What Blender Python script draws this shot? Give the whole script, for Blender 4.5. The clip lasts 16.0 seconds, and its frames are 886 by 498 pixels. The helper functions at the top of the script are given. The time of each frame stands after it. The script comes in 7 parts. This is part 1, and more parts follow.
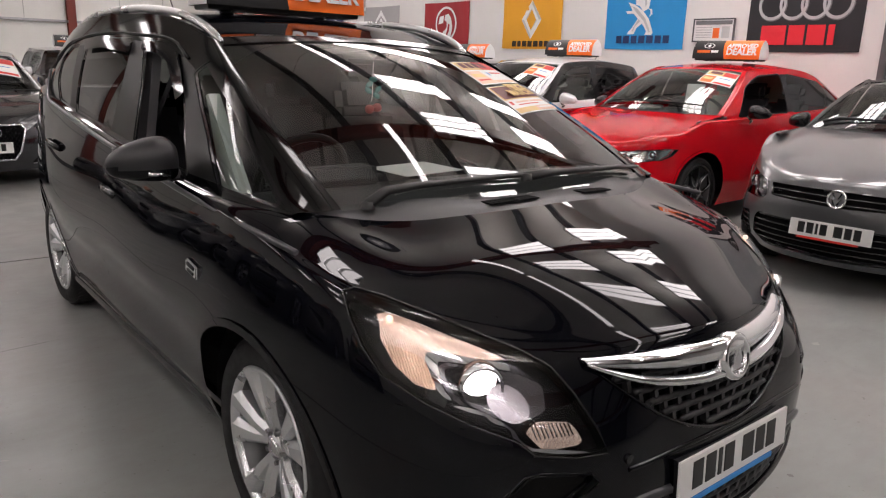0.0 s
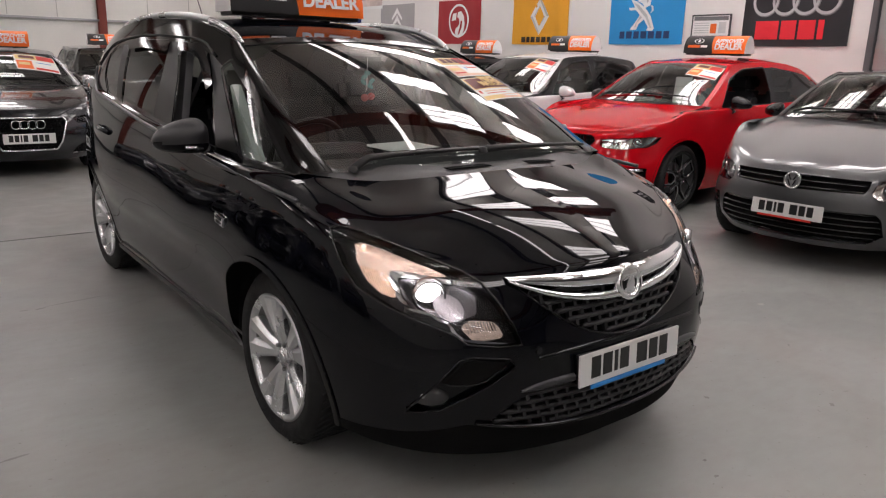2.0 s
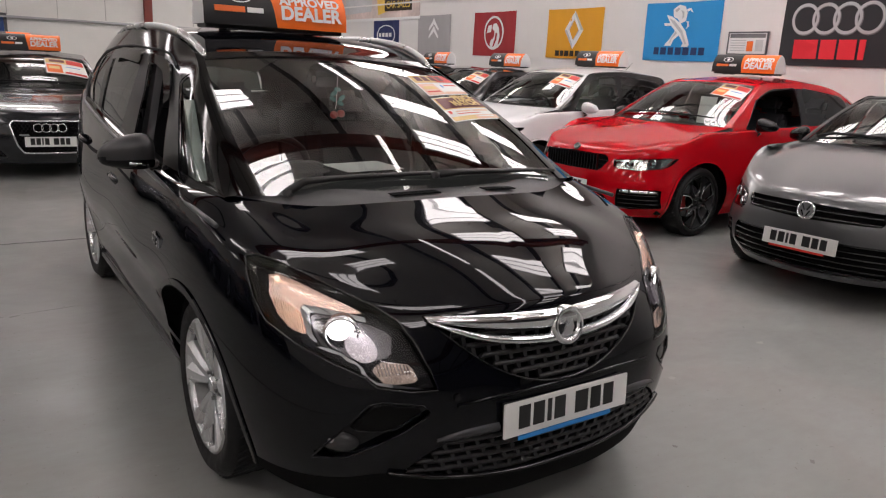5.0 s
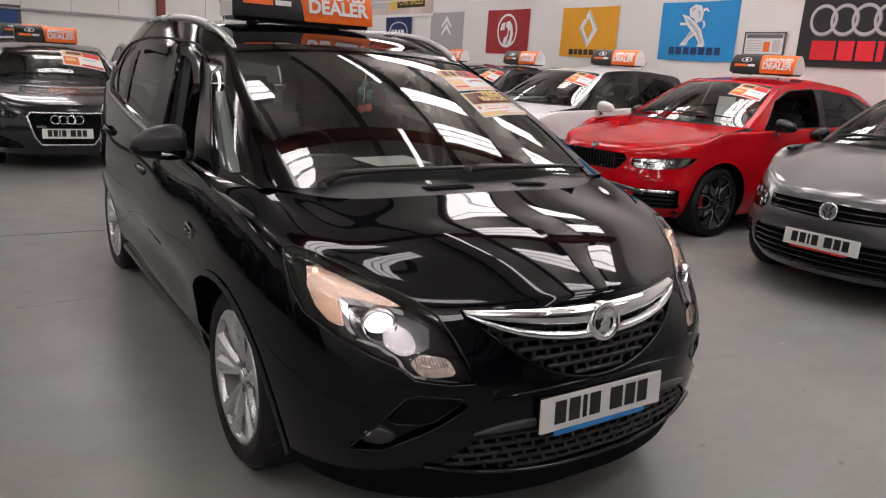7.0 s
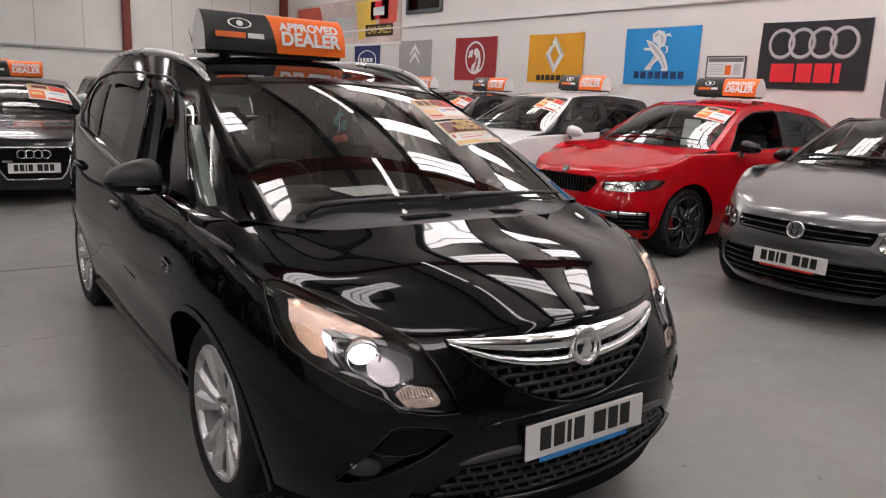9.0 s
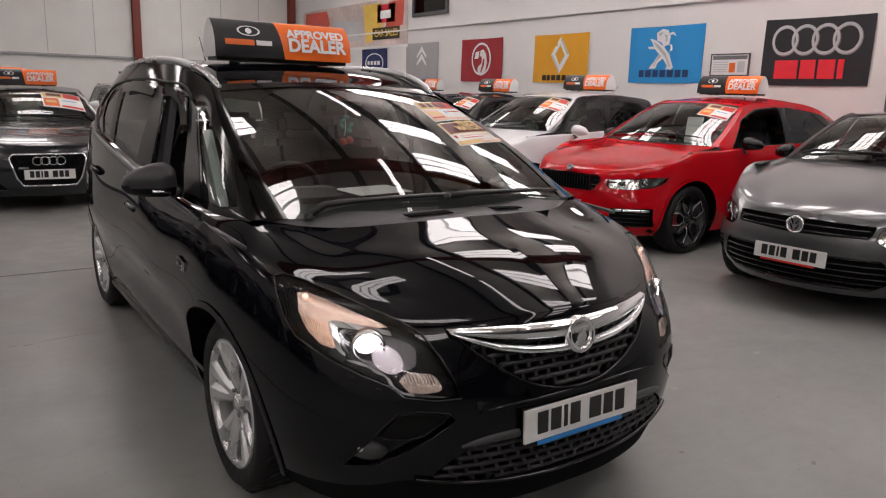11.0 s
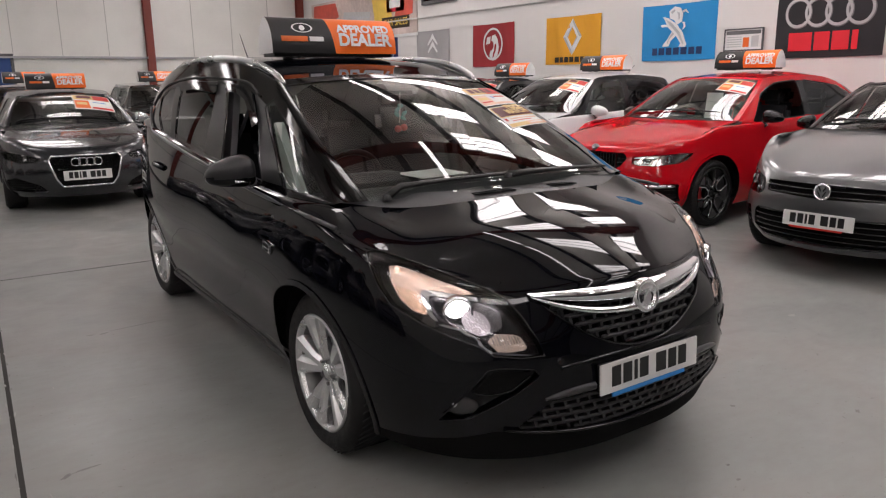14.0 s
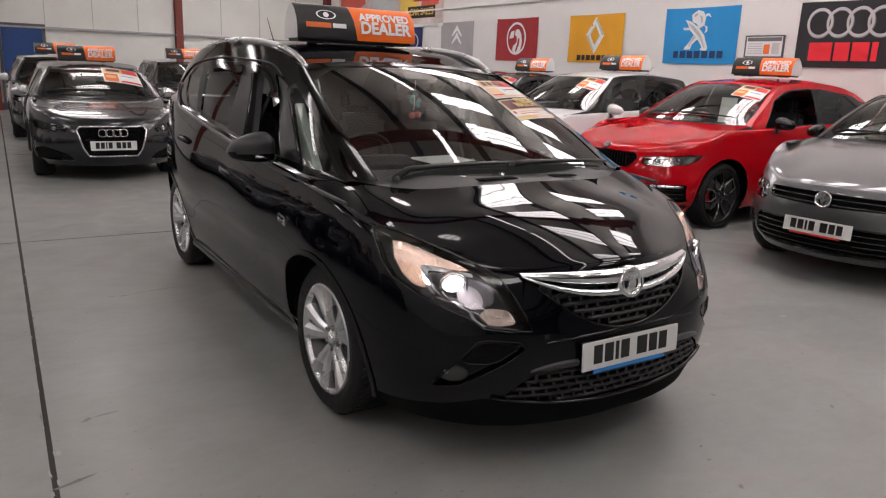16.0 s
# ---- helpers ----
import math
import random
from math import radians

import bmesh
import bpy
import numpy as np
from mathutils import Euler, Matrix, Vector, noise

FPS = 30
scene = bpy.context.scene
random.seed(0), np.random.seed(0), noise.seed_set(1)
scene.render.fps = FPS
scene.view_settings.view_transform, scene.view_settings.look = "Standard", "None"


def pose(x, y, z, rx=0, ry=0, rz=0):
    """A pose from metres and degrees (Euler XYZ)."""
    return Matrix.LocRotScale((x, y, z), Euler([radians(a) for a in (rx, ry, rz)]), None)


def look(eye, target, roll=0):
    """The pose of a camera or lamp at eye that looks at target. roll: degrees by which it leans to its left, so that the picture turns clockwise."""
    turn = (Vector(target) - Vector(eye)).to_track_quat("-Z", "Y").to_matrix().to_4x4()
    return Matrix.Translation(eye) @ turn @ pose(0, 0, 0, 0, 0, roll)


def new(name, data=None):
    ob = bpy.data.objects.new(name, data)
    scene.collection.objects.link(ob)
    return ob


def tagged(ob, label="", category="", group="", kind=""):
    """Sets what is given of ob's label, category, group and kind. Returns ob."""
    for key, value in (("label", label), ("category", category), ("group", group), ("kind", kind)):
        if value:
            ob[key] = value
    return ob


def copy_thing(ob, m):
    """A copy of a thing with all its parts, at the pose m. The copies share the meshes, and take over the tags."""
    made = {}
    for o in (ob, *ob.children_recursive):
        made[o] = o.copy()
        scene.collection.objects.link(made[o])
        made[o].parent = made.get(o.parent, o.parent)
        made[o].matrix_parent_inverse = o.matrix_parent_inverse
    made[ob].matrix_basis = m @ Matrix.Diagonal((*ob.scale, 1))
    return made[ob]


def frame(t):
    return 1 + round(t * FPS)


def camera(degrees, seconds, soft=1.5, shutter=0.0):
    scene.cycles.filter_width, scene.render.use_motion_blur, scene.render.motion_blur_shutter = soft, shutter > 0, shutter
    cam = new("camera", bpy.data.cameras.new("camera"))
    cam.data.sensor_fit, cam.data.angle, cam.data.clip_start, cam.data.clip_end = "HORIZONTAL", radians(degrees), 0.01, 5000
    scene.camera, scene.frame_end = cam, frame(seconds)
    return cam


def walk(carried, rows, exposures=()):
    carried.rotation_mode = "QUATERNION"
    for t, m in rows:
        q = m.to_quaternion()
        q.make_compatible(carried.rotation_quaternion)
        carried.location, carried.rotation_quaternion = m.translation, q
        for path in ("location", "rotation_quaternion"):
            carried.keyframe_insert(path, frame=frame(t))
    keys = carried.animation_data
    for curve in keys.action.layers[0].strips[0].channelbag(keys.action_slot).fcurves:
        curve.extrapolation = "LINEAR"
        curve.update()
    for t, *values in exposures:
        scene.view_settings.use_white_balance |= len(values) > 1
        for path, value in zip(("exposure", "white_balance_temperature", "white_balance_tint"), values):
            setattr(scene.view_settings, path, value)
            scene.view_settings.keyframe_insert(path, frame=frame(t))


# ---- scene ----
cam = camera(62.4, 16.0, soft=1.2)
PATH = [
    (0, (-1.704, -0.823, 1.433), (-0.475, 0.677, 0.941), 1.9),
    (0.5, (-1.825, -1.021, 1.423), (-0.682, 0.545, 0.929), -0.6),
    (1, (-1.922, -1.221, 1.425), (-0.749, 0.322, 0.932), -1.2),
    (1.5, (-1.953, -1.389, 1.431), (-0.759, 0.136, 0.931), 0.8),
    (2, (-1.947, -1.434, 1.441), (-0.766, 0.099, 0.936), 1.6),
    (2.5, (-1.925, -1.454, 1.443), (-0.766, 0.097, 0.941), 1.7),
    (3, (-1.842, -1.475, 1.441), (-0.718, 0.101, 0.939), 1.5),
    (3.5, (-1.651, -1.494, 1.475), (-0.546, 0.097, 0.977), 1.7),
    (3.7, (-1.589, -1.519, 1.495), (-0.492, 0.077, 0.996), 1.7),
    (6, (-1.54, -1.492, 1.491), (-0.46, 0.122, 1.011), 3.5),
    (6.5, (-1.568, -1.465, 1.48), (-0.495, 0.151, 0.993), 3.5),
    (7, (-1.623, -1.459, 1.475), (-0.551, 0.157, 0.983), 3.5),
    (7.5, (-1.677, -1.495, 1.472), (-0.597, 0.116, 0.985), 3.5),
    (8, (-1.687, -1.493, 1.483), (-0.591, 0.114, 1.015), 3.3),
    (8.5, (-1.663, -1.461, 1.483), (-0.54, 0.136, 1.048), 3.0),
    (8.7, (-1.651, -1.451, 1.485), (-0.515, 0.139, 1.058), 2.8),
    (10.8, (-1.672, -1.511, 1.497), (-0.538, 0.084, 1.083), 1.7),
    (11, (-1.696, -1.57, 1.495), (-0.578, 0.035, 1.076), 1.7),
    (11.5, (-1.749, -1.691, 1.494), (-0.663, -0.067, 1.062), 0.8),
    (12, (-1.807, -1.73, 1.498), (-0.742, -0.096, 1.054), -0.6),
    (12.5, (-1.892, -1.705, 1.494), (-0.833, -0.07, 1.041), -1.3),
    (13, (-1.983, -1.676, 1.495), (-0.906, -0.055, 1.033), -1.3),
    (13.5, (-2.023, -1.64, 1.494), (-0.94, -0.022, 1.035), -1.3),
    (14, (-2.024, -1.625, 1.495), (-0.93, -0.013, 1.042), -0.7),
    (14.5, (-2.014, -1.623, 1.492), (-0.916, -0.013, 1.043), 0.3),
    (15, (-2.037, -1.644, 1.487), (-0.948, -0.029, 1.032), 0.8),
    (15.5, (-2.069, -1.704, 1.487), (-0.996, -0.084, 1.014), 1.6),
    (16, (-2.094, -1.827, 1.495), (-1.036, -0.197, 1.019), 2.2),
]
walk(cam, [(t, look(eye, target, roll)) for t, eye, target, roll in PATH], exposures=[(0, 0.10, 6420, 17.5), (2.5, -0.03, 6400, 17), (6.0, -0.09, 6400, 17), (8.5, -0.08, 6400, 17), (11.0, -0.24, 6420, 17.5), (12.5, -0.05, 6380, 17), (15.0, -0.05, 6380, 17), (16.0, -0.05, 6380, 17)])

# ---- world, lamps ----
world = bpy.data.worlds.new("sky")
scene.world = world
world.use_nodes = True
wn = world.node_tree.nodes
sky = wn.new("ShaderNodeTexSky")
sky.sky_type, sky.sun_disc = "NISHITA", False
sky.sun_elevation, sky.sun_rotation = radians(35), radians(200)
world.node_tree.links.new(sky.outputs[0], wn["Background"].inputs[0])
wn["Background"].inputs[1].default_value = 0.08

# ---- materials ----
def material(name, colour, rough=0.5, metal=0.0, spec=0.5, bump=0.0, scale=40.0, vary=0.0, emit=None, power=0.0, coat=0.0, stretch=(1, 1, 1), stain=0.0):
    """A principled surface with grain and blotches at two scales."""
    m = bpy.data.materials.new(name)
    m.use_nodes = True
    nt = m.node_tree
    b = nt.nodes["Principled BSDF"]
    b.inputs["Base Color"].default_value = (*colour, 1)
    b.inputs["Roughness"].default_value = rough
    b.inputs["Metallic"].default_value = metal
    b.inputs["Specular IOR Level"].default_value = spec
    b.inputs["Coat Weight"].default_value = coat
    b.inputs["Coat Roughness"].default_value = 0.03
    if emit:
        b.inputs["Emission Color"].default_value = (*emit, 1)
        b.inputs["Emission Strength"].default_value = power
    if bump or vary or stain:
        tc = nt.nodes.new("ShaderNodeTexCoord")
        mp = nt.nodes.new("ShaderNodeMapping")
        mp.inputs["Scale"].default_value = stretch
        nt.links.new(tc.outputs["Object"], mp.inputs[0])
        fine, wide = nt.nodes.new("ShaderNodeTexNoise"), nt.nodes.new("ShaderNodeTexNoise")
        fine.inputs["Scale"].default_value, fine.inputs["Detail"].default_value = scale, 6
        wide.inputs["Scale"].default_value, wide.inputs["Detail"].default_value = scale / 14, 5
        for n in (fine, wide):
            nt.links.new(mp.outputs[0], n.inputs["Vector"])
        if vary or stain:
            add = nt.nodes.new("ShaderNodeMath")
            add.operation = "MULTIPLY_ADD"
            add.inputs[1].default_value = 0.35
            nt.links.new(fine.outputs[0], add.inputs[0])
            nt.links.new(wide.outputs[0], add.inputs[2])
            ramp = nt.nodes.new("ShaderNodeMapRange")
            ramp.inputs["From Min"].default_value, ramp.inputs["From Max"].default_value = 0.35, 1.0
            ramp.inputs["To Min"].default_value, ramp.inputs["To Max"].default_value = 1 - vary, 1 + vary
            nt.links.new(add.outputs[0], ramp.inputs[0])
            mix = nt.nodes.new("ShaderNodeVectorMath")
            mix.operation = "SCALE"
            mix.inputs[0].default_value = colour
            nt.links.new(ramp.outputs[0], mix.inputs["Scale"])
            nt.links.new(mix.outputs[0], b.inputs["Base Color"])
            rr = nt.nodes.new("ShaderNodeMapRange")
            rr.inputs["From Min"].default_value, rr.inputs["From Max"].default_value = 0.3, 0.75
            rr.inputs["To Min"].default_value, rr.inputs["To Max"].default_value = max(rough - 0.08, 0.02), min(rough + 0.1, 1)
            nt.links.new(wide.outputs[0], rr.inputs[0])
            nt.links.new(rr.outputs[0], b.inputs["Roughness"])
        if bump:
            bm_ = nt.nodes.new("ShaderNodeBump")
            bm_.inputs["Strength"].default_value, bm_.inputs["Distance"].default_value = bump, 0.004
            nt.links.new(fine.outputs[0], bm_.inputs["Height"])
            nt.links.new(bm_.outputs[0], b.inputs["Normal"])
    return m


def glass(name, tint, gloss=1.5):
    """A thin pane: tinted see-through with a mirror-like Fresnel sheen."""
    m = bpy.data.materials.new(name)
    m.use_nodes = True
    nt = m.node_tree
    nt.nodes.remove(nt.nodes["Principled BSDF"])
    out = nt.nodes["Material Output"]
    tr, gl, mx, fr = (nt.nodes.new("ShaderNode" + k) for k in ("BsdfTransparent", "BsdfGlossy", "MixShader", "Fresnel"))
    tr.inputs[0].default_value = (*tint, 1)
    gl.inputs["Roughness"].default_value = 0.01
    fr.inputs[0].default_value = gloss
    nt.links.new(fr.outputs[0], mx.inputs[0])
    nt.links.new(tr.outputs[0], mx.inputs[1])
    nt.links.new(gl.outputs[0], mx.inputs[2])
    nt.links.new(mx.outputs[0], out.inputs[0])
    return m


def flake(name, colour, rough=0.3, metal=0.6):
    """Metallic car paint under clear lacquer, with fine flakes."""
    m = material(name, colour, rough, metal, coat=1.0)
    return m


BLACK_PAINT = material("black paint", (0.0016, 0.0018, 0.0034), 0.02, spec=0.31)
RED_PAINT = material("red paint", (0.50, 0.004, 0.010), 0.6, spec=0.0, coat=0.85)
GREY_PAINT = flake("grey paint", (0.088, 0.090, 0.094), 0.30, 0.45)
DARK_GREY_PAINT = flake("dark grey paint", (0.020, 0.022, 0.027), 0.25, 0.55)
WHITE_PAINT = material("white paint", (0.74, 0.75, 0.76), 0.5, spec=0.1, coat=0.8)
NIGHT_PAINT = material("near-black paint", (0.012, 0.013, 0.016), 0.12, coat=1.0)
BLACK_PLASTIC = material("black plastic", (0.008, 0.008, 0.0085), 0.42, spec=0.3, bump=0.15, scale=900)
GLOSS_PLASTIC = material("gloss black plastic", (0.006, 0.006, 0.007), 0.12)
GAP = material("gap", (0.002, 0.002, 0.002), 0.7)
CHROME = material("chrome", (0.82, 0.83, 0.85), 0.06, 1.0)
SILVER = material("silver alloy", (0.66, 0.67, 0.68), 0.28, 0.85, vary=0.05, scale=60)
DARK_ALLOY = material("black alloy", (0.012, 0.012, 0.013), 0.2, 0.2)
# silver barrel coloured darker for the shade behind the spokes
BARREL = material("dusty wheel barrel", (0.22, 0.22, 0.22), 0.45, 0.7, vary=0.3, scale=40)
STEEL = material("brake steel", (0.25, 0.25, 0.25), 0.4, 0.9)
CALIPER = material("red caliper", (0.5, 0.02, 0.02), 0.4)
RUBBER = material("tyre rubber", (0.011, 0.011, 0.0115), 0.62, spec=0.3, bump=0.3, scale=350, vary=0.15)
LINER = material("arch liner", (0.006, 0.006, 0.006), 0.9, spec=0.1)
SCREEN = glass("windscreen glass", (0.78, 0.84, 0.81), 1.85)
SIDE_GLASS = glass("side glass", (0.66, 0.72, 0.69))
DARK_GLASS = glass("privacy glass", (0.13, 0.14, 0.135), 1.58)
LAMP_GLASS = glass("lamp lens", (0.96, 0.97, 0.98))
CABIN = material("cabin plastic", (0.02, 0.02, 0.021), 0.6, spec=0.3, bump=0.1, scale=700)
FABRIC = material("seat fabric", (0.022, 0.022, 0.025), 0.9, spec=0.2, bump=0.4, scale=500)
HEADLINING = material("headlining", (0.45, 0.44, 0.41), 0.9)
PLATE_WHITE = material("plate white", (0.78, 0.78, 0.76), 0.3)
PLATE_INK = material("plate ink", (0.01, 0.01, 0.01), 0.4)
SIGN_ORANGE = material("sign orange", (0.95, 0.17, 0.008), 0.35)
SIGN_BLACK = material("sign black", (0.012, 0.012, 0.013), 0.35)
SIGN_WHITE = material("sign white", (0.85, 0.85, 0.85), 0.4)
PAPER = material("paper", (0.8, 0.8, 0.77), 0.6)
INK_RED = material("ink red", (0.62, 0.03, 0.02), 0.5)
INK_ORANGE = material("ink orange", (0.85, 0.16, 0.02), 0.5)
INK_BLUE = material("ink blue", (0.02, 0.24, 0.62), 0.5)
INK_DARK = material("ink dark", (0.12, 0.01, 0.01), 0.5)
FOG_LENS = material("fog lens", (0.034, 0.034, 0.035), 0.08)
BLANK = material("blanking panel", (0.002, 0.002, 0.002), 0.25, spec=0.15)
REFLECTOR = material("lamp reflector", (0.85, 0.8, 0.76), 0.12, 0.95)
BULB_WARM = material("parking bulb", (1, 0.9, 0.8), 0.4, emit=(1, 0.72, 0.52), power=1.1)
BULB_MAIN = material("projector lit", (1, 1, 1), 0.3, emit=(1, 0.95, 0.9), power=6.0)
MIRROR = material("mirror glass", (0.9, 0.9, 0.9), 0.02, 1.0)

# ---- surface tools ----
def hermite(P, n, mirror=False):
    """A smooth curve through the points P (n_points, ..., 3), with n steps to each span, knots by chord length."""
    P = np.asarray(P, float)
    if mirror:
        flip = np.array([-1, 1, 1.0])
        Q = np.concatenate([P[1:2] * flip, P, P[-2:-1] * flip])
    else:
        Q = np.concatenate([2 * P[:1] - P[1:2], P, 2 * P[-1:] - P[-2:-1]])
    h = np.sqrt(np.maximum(np.linalg.norm(Q[1:] - Q[:-1], axis=-1, keepdims=True), 1e-4))
    d = (Q[1:] - Q[:-1]) / h
    m = (h[1:] * d[:-1] + h[:-1] * d[1:]) / (h[1:] + h[:-1])
    out = []
    for i in range(len(P) - 1):
        hh = h[i + 1]
        for j in range(n + (i == len(P) - 2)):
            s = j / n
            out.append((2 * s**3 - 3 * s**2 + 1) * P[i] + (s**3 - 2 * s**2 + s) * hh * m[i] + (3 * s**2 - 2 * s**3) * P[i + 1] + (s**3 - s**2) * hh * m[i + 1])
    return np.array(out)


class Skin:
    """Faces over a table of vertices: place, normal, and the running numbers (u, v) along and up the surface."""

    def __init__(self, data, faces):
        self.data, self.faces = data, faces

    def cut(self, f):
        """Splits along f(data) = 0 and returns the part with f < 0 and the rest."""
        val = f(self.data)
        inside, outside, extra, made = [], [], [], {}
        base = len(self.data)
        sign = val < 0
        for face in self.faces:
            k = sum(sign[i] for i in face)
            if k == 0:
                outside.append(face)
                continue
            if k == len(face):
                inside.append(face)
                continue
            a, b = [], []
            for i, j in zip(face, face[1:] + face[:1]):
                (a if sign[i] else b).append(i)
                if sign[i] != sign[j]:
                    key = (min(i, j), max(i, j))
                    if key not in made:
                        p, q = key
                        t = val[p] / (val[p] - val[q])
                        made[key] = base + len(extra)
                        extra.append(self.data[p] * (1 - t) + self.data[q] * t)
                    a.append(made[key])
                    b.append(made[key])
            if len(a) > 2:
                inside.append(tuple(a))
            if len(b) > 2:
                outside.append(tuple(b))
        data = np.concatenate([self.data, np.array(extra)]) if extra else self.data
        return Skin(data, inside), Skin(data, outside)

    def moved(self, inward):
        d = self.data.copy()
        d[:, :3] -= d[:, 3:6] * inward
        return Skin(d, self.faces)

    def flipped(self):
        d = self.data.copy()
        d[:, 0] *= -1
        d[:, 3] *= -1
        return Skin(d, [f[::-1] for f in self.faces])


def grid_skin(G, flip=False):
    """A grid (U, V, 3) as a Skin with normals."""
    U, V, _ = G.shape
    du, dv = np.gradient(G, axis=0), np.gradient(G, axis=1)
    n = np.cross(du, dv)
    n /= np.maximum(np.linalg.norm(n, axis=-1, keepdims=True), 1e-9)
    if flip:
        n = -n
    uu, vv = np.meshgrid(np.arange(U), np.arange(V), indexing="ij")
    data = np.concatenate([G, n, uu[..., None], vv[..., None]], axis=-1).reshape(-1, 8)
    idx = np.arange(U * V).reshape(U, V)
    q = np.stack([idx[:-1, :-1], idx[1:, :-1], idx[1:, 1:], idx[:-1, 1:]], axis=-1).reshape(-1, 4)
    if flip:
        q = q[:, ::-1]
    return Skin(data, [tuple(r) for r in q.tolist()])


def polygon(points, a, b, rounding=0.0):
    """A signed distance (negative inside) to a polygon seen along one axis; a, b: the columns of the other two."""
    pts = np.array(points, float)

    def f(D):
        p = D[:, (a, b)]
        best, inside = np.full(len(p), 1e9), np.zeros(len(p), bool)
        for s, e in zip(pts, np.roll(pts, -1, axis=0)):
            w, ed = p - s, e - s
            t = np.clip((w @ ed) / (ed @ ed), 0, 1)
            best = np.minimum(best, np.linalg.norm(w - t[:, None] * ed, axis=1))
            c = (s[1] > p[:, 1]) != (e[1] > p[:, 1])
            with np.errstate(divide="ignore", invalid="ignore"):
                x = s[0] + (p[:, 1] - s[1]) * ed[0] / (ed[1] if ed[1] else 1e-9)
            inside ^= c & (p[:, 0] < x)
        return np.where(inside, -best, best) - rounding

    return f


def link_mesh(name, verts, faces, mat, parent=None, normals=None, smooth=True, label=""):
    me = bpy.data.meshes.new(name)
    me.from_pydata([tuple(v) for v in verts], [], faces)
    for m in (mat if isinstance(mat, (list, tuple)) else [mat]):
        me.materials.append(m)
    if smooth:
        me.polygons.foreach_set("use_smooth", [True] * len(me.polygons))
    if normals is not None:
        me.normals_split_custom_set_from_vertices([tuple(n) for n in normals])
    me.update()
    ob = new(name, me)
    ob.parent = parent
    return tagged(ob, label)


def part(name, bm, mat, parent, label="", smooth=False):
    """Links a bmesh as one mesh object under a thing or a part."""
    me = bpy.data.meshes.new(name)
    bm.to_mesh(me)
    bm.free()
    me.materials.append(mat)
    if smooth:
        me.polygons.foreach_set("use_smooth", [True] * len(me.polygons))
    ob = new(name, me)
    ob.parent = parent
    return tagged(ob, label)


def skin_part(name, skins, mat, parent, label=""):
    """One mesh object from one or more Skins, keeping their normals."""
    verts, faces, normals, base, middle = [], [], [], 0, {}
    for s in skins if isinstance(skins, (list, tuple)) else [skins]:
        used = sorted({i for f in s.faces for i in f})
        at = {}
        for i in used:
            p, nn = s.data[i, :3].tolist(), s.data[i, 3:6].tolist()
            key = (round(p[1], 5), round(p[2], 5)) if abs(p[0]) < 1e-6 else None
            if key is not None and key in middle:
                at[i] = middle[key]
                continue
            if key is not None:
                nn[0] = 0.0
                middle[key] = base
            at[i] = base
            verts.append(p)
            normals.append(nn)
            base += 1
        faces.extend([tuple(at[i] for i in f) for f in s.faces])
    if not faces:
        return None
    V, N = np.array(verts), np.array(normals)
    for i, f in enumerate(faces):
        way = np.cross(V[f[2]] - V[f[0]], V[f[-1]] - V[f[1 if len(f) > 3 else 0]])
        if way @ N[list(f)].mean(axis=0) < 0:
            faces[i] = f[::-1]
    return link_mesh(name, verts, faces, mat, parent, normals, True, label)


def box_bm(bm, size, at, rot=(0, 0, 0), bevel=0.0):
    r = bmesh.ops.create_cube(bm, size=1, matrix=pose(*at, *rot) @ Matrix.Diagonal((*size, 1)))
    if bevel:
        es = list({e for v in r["verts"] for e in v.link_edges})
        bmesh.ops.bevel(bm, geom=es, offset=bevel, segments=2, affect="EDGES")
    return bm


def box_part(name, size, at, mat, parent, rot=(0, 0, 0), bevel=0.0, label=""):
    return part(name, box_bm(bmesh.new(), size, at, rot, bevel), mat, parent, label)


def lathe(profile, n=48, axis="x"):
    """A bmesh turned from (radius, offset) pairs about the x axis."""
    bm = bmesh.new()
    rings = []
    for r, o in profile:
        rings.append([bm.verts.new((o, r * math.cos(2 * math.pi * k / n), r * math.sin(2 * math.pi * k / n))) for k in range(n)])
    for A, B in zip(rings, rings[1:]):
        for k in range(n):
            bm.faces.new((A[k], A[(k + 1) % n], B[(k + 1) % n], B[k]))
    return bm


def tube(points, radius, n=10, flat=1.0):
    """A bmesh tube along points."""
    bm = bmesh.new()
    P = [Vector(p) for p in points]
    rings = []
    for i, p in enumerate(P):
        d = (P[min(i + 1, len(P) - 1)] - P[max(i - 1, 0)]).normalized()
        side = d.cross(Vector((0, 0, 1)))
        side = side.normalized() if side.length > 1e-4 else Vector((1, 0, 0))
        up = side.cross(d)
        r = radius[i] if isinstance(radius, (list, tuple)) else radius
        rings.append([bm.verts.new(p + side * (r * math.cos(2 * math.pi * k / n)) + up * (r * flat * math.sin(2 * math.pi * k / n))) for k in range(n)])
    for A, B in zip(rings, rings[1:]):
        for k in range(n):
            bm.faces.new((A[k], A[(k + 1) % n], B[(k + 1) % n], B[k]))
    bm.faces.new(rings[0][::-1])
    bm.faces.new(rings[-1])
    return bm


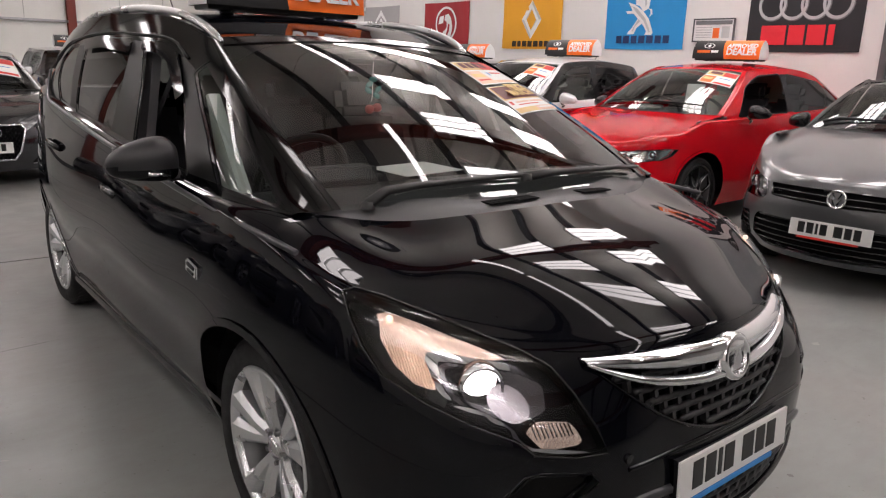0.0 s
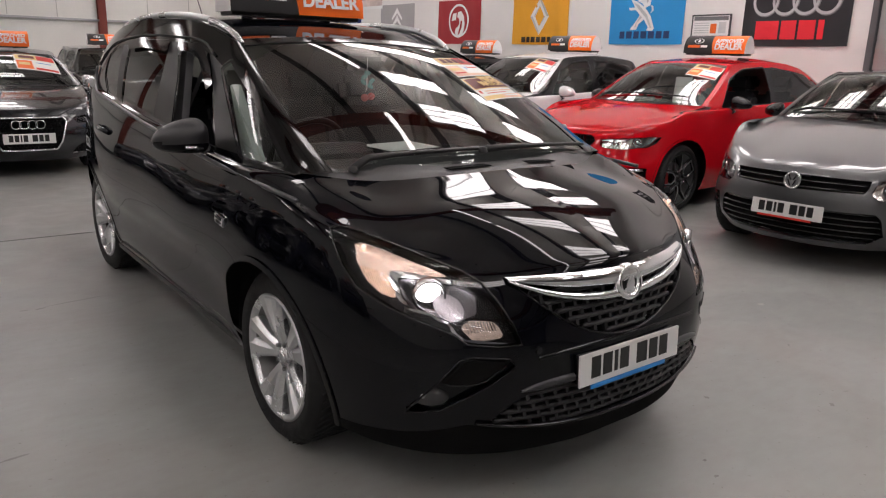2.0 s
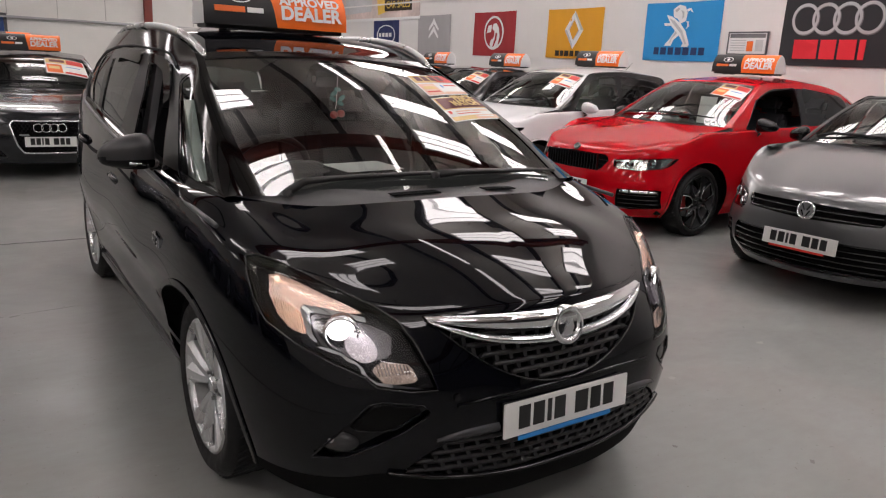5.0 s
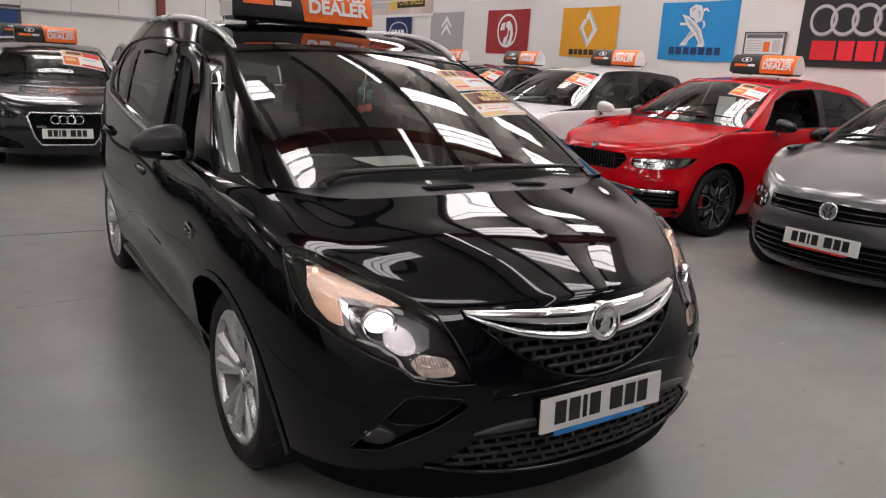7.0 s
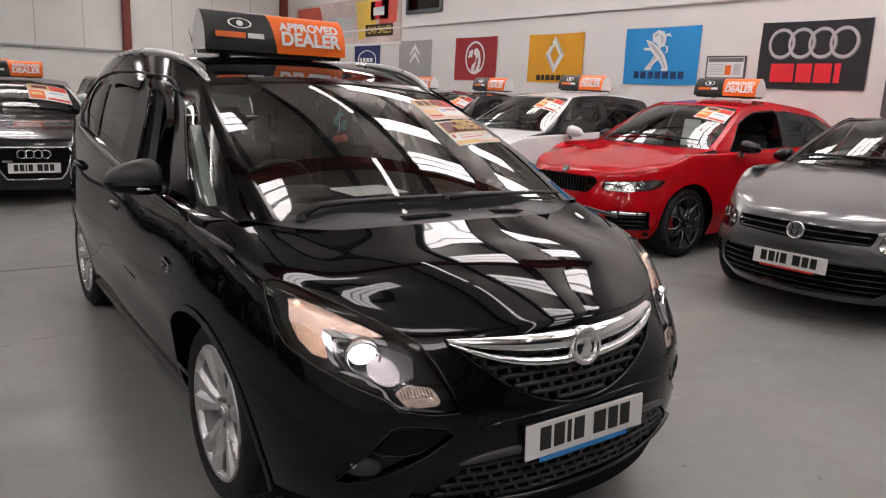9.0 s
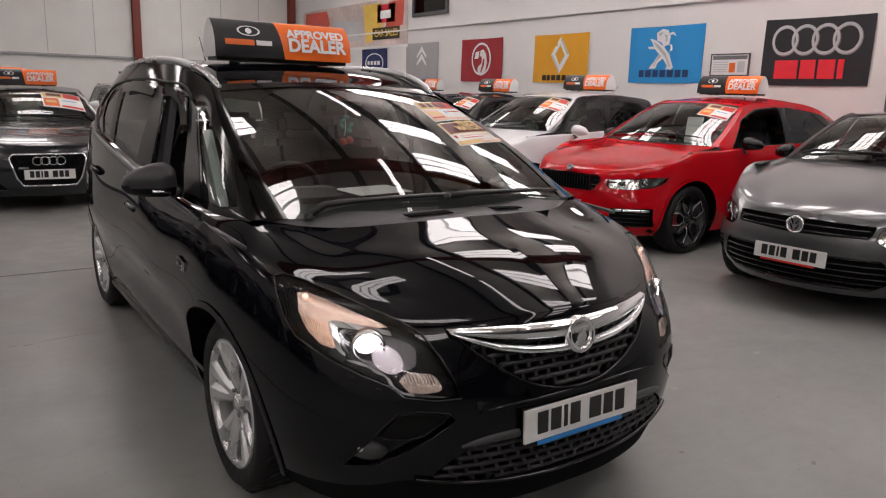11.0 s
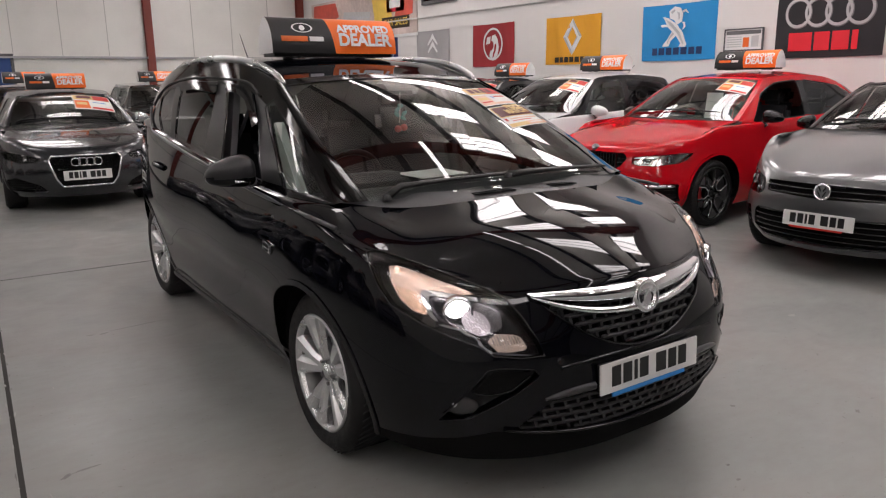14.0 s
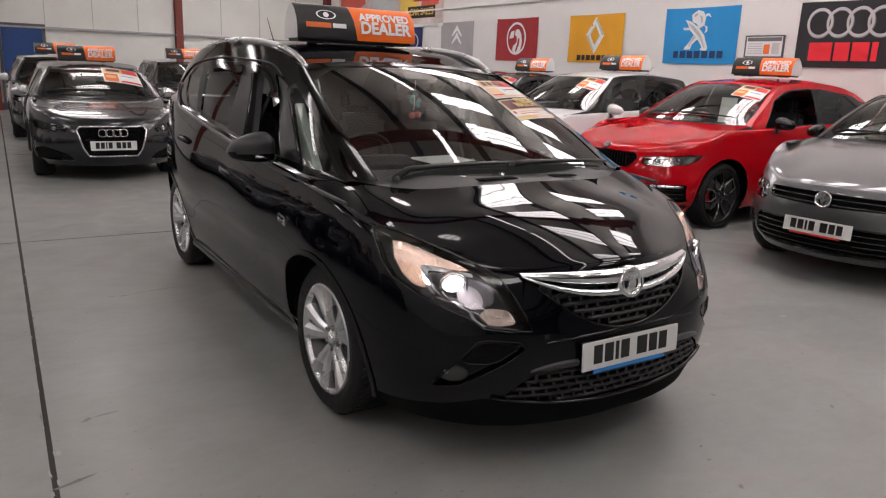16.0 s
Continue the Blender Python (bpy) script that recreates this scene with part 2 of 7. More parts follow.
def words(text, size, m, mat, parent=None, name="lettering", depth=0.001, centre=True, bold=0.0):
    """Text in the built-in font as a thin mesh at the pose m (reading along x, up along y)."""
    cu = bpy.data.curves.new("words", "FONT")
    cu.body, cu.size, cu.extrude = text, size, depth
    cu.offset = bold * size
    cu.align_x = "CENTER" if centre else "LEFT"
    cu.align_y = "CENTER"
    ob = bpy.data.objects.new("words", cu)
    scene.collection.objects.link(ob)
    me = bpy.data.meshes.new_from_object(ob.evaluated_get(bpy.context.evaluated_depsgraph_get()))
    bpy.data.objects.remove(ob)
    bpy.data.curves.remove(cu)
    me.materials.clear()
    me.materials.append(mat)
    me.transform(m)
    out = new(name, me)
    out.parent = parent
    return out

# ---- the hall ----
WALL_X, BACK_Y, LEFT_X, FRONT_Y, ROOF_Z = 8.25, 21.6, -9.5, -15.0, 6.2
def worn_concrete():
    """Sealed concrete: broad cloudy patches, trowel streaks, fine specks and uneven sheen."""
    m = bpy.data.materials.new("sealed concrete")
    m.use_nodes = True
    nt = m.node_tree
    b = nt.nodes["Principled BSDF"]
    b.inputs["Specular IOR Level"].default_value = 0.4
    tc = nt.nodes.new("ShaderNodeTexCoord")

    def noise_at(scale, detail, stretch=(1, 1, 1), bend=0.0):
        mp, n = nt.nodes.new("ShaderNodeMapping"), nt.nodes.new("ShaderNodeTexNoise")
        mp.inputs["Scale"].default_value = stretch
        n.inputs["Scale"].default_value, n.inputs["Detail"].default_value, n.inputs["Distortion"].default_value = scale, detail, bend
        nt.links.new(tc.outputs["Object"], mp.inputs[0])
        nt.links.new(mp.outputs[0], n.inputs["Vector"])
        return n.outputs[0]

    def ramp(value, stops):
        r = nt.nodes.new("ShaderNodeValToRGB")
        r.color_ramp.elements[0].position, r.color_ramp.elements[0].color = stops[0][0], (*stops[0][1], 1)
        r.color_ramp.elements[1].position, r.color_ramp.elements[1].color = stops[-1][0], (*stops[-1][1], 1)
        for p, c in stops[1:-1]:
            r.color_ramp.elements.new(p).color = (*c, 1)
        nt.links.new(value, r.inputs[0])
        return r.outputs[0]

    def times(a, c, factor=1.0):
        x = nt.nodes.new("ShaderNodeMix")
        x.data_type, x.blend_type = "RGBA", "MULTIPLY"
        x.inputs[0].default_value = factor
        nt.links.new(a, x.inputs[6])
        nt.links.new(c, x.inputs[7])
        return x.outputs[2]

    cloud = noise_at(0.9, 6, bend=0.6)
    base = ramp(cloud, [(0.30, (0.234, 0.243, 0.232)), (0.46, (0.254, 0.263, 0.253)), (0.56, (0.264, 0.263, 0.250)), (0.72, (0.282, 0.289, 0.280))])
    patch = ramp(noise_at(3.0, 7, (1, 1.15, 1), 0.25), [(0.20, (0.93, 0.925, 0.915)), (0.50, (1.0, 1.0, 1.0)), (0.80, (1.05, 1.05, 1.06))])
    streak = ramp(noise_at(13.0, 6, (0.7, 1.6, 1), 0.15), [(0.25, (0.94, 0.93, 0.92)), (0.62, (1.0, 1.0, 1.0))])
    speck = ramp(noise_at(46, 3), [(0.24, (0.62, 0.58, 0.55)), (0.32, (1.0, 1.0, 1.0))])
    col = times(times(times(base, patch), streak), speck)
    nt.links.new(col, b.inputs["Base Color"])
    rr = nt.nodes.new("ShaderNodeMapRange")
    rr.inputs["From Min"].default_value, rr.inputs["From Max"].default_value = 0.3, 0.7
    rr.inputs["To Min"].default_value, rr.inputs["To Max"].default_value = 0.29, 0.43
    nt.links.new(noise_at(3.0, 6, bend=0.8), rr.inputs[0])
    nt.links.new(rr.outputs[0], b.inputs["Roughness"])
    bp = nt.nodes.new("ShaderNodeBump")
    bp.inputs["Strength"].default_value, bp.inputs["Distance"].default_value = 0.08, 0.004
    nt.links.new(noise_at(22, 6), bp.inputs["Height"])
    nt.links.new(bp.outputs[0], b.inputs["Normal"])
    return m


CONCRETE = worn_concrete()
PLASTER = material("white plasterboard", (0.71, 0.695, 0.68), 0.8, bump=0.05, scale=30, vary=0.02)
CLADDING = material("white wall liner sheet", (0.78, 0.78, 0.745), 0.45, bump=0.03, scale=20, vary=0.05)
OXIDE = material("red oxide steel", (0.20, 0.035, 0.022), 0.5, bump=0.1, scale=60, vary=0.12)
ROOF_SHEET = material("roof liner sheet", (0.80, 0.78, 0.73), 0.6, vary=0.04, scale=8)
GALV = material("galvanised steel", (0.42, 0.43, 0.44), 0.4, 0.7, vary=0.08, scale=40)
DARK_TRIM = material("dark trim", (0.09, 0.09, 0.095), 0.5)
BLUE_DOOR = material("blue door paint", (0.015, 0.06, 0.22), 0.4, bump=0.05, vary=0.06)
TUBE_LIGHT = material("fluorescent tube", (1, 1, 1), 0.4, emit=(1.0, 0.95, 0.90), power=10.5)
ROOF_FILL = material("lit upper strip", (1, 1, 1), 0.4, emit=(1.0, 0.95, 0.90), power=8.0)
FIXTURE = material("white fixture", (0.8, 0.8, 0.8), 0.4)


def slab(name, lo, hi, mat, label, cat):
    ob = part(name, box_bm(bmesh.new(), [b - a for a, b in zip(lo, hi)], [(a + b) / 2 for a, b in zip(lo, hi)]), mat, None)
    return tagged(ob, label, cat, kind="structure")


floor = slab("floor", (LEFT_X - 0.3, FRONT_Y - 0.3, -0.2), (WALL_X + 0.3, BACK_Y + 0.3, 0), CONCRETE, "worn grey sealed concrete showroom floor", "floor")
slab("wall_east", (WALL_X, FRONT_Y, 0), (WALL_X + 0.3, BACK_Y, ROOF_Z), PLASTER, "white plasterboard wall hung with makers' flags", "wall")
back = slab("wall_north", (LEFT_X, BACK_Y, 0), (WALL_X + 0.3, BACK_Y + 0.3, ROOF_Z), CLADDING, "off-white sheet-clad end wall", "wall")
slab("wall_west", (LEFT_X - 0.3, FRONT_Y, 0), (LEFT_X, BACK_Y + 0.3, ROOF_Z), CLADDING, "off-white sheet-clad side wall", "wall")
# unseen wall, coloured dark to darken what the bumper reflects
UNSEEN_GREY = material("dark grey shutter sheet", (0.10, 0.10, 0.104), 0.5, bump=0.05, scale=30, vary=0.08)
slab("wall_south", (LEFT_X, FRONT_Y - 0.3, 0), (WALL_X + 0.3, FRONT_Y, ROOF_Z), UNSEEN_GREY, "dark grey sheeted end wall", "wall")
slab("ceiling", (LEFT_X - 0.3, FRONT_Y - 0.3, ROOF_Z), (WALL_X + 0.3, BACK_Y + 0.3, ROOF_Z + 0.2), ROOF_SHEET, "pale grey sheeted factory roof", "ceiling")


def steel_column(x, y, height):
    """An I-section column on a base plate."""
    root = new("steel_column")
    root.matrix_basis = pose(x, y, 0)
    tagged(root, "red oxide painted steel column against the end wall", "column", "columns", "structure")
    for dy in (-0.1, 0.1):
        box_part("flange", (0.2, 0.016, height), (0, dy, height / 2), OXIDE, root)
    box_part("web", (0.012, 0.19, height), (0, 0, height / 2), OXIDE, root)
    box_part("base_plate", (0.3, 0.3, 0.02), (0, 0, 0.01), OXIDE, root)
    return root


for x in (-1.4 - 4.8, -1.4, 3.4, 8.13):
    steel_column(x, BACK_Y - 0.16, ROOF_Z)
# rafters and purlins
for k, y in enumerate((-11.7, -6.7, -1.7, 3.3, 8.3, 13.3, 18.3)):
    r = part("rafter", box_bm(box_bm(box_bm(bmesh.new(), (17.6, 0.2, 0.016), ((LEFT_X + WALL_X) / 2, y, ROOF_Z - 0.25)), (17.6, 0.2, 0.016), ((LEFT_X + WALL_X) / 2, y, ROOF_Z - 0.62)), (17.6, 0.012, 0.37), ((LEFT_X + WALL_X) / 2, y, ROOF_Z - 0.435)), OXIDE, None)
    tagged(r, "red oxide painted steel rafter under the roof", "rafter", "rafters", "structure")
for x in 1.8 + 1.65 * np.arange(-6, 4):
    p = part("purlin", box_bm(box_bm(bmesh.new(), (0.016, 36.4, 0.2), (x, 3.3, ROOF_Z - 0.12)), (0.07, 36.4, 0.012), (x + 0.03, 3.3, ROOF_Z - 0.22)), DARK_TRIM, None)
    tagged(p, "galvanised steel roof purlin", "purlin", "purlins", "structure")


def light_fitting(x, y):
    """A broad hanging fitting with three lit strips."""
    root = new("ceiling_light")
    root.matrix_basis = pose(x, y, ROOF_Z - 0.72)
    tagged(root, "lit three-strip fluorescent high-bay fitting hung from the roof", "ceiling light", "ceiling lights")
    box_part("housing", (1.44, 0.64, 0.05), (0, 0, 0.05), FIXTURE, root, bevel=0.01)
    # unseen glowing strip, added to brighten the roof and its reflections
    box_part("upper_strip", (1.30, 0.4, 0.012), (0, 0, 0.082), ROOF_FILL, root, label="lit strip shining on the roof")
    for dy in (-0.21, 0, 0.21):
        box_part("lit_strip", (1.36, 0.155, 0.02), (0, dy, 0.013), TUBE_LIGHT, root, label="lit strip")
    for dx in (-0.6, 0.6):
        box_part("hanger", (0.006, 0.006, 0.64), (dx, 0, 0.4), GALV, root)
    return root


def batten(x, y):
    """A single tube in a long line of battens."""
    root = new("batten_light")
    root.matrix_basis = pose(x, y, ROOF_Z - 0.7)
    tagged(root, "lit single-tube fluorescent batten hung in a line", "batten light", "batten lights")
    box_part("housing", (0.07, 1.84, 0.05), (0, 0, 0.05), FIXTURE, root, bevel=0.01)
    part("tube", lathe([(0.0001, -0.9), (0.045, -0.895), (0.045, 0.895), (0.0001, 0.9)], 10), TUBE_LIGHT, root, "lit tube").matrix_basis = pose(0, 0, 0, 0, 0, 90)
    box_part("hanger", (0.006, 0.006, 0.64), (0, 0, 0.38), GALV, root)


first = light_fitting(3.9, 2.05)
spots = [(3.9, 2.05 + 1.45 * k) for k in range(-4, 3) if k] + [(4.5, 7.75), (5.95, 7.75)] + [(3.9, 10.5 + 1.45 * k) for k in range(7)]
# rows at x < -3 are unseen, added to brighten the west side
spots += [(6.45, y) for y in (-1.8, 1.1, 2.5, 3.85, 5.25, 9.2, 13.0, 16.8)] + [(-0.3, y) for y in (-2.9, 10.4, 12.3, 14.2, 16.1)] + [(x, 2.05 + 2.85 * k) for x, ks in ((-3.8, (-5, -4, -3, -2, -1, 0, 2, 4, 6)), (-7.0, (-5, -4, -3, -2, -1, 0, 1, 2, 3, 4, 5, 6))) for k in ks]
for x, y in spots:
    copy_thing(first, pose(x, y, ROOF_Z - 0.72))
for y in (-0.7, 1.35, 2.75, 4.65):
    copy_thing(first, pose(0.1, y, ROOF_Z - 0.72) @ Matrix.Diagonal((0.46, 0.9, 1, 1)))
for y in (-5.2, -3.3, -1.5, 0.45, 2.45, 6.2, 10.0, 13.8, 17.6):
    batten(2.25 if y < 6 else 2.8, y)

# ---- flags and fittings on the walls ----
FLAG_RED = material("flag red", (0.33, 0.022, 0.028), 0.75, bump=0.2, scale=25, vary=0.05)
FLAG_YELLOW = material("flag yellow", (0.72, 0.34, 0.018), 0.75, bump=0.2, scale=25, vary=0.05)
FLAG_BLUE = material("flag blue", (0.015, 0.26, 0.60), 0.75, bump=0.2, scale=25, vary=0.05)
FLAG_BLACK = material("flag black", (0.02, 0.02, 0.023), 0.8, bump=0.2, scale=25, vary=0.08)
FLAG_GREY = material("flag grey", (0.36, 0.35, 0.355), 0.75, bump=0.2, scale=25, vary=0.05)
FLAG_NAVY = material("flag navy", (0.015, 0.025, 0.11), 0.75, bump=0.2, scale=25, vary=0.05)
PRINT_WHITE = material("print white", (0.74, 0.74, 0.74), 0.7)
PRINT_SILVER = material("print silver", (0.48, 0.49, 0.50), 0.6, vary=0.25, scale=12)
PRINT_SHADE = material("print dark grey", (0.16, 0.16, 0.165), 0.7)
PRINT_RED = material("print red", (0.72, 0.02, 0.035), 0.7)
PRINT_NAVY = material("print navy", (0.01, 0.035, 0.12), 0.7)
PRINT_BLACK = material("print black", (0.03, 0.02, 0.01), 0.7)


def ribbon_bm(bm, loop, at=(0, 0), scale=1.0, lift=0.0, squash=1.0):
    """A filled outline in the flag's plane (u along the wall, v up)."""
    vs = [bm.verts.new((at[0] + scale * squash * u, at[1] + scale * v, lift)) for u, v in loop]
    bm.faces.new(vs)


def ring_bm(bm, at, r0, r1, lift, n=48, sx=1.0):
    a = [[bm.verts.new((at[0] + sx * r * math.cos(2 * math.pi * k / n), at[1] + r * math.sin(2 * math.pi * k / n), lift)) for k in range(n)] for r in (r0, r1)]
    for k in range(n):
        bm.faces.new((a[0][k], a[0][(k + 1) % n], a[1][(k + 1) % n], a[1][k]))


def letter_bars(bm, widths, x, y, h, gap, lift):
    for w in widths:
        ribbon_bm(bm, [(x, y), (x + w, y), (x + w, y + h), (x, y + h)], lift=lift)
        x += w + gap


def flag(y_mid, z_mid, w, h, mat, label, marks, name="flag"):
    """A cloth flag pinned to the side wall, lightly rippled; marks: (name, material, function that draws in a bmesh)."""
    root = new(name)
    # u runs along -y (reading direction seen from the hall), v up, lift out of the wall along -x
    root.matrix_basis = Matrix.Translation((WALL_X - 0.012, y_mid, z_mid)) @ Matrix(((0, 0, -1, 0), (-1, 0, 0, 0), (0, 1, 0, 0), (0, 0, 0, 1)))
    tagged(root, label, "flag", "makers' flags")
    ph = y_mid * 1.7
    ripple = lambda u, v: 0.006 * math.sin(9 * u + ph) * (0.5 - v / h) + 0.004 * math.sin(23 * u + 5 * v + ph) + 0.004
    bm = bmesh.new()
    nx, nz = 30, 14
    sag = lambda u: -0.012 * math.sin(math.pi * (u / w + 0.5)) * 0.6
    V = [[bm.verts.new((w * (i / nx - 0.5), h * (j / nz - 0.5) + sag(w * (i / nx - 0.5)), ripple(w * (i / nx - 0.5), h * (j / nz - 0.5)))) for j in range(nz + 1)] for i in range(nx + 1)]
    for i in range(nx):
        for j in range(nz):
            bm.faces.new((V[i][j], V[i + 1][j], V[i + 1][j + 1], V[i][j + 1]))
    part("cloth", bm, mat, root, "", True)
    queue = []
    for nm, m, draw in marks:
        if isinstance(draw, list):
            queue += [(nm, m, d) for d in draw]
        else:
            queue.append((nm, m, draw))
    for nm, m, draw in queue:
        bm = bmesh.new()
        draw(bm)
        bmesh.ops.triangulate(bm, faces=bm.faces)
        bmesh.ops.subdivide_edges(bm, edges=[e for e in bm.edges if e.calc_length() > 0.08], cuts=2)
        for v in bm.verts:
            v.co.z += ripple(v.co.x, v.co.y) + 0.003
        part(nm, bm, m, root)
    return root


rings_mark = [lambda bm, k=k: ring_bm(bm, (-0.44 + 0.288 * k, 0.16), 0.202, 0.163, 0.002 + 0.002 * k, sx=0.95) for k in range(4)]


rings_shade = [lambda bm, k=k: ring_bm(bm, (-0.435 + 0.288 * k, 0.153), 0.21, 0.16, 0.0, sx=0.95) for k in range(4)]


def bars(widths, x, y, h, gap):
    out = []
    for w in widths:
        out.append(lambda bm, x=x, w=w: letter_bars(bm, (w,), x, y, h, gap, 0.007))
        x += w + gap
    return out


def on_blue(loop):
    """From a drawing 333 wide by 245 high to the flag's own metres."""
    return [((x - 168) / 225, (100 - y - 0.06 * (x - 168)) / 272) for x, y in loop]


lion_marks = [lambda bm, q=q, k=k: ribbon_bm(bm, on_blue(q), lift=0.002 + 0.001 * k) for k, q in enumerate((
    [(126, 10), (150, -10), (178, -4), (190, 23), (186, 56), (162, 68), (148, 48), (131, 42)],
    [(96, 33), (125, 40), (162, 66), (190, 98), (212, 153), (205, 163), (175, 163), (182, 148), (158, 113), (122, 78), (94, 80), (89, 69), (117, 67), (109, 52)],
    [(152, 84), (170, 108), (140, 138), (131, 162), (102, 165), (106, 154), (122, 134)],
    [(186, 56), (200, 58), (203, 78), (188, 92), (195, 76), (193, 64)],
    [(186, 8), (202, 2), (214, 20), (206, 18), (200, 12), (190, 19)]))]
lion_shades = [lambda bm, q=q: ribbon_bm(bm, on_blue(q), lift=0.009) for q in (
    [(134, 14), (150, 2), (154, 8), (142, 22)], [(160, 12), (176, 18), (178, 40), (170, 48), (168, 26)], [(112, 46), (138, 58), (176, 98), (200, 150), (193, 152), (168, 108), (134, 72)], [(146, 100), (154, 108), (134, 132), (128, 150), (122, 152), (128, 134)])]


def diamond(bm):
    o, i = [(-.25, 0), (0, .34), (.25, 0), (0, -.34)], [(-.115, 0), (0, .18), (.115, 0), (0, -.18)]
    a, b = [bm.verts.new((u, v + .06, 0.002)) for u, v in o], [bm.verts.new((u, v + .06, 0.002)) for u, v in i]
    for k in range(4):
        bm.faces.new((a[k], a[(k + 1) % 4], b[(k + 1) % 4], b[k]))


def diamond_shade(bm):
    for s in (1, -1):
        ribbon_bm(bm, [(s * .25, .06), (0, .06 + s * .34), (s * .0, .06 + s * .27), (s * .185, .06)][::s], lift=0.004)
        ribbon_bm(bm, [(s * -.115, .06), (0, .06 + s * .18), (0, .06 + s * .205), (s * -.145, .06)][::-s], lift=0.005)


def griffin_shape(bm):
    ribbon_bm(bm, [(-.09, -.29), (.05, -.31), (.17, -.22), (.21, -.05), (.17, .12), (.08, .22), (-.02, .20), (-.05, .10), (.03, .06), (.04, -.04), (-.02, -.10), (-.09, -.12), (-.12, -.20)], lift=0.003)
    ribbon_bm(bm, [(-.24, .02), (-.10, .04), (-.07, .19), (-.20, .17)], lift=0.003)


def griffin_shade(bm):
    ribbon_bm(bm, [(-.02, -.27), (.04, -.25), (.12, -.12), (.13, .02), (.08, .02), (.06, -.10)], lift=0.006)


def chevrons(bm):
    for z in (0.02, 0.20):
        ribbon_bm(bm, [(0, z + .19), (.22, z - .06), (.20, z - .10), (0, z + .06), (-.20, z - .10), (-.22, z - .06)][::-1], lift=0.002)


FZ = 2.20
flag(4.03, FZ - 0.02, 1.52, 0.90, FLAG_BLACK, "black flag with four silver rings and red word bars",
     [("ring_shade", PRINT_SHADE, rings_shade), ("ring", PRINT_SILVER, rings_mark), ("word_bar", PRINT_RED, bars((.34, .22, .23, .08), -0.55, -0.36, 0.25, 0.035))])
flag(6.54, FZ, 1.48, 0.90, FLAG_BLUE, "bright blue flag with a white emblem and dark word bars",
     [("emblem", PRINT_WHITE, lion_marks), ("emblem_shade", PRINT_SILVER, lion_shades), ("word_bar", PRINT_NAVY, bars((.11, .11, .11, .11, .13, .11, .11), -0.50, -0.36, 0.115, 0.035))])
flag(8.99, FZ - 0.01, 1.48, 0.89, FLAG_YELLOW, "yellow flag with a silver diamond outline and dark word bars",
     [("emblem", PRINT_WHITE, diamond), ("emblem_shade", PRINT_SILVER, diamond_shade), ("word_bar", PRINT_BLACK, bars((.11, .10, .11, .11, .11, .10, .10), -0.47, -0.41, 0.10, 0.03))])
flag(11.45, FZ, 1.46, 0.90, FLAG_RED, "deep red flag with a round white emblem, on the white wall",
     [("ring", PRINT_WHITE, lambda bm: ring_bm(bm, (0, 0.02), 0.345, 0.30, 0.002)), ("emblem", PRINT_WHITE, griffin_shape), ("emblem_shade", FLAG_RED, griffin_shade)])
flag(13.83, FZ - 0.01, 1.44, 0.92, FLAG_GREY, "pale grey flag with two silver chevrons, on the white wall", [("emblem", PRINT_WHITE, chevrons)])
flag(16.17, FZ + 0.06, 1.38, 0.72, FLAG_NAVY, "navy blue flag with a white oval outline",
     [("oval", PRINT_WHITE, lambda bm: ring_bm(bm, (0, -0.05), 0.25, 0.225, 0.002, sx=2.0)), ("word_bar", PRINT_WHITE, bars((.12, .14, .12, .14), -0.36, -0.10, 0.1, 0.05))])

# framed notice
notice = new("notice_board")
notice.matrix_basis = pose(WALL_X - 0.02, 5.31, 2.02)
tagged(notice, "small grey-framed price notice on the white wall", "notice")
box_part("backing", (0.02, 0.62, 0.30), (0, 0, 0), PRINT_WHITE, notice)
for dy, sy, dz, sz in ((0, .66, .155, .02), (0, .66, -.155, .02), (.32, .02, 0, .30), (-.32, .02, 0, .30)):
    box_part("frame", (0.03, sy, sz), (-0.005, dy, dz), DARK_TRIM, notice, bevel=0.003)
box_part("heading", (0.004, .58, .055), (-0.013, 0, .105), PRINT_SHADE, notice)
for k in range(5):
    box_part("text_bar", (0.003, .25, .012), (-0.012, .15, .04 - k * .035), PRINT_SILVER, notice)
box_part("picture", (0.003, .1, .14), (-0.012, -.05, -.04), INK_ORANGE, notice)
box_part("picture", (0.003, .12, .16), (-0.012, -.2, -.03), PRINT_SILVER, notice)

# banner high up near the corner
banner = new("banner")
banner.matrix_basis = Matrix.Translation((WALL_X - 0.02, 17.6, 3.22)) @ Matrix(((0, 0, -1, 0), (-1, 0, 0, 0), (0, 1, 0, 0), (0, 0, 0, 1)))
tagged(banner, "printed vinyl banner in reds and yellows with CAR SALES lettering", "banner")
BANNER_BASE = material("banner print", (0.55, 0.45, 0.42), 0.5, vary=0.5, scale=9)
BANNER_RED = material("banner red print", (0.6, 0.09, 0.06), 0.5, vary=0.4, scale=7)
BANNER_YELLOW = material("banner yellow print", (0.75, 0.5, 0.08), 0.5, vary=0.3, scale=7)
box_part("sheet", (6.2, 1.15, 0.015), (0, 0, 0), BANNER_BASE, banner)
box_part("white_edge", (6.24, 0.09, 0.012), (0, -0.6, 0.0), PRINT_WHITE, banner)
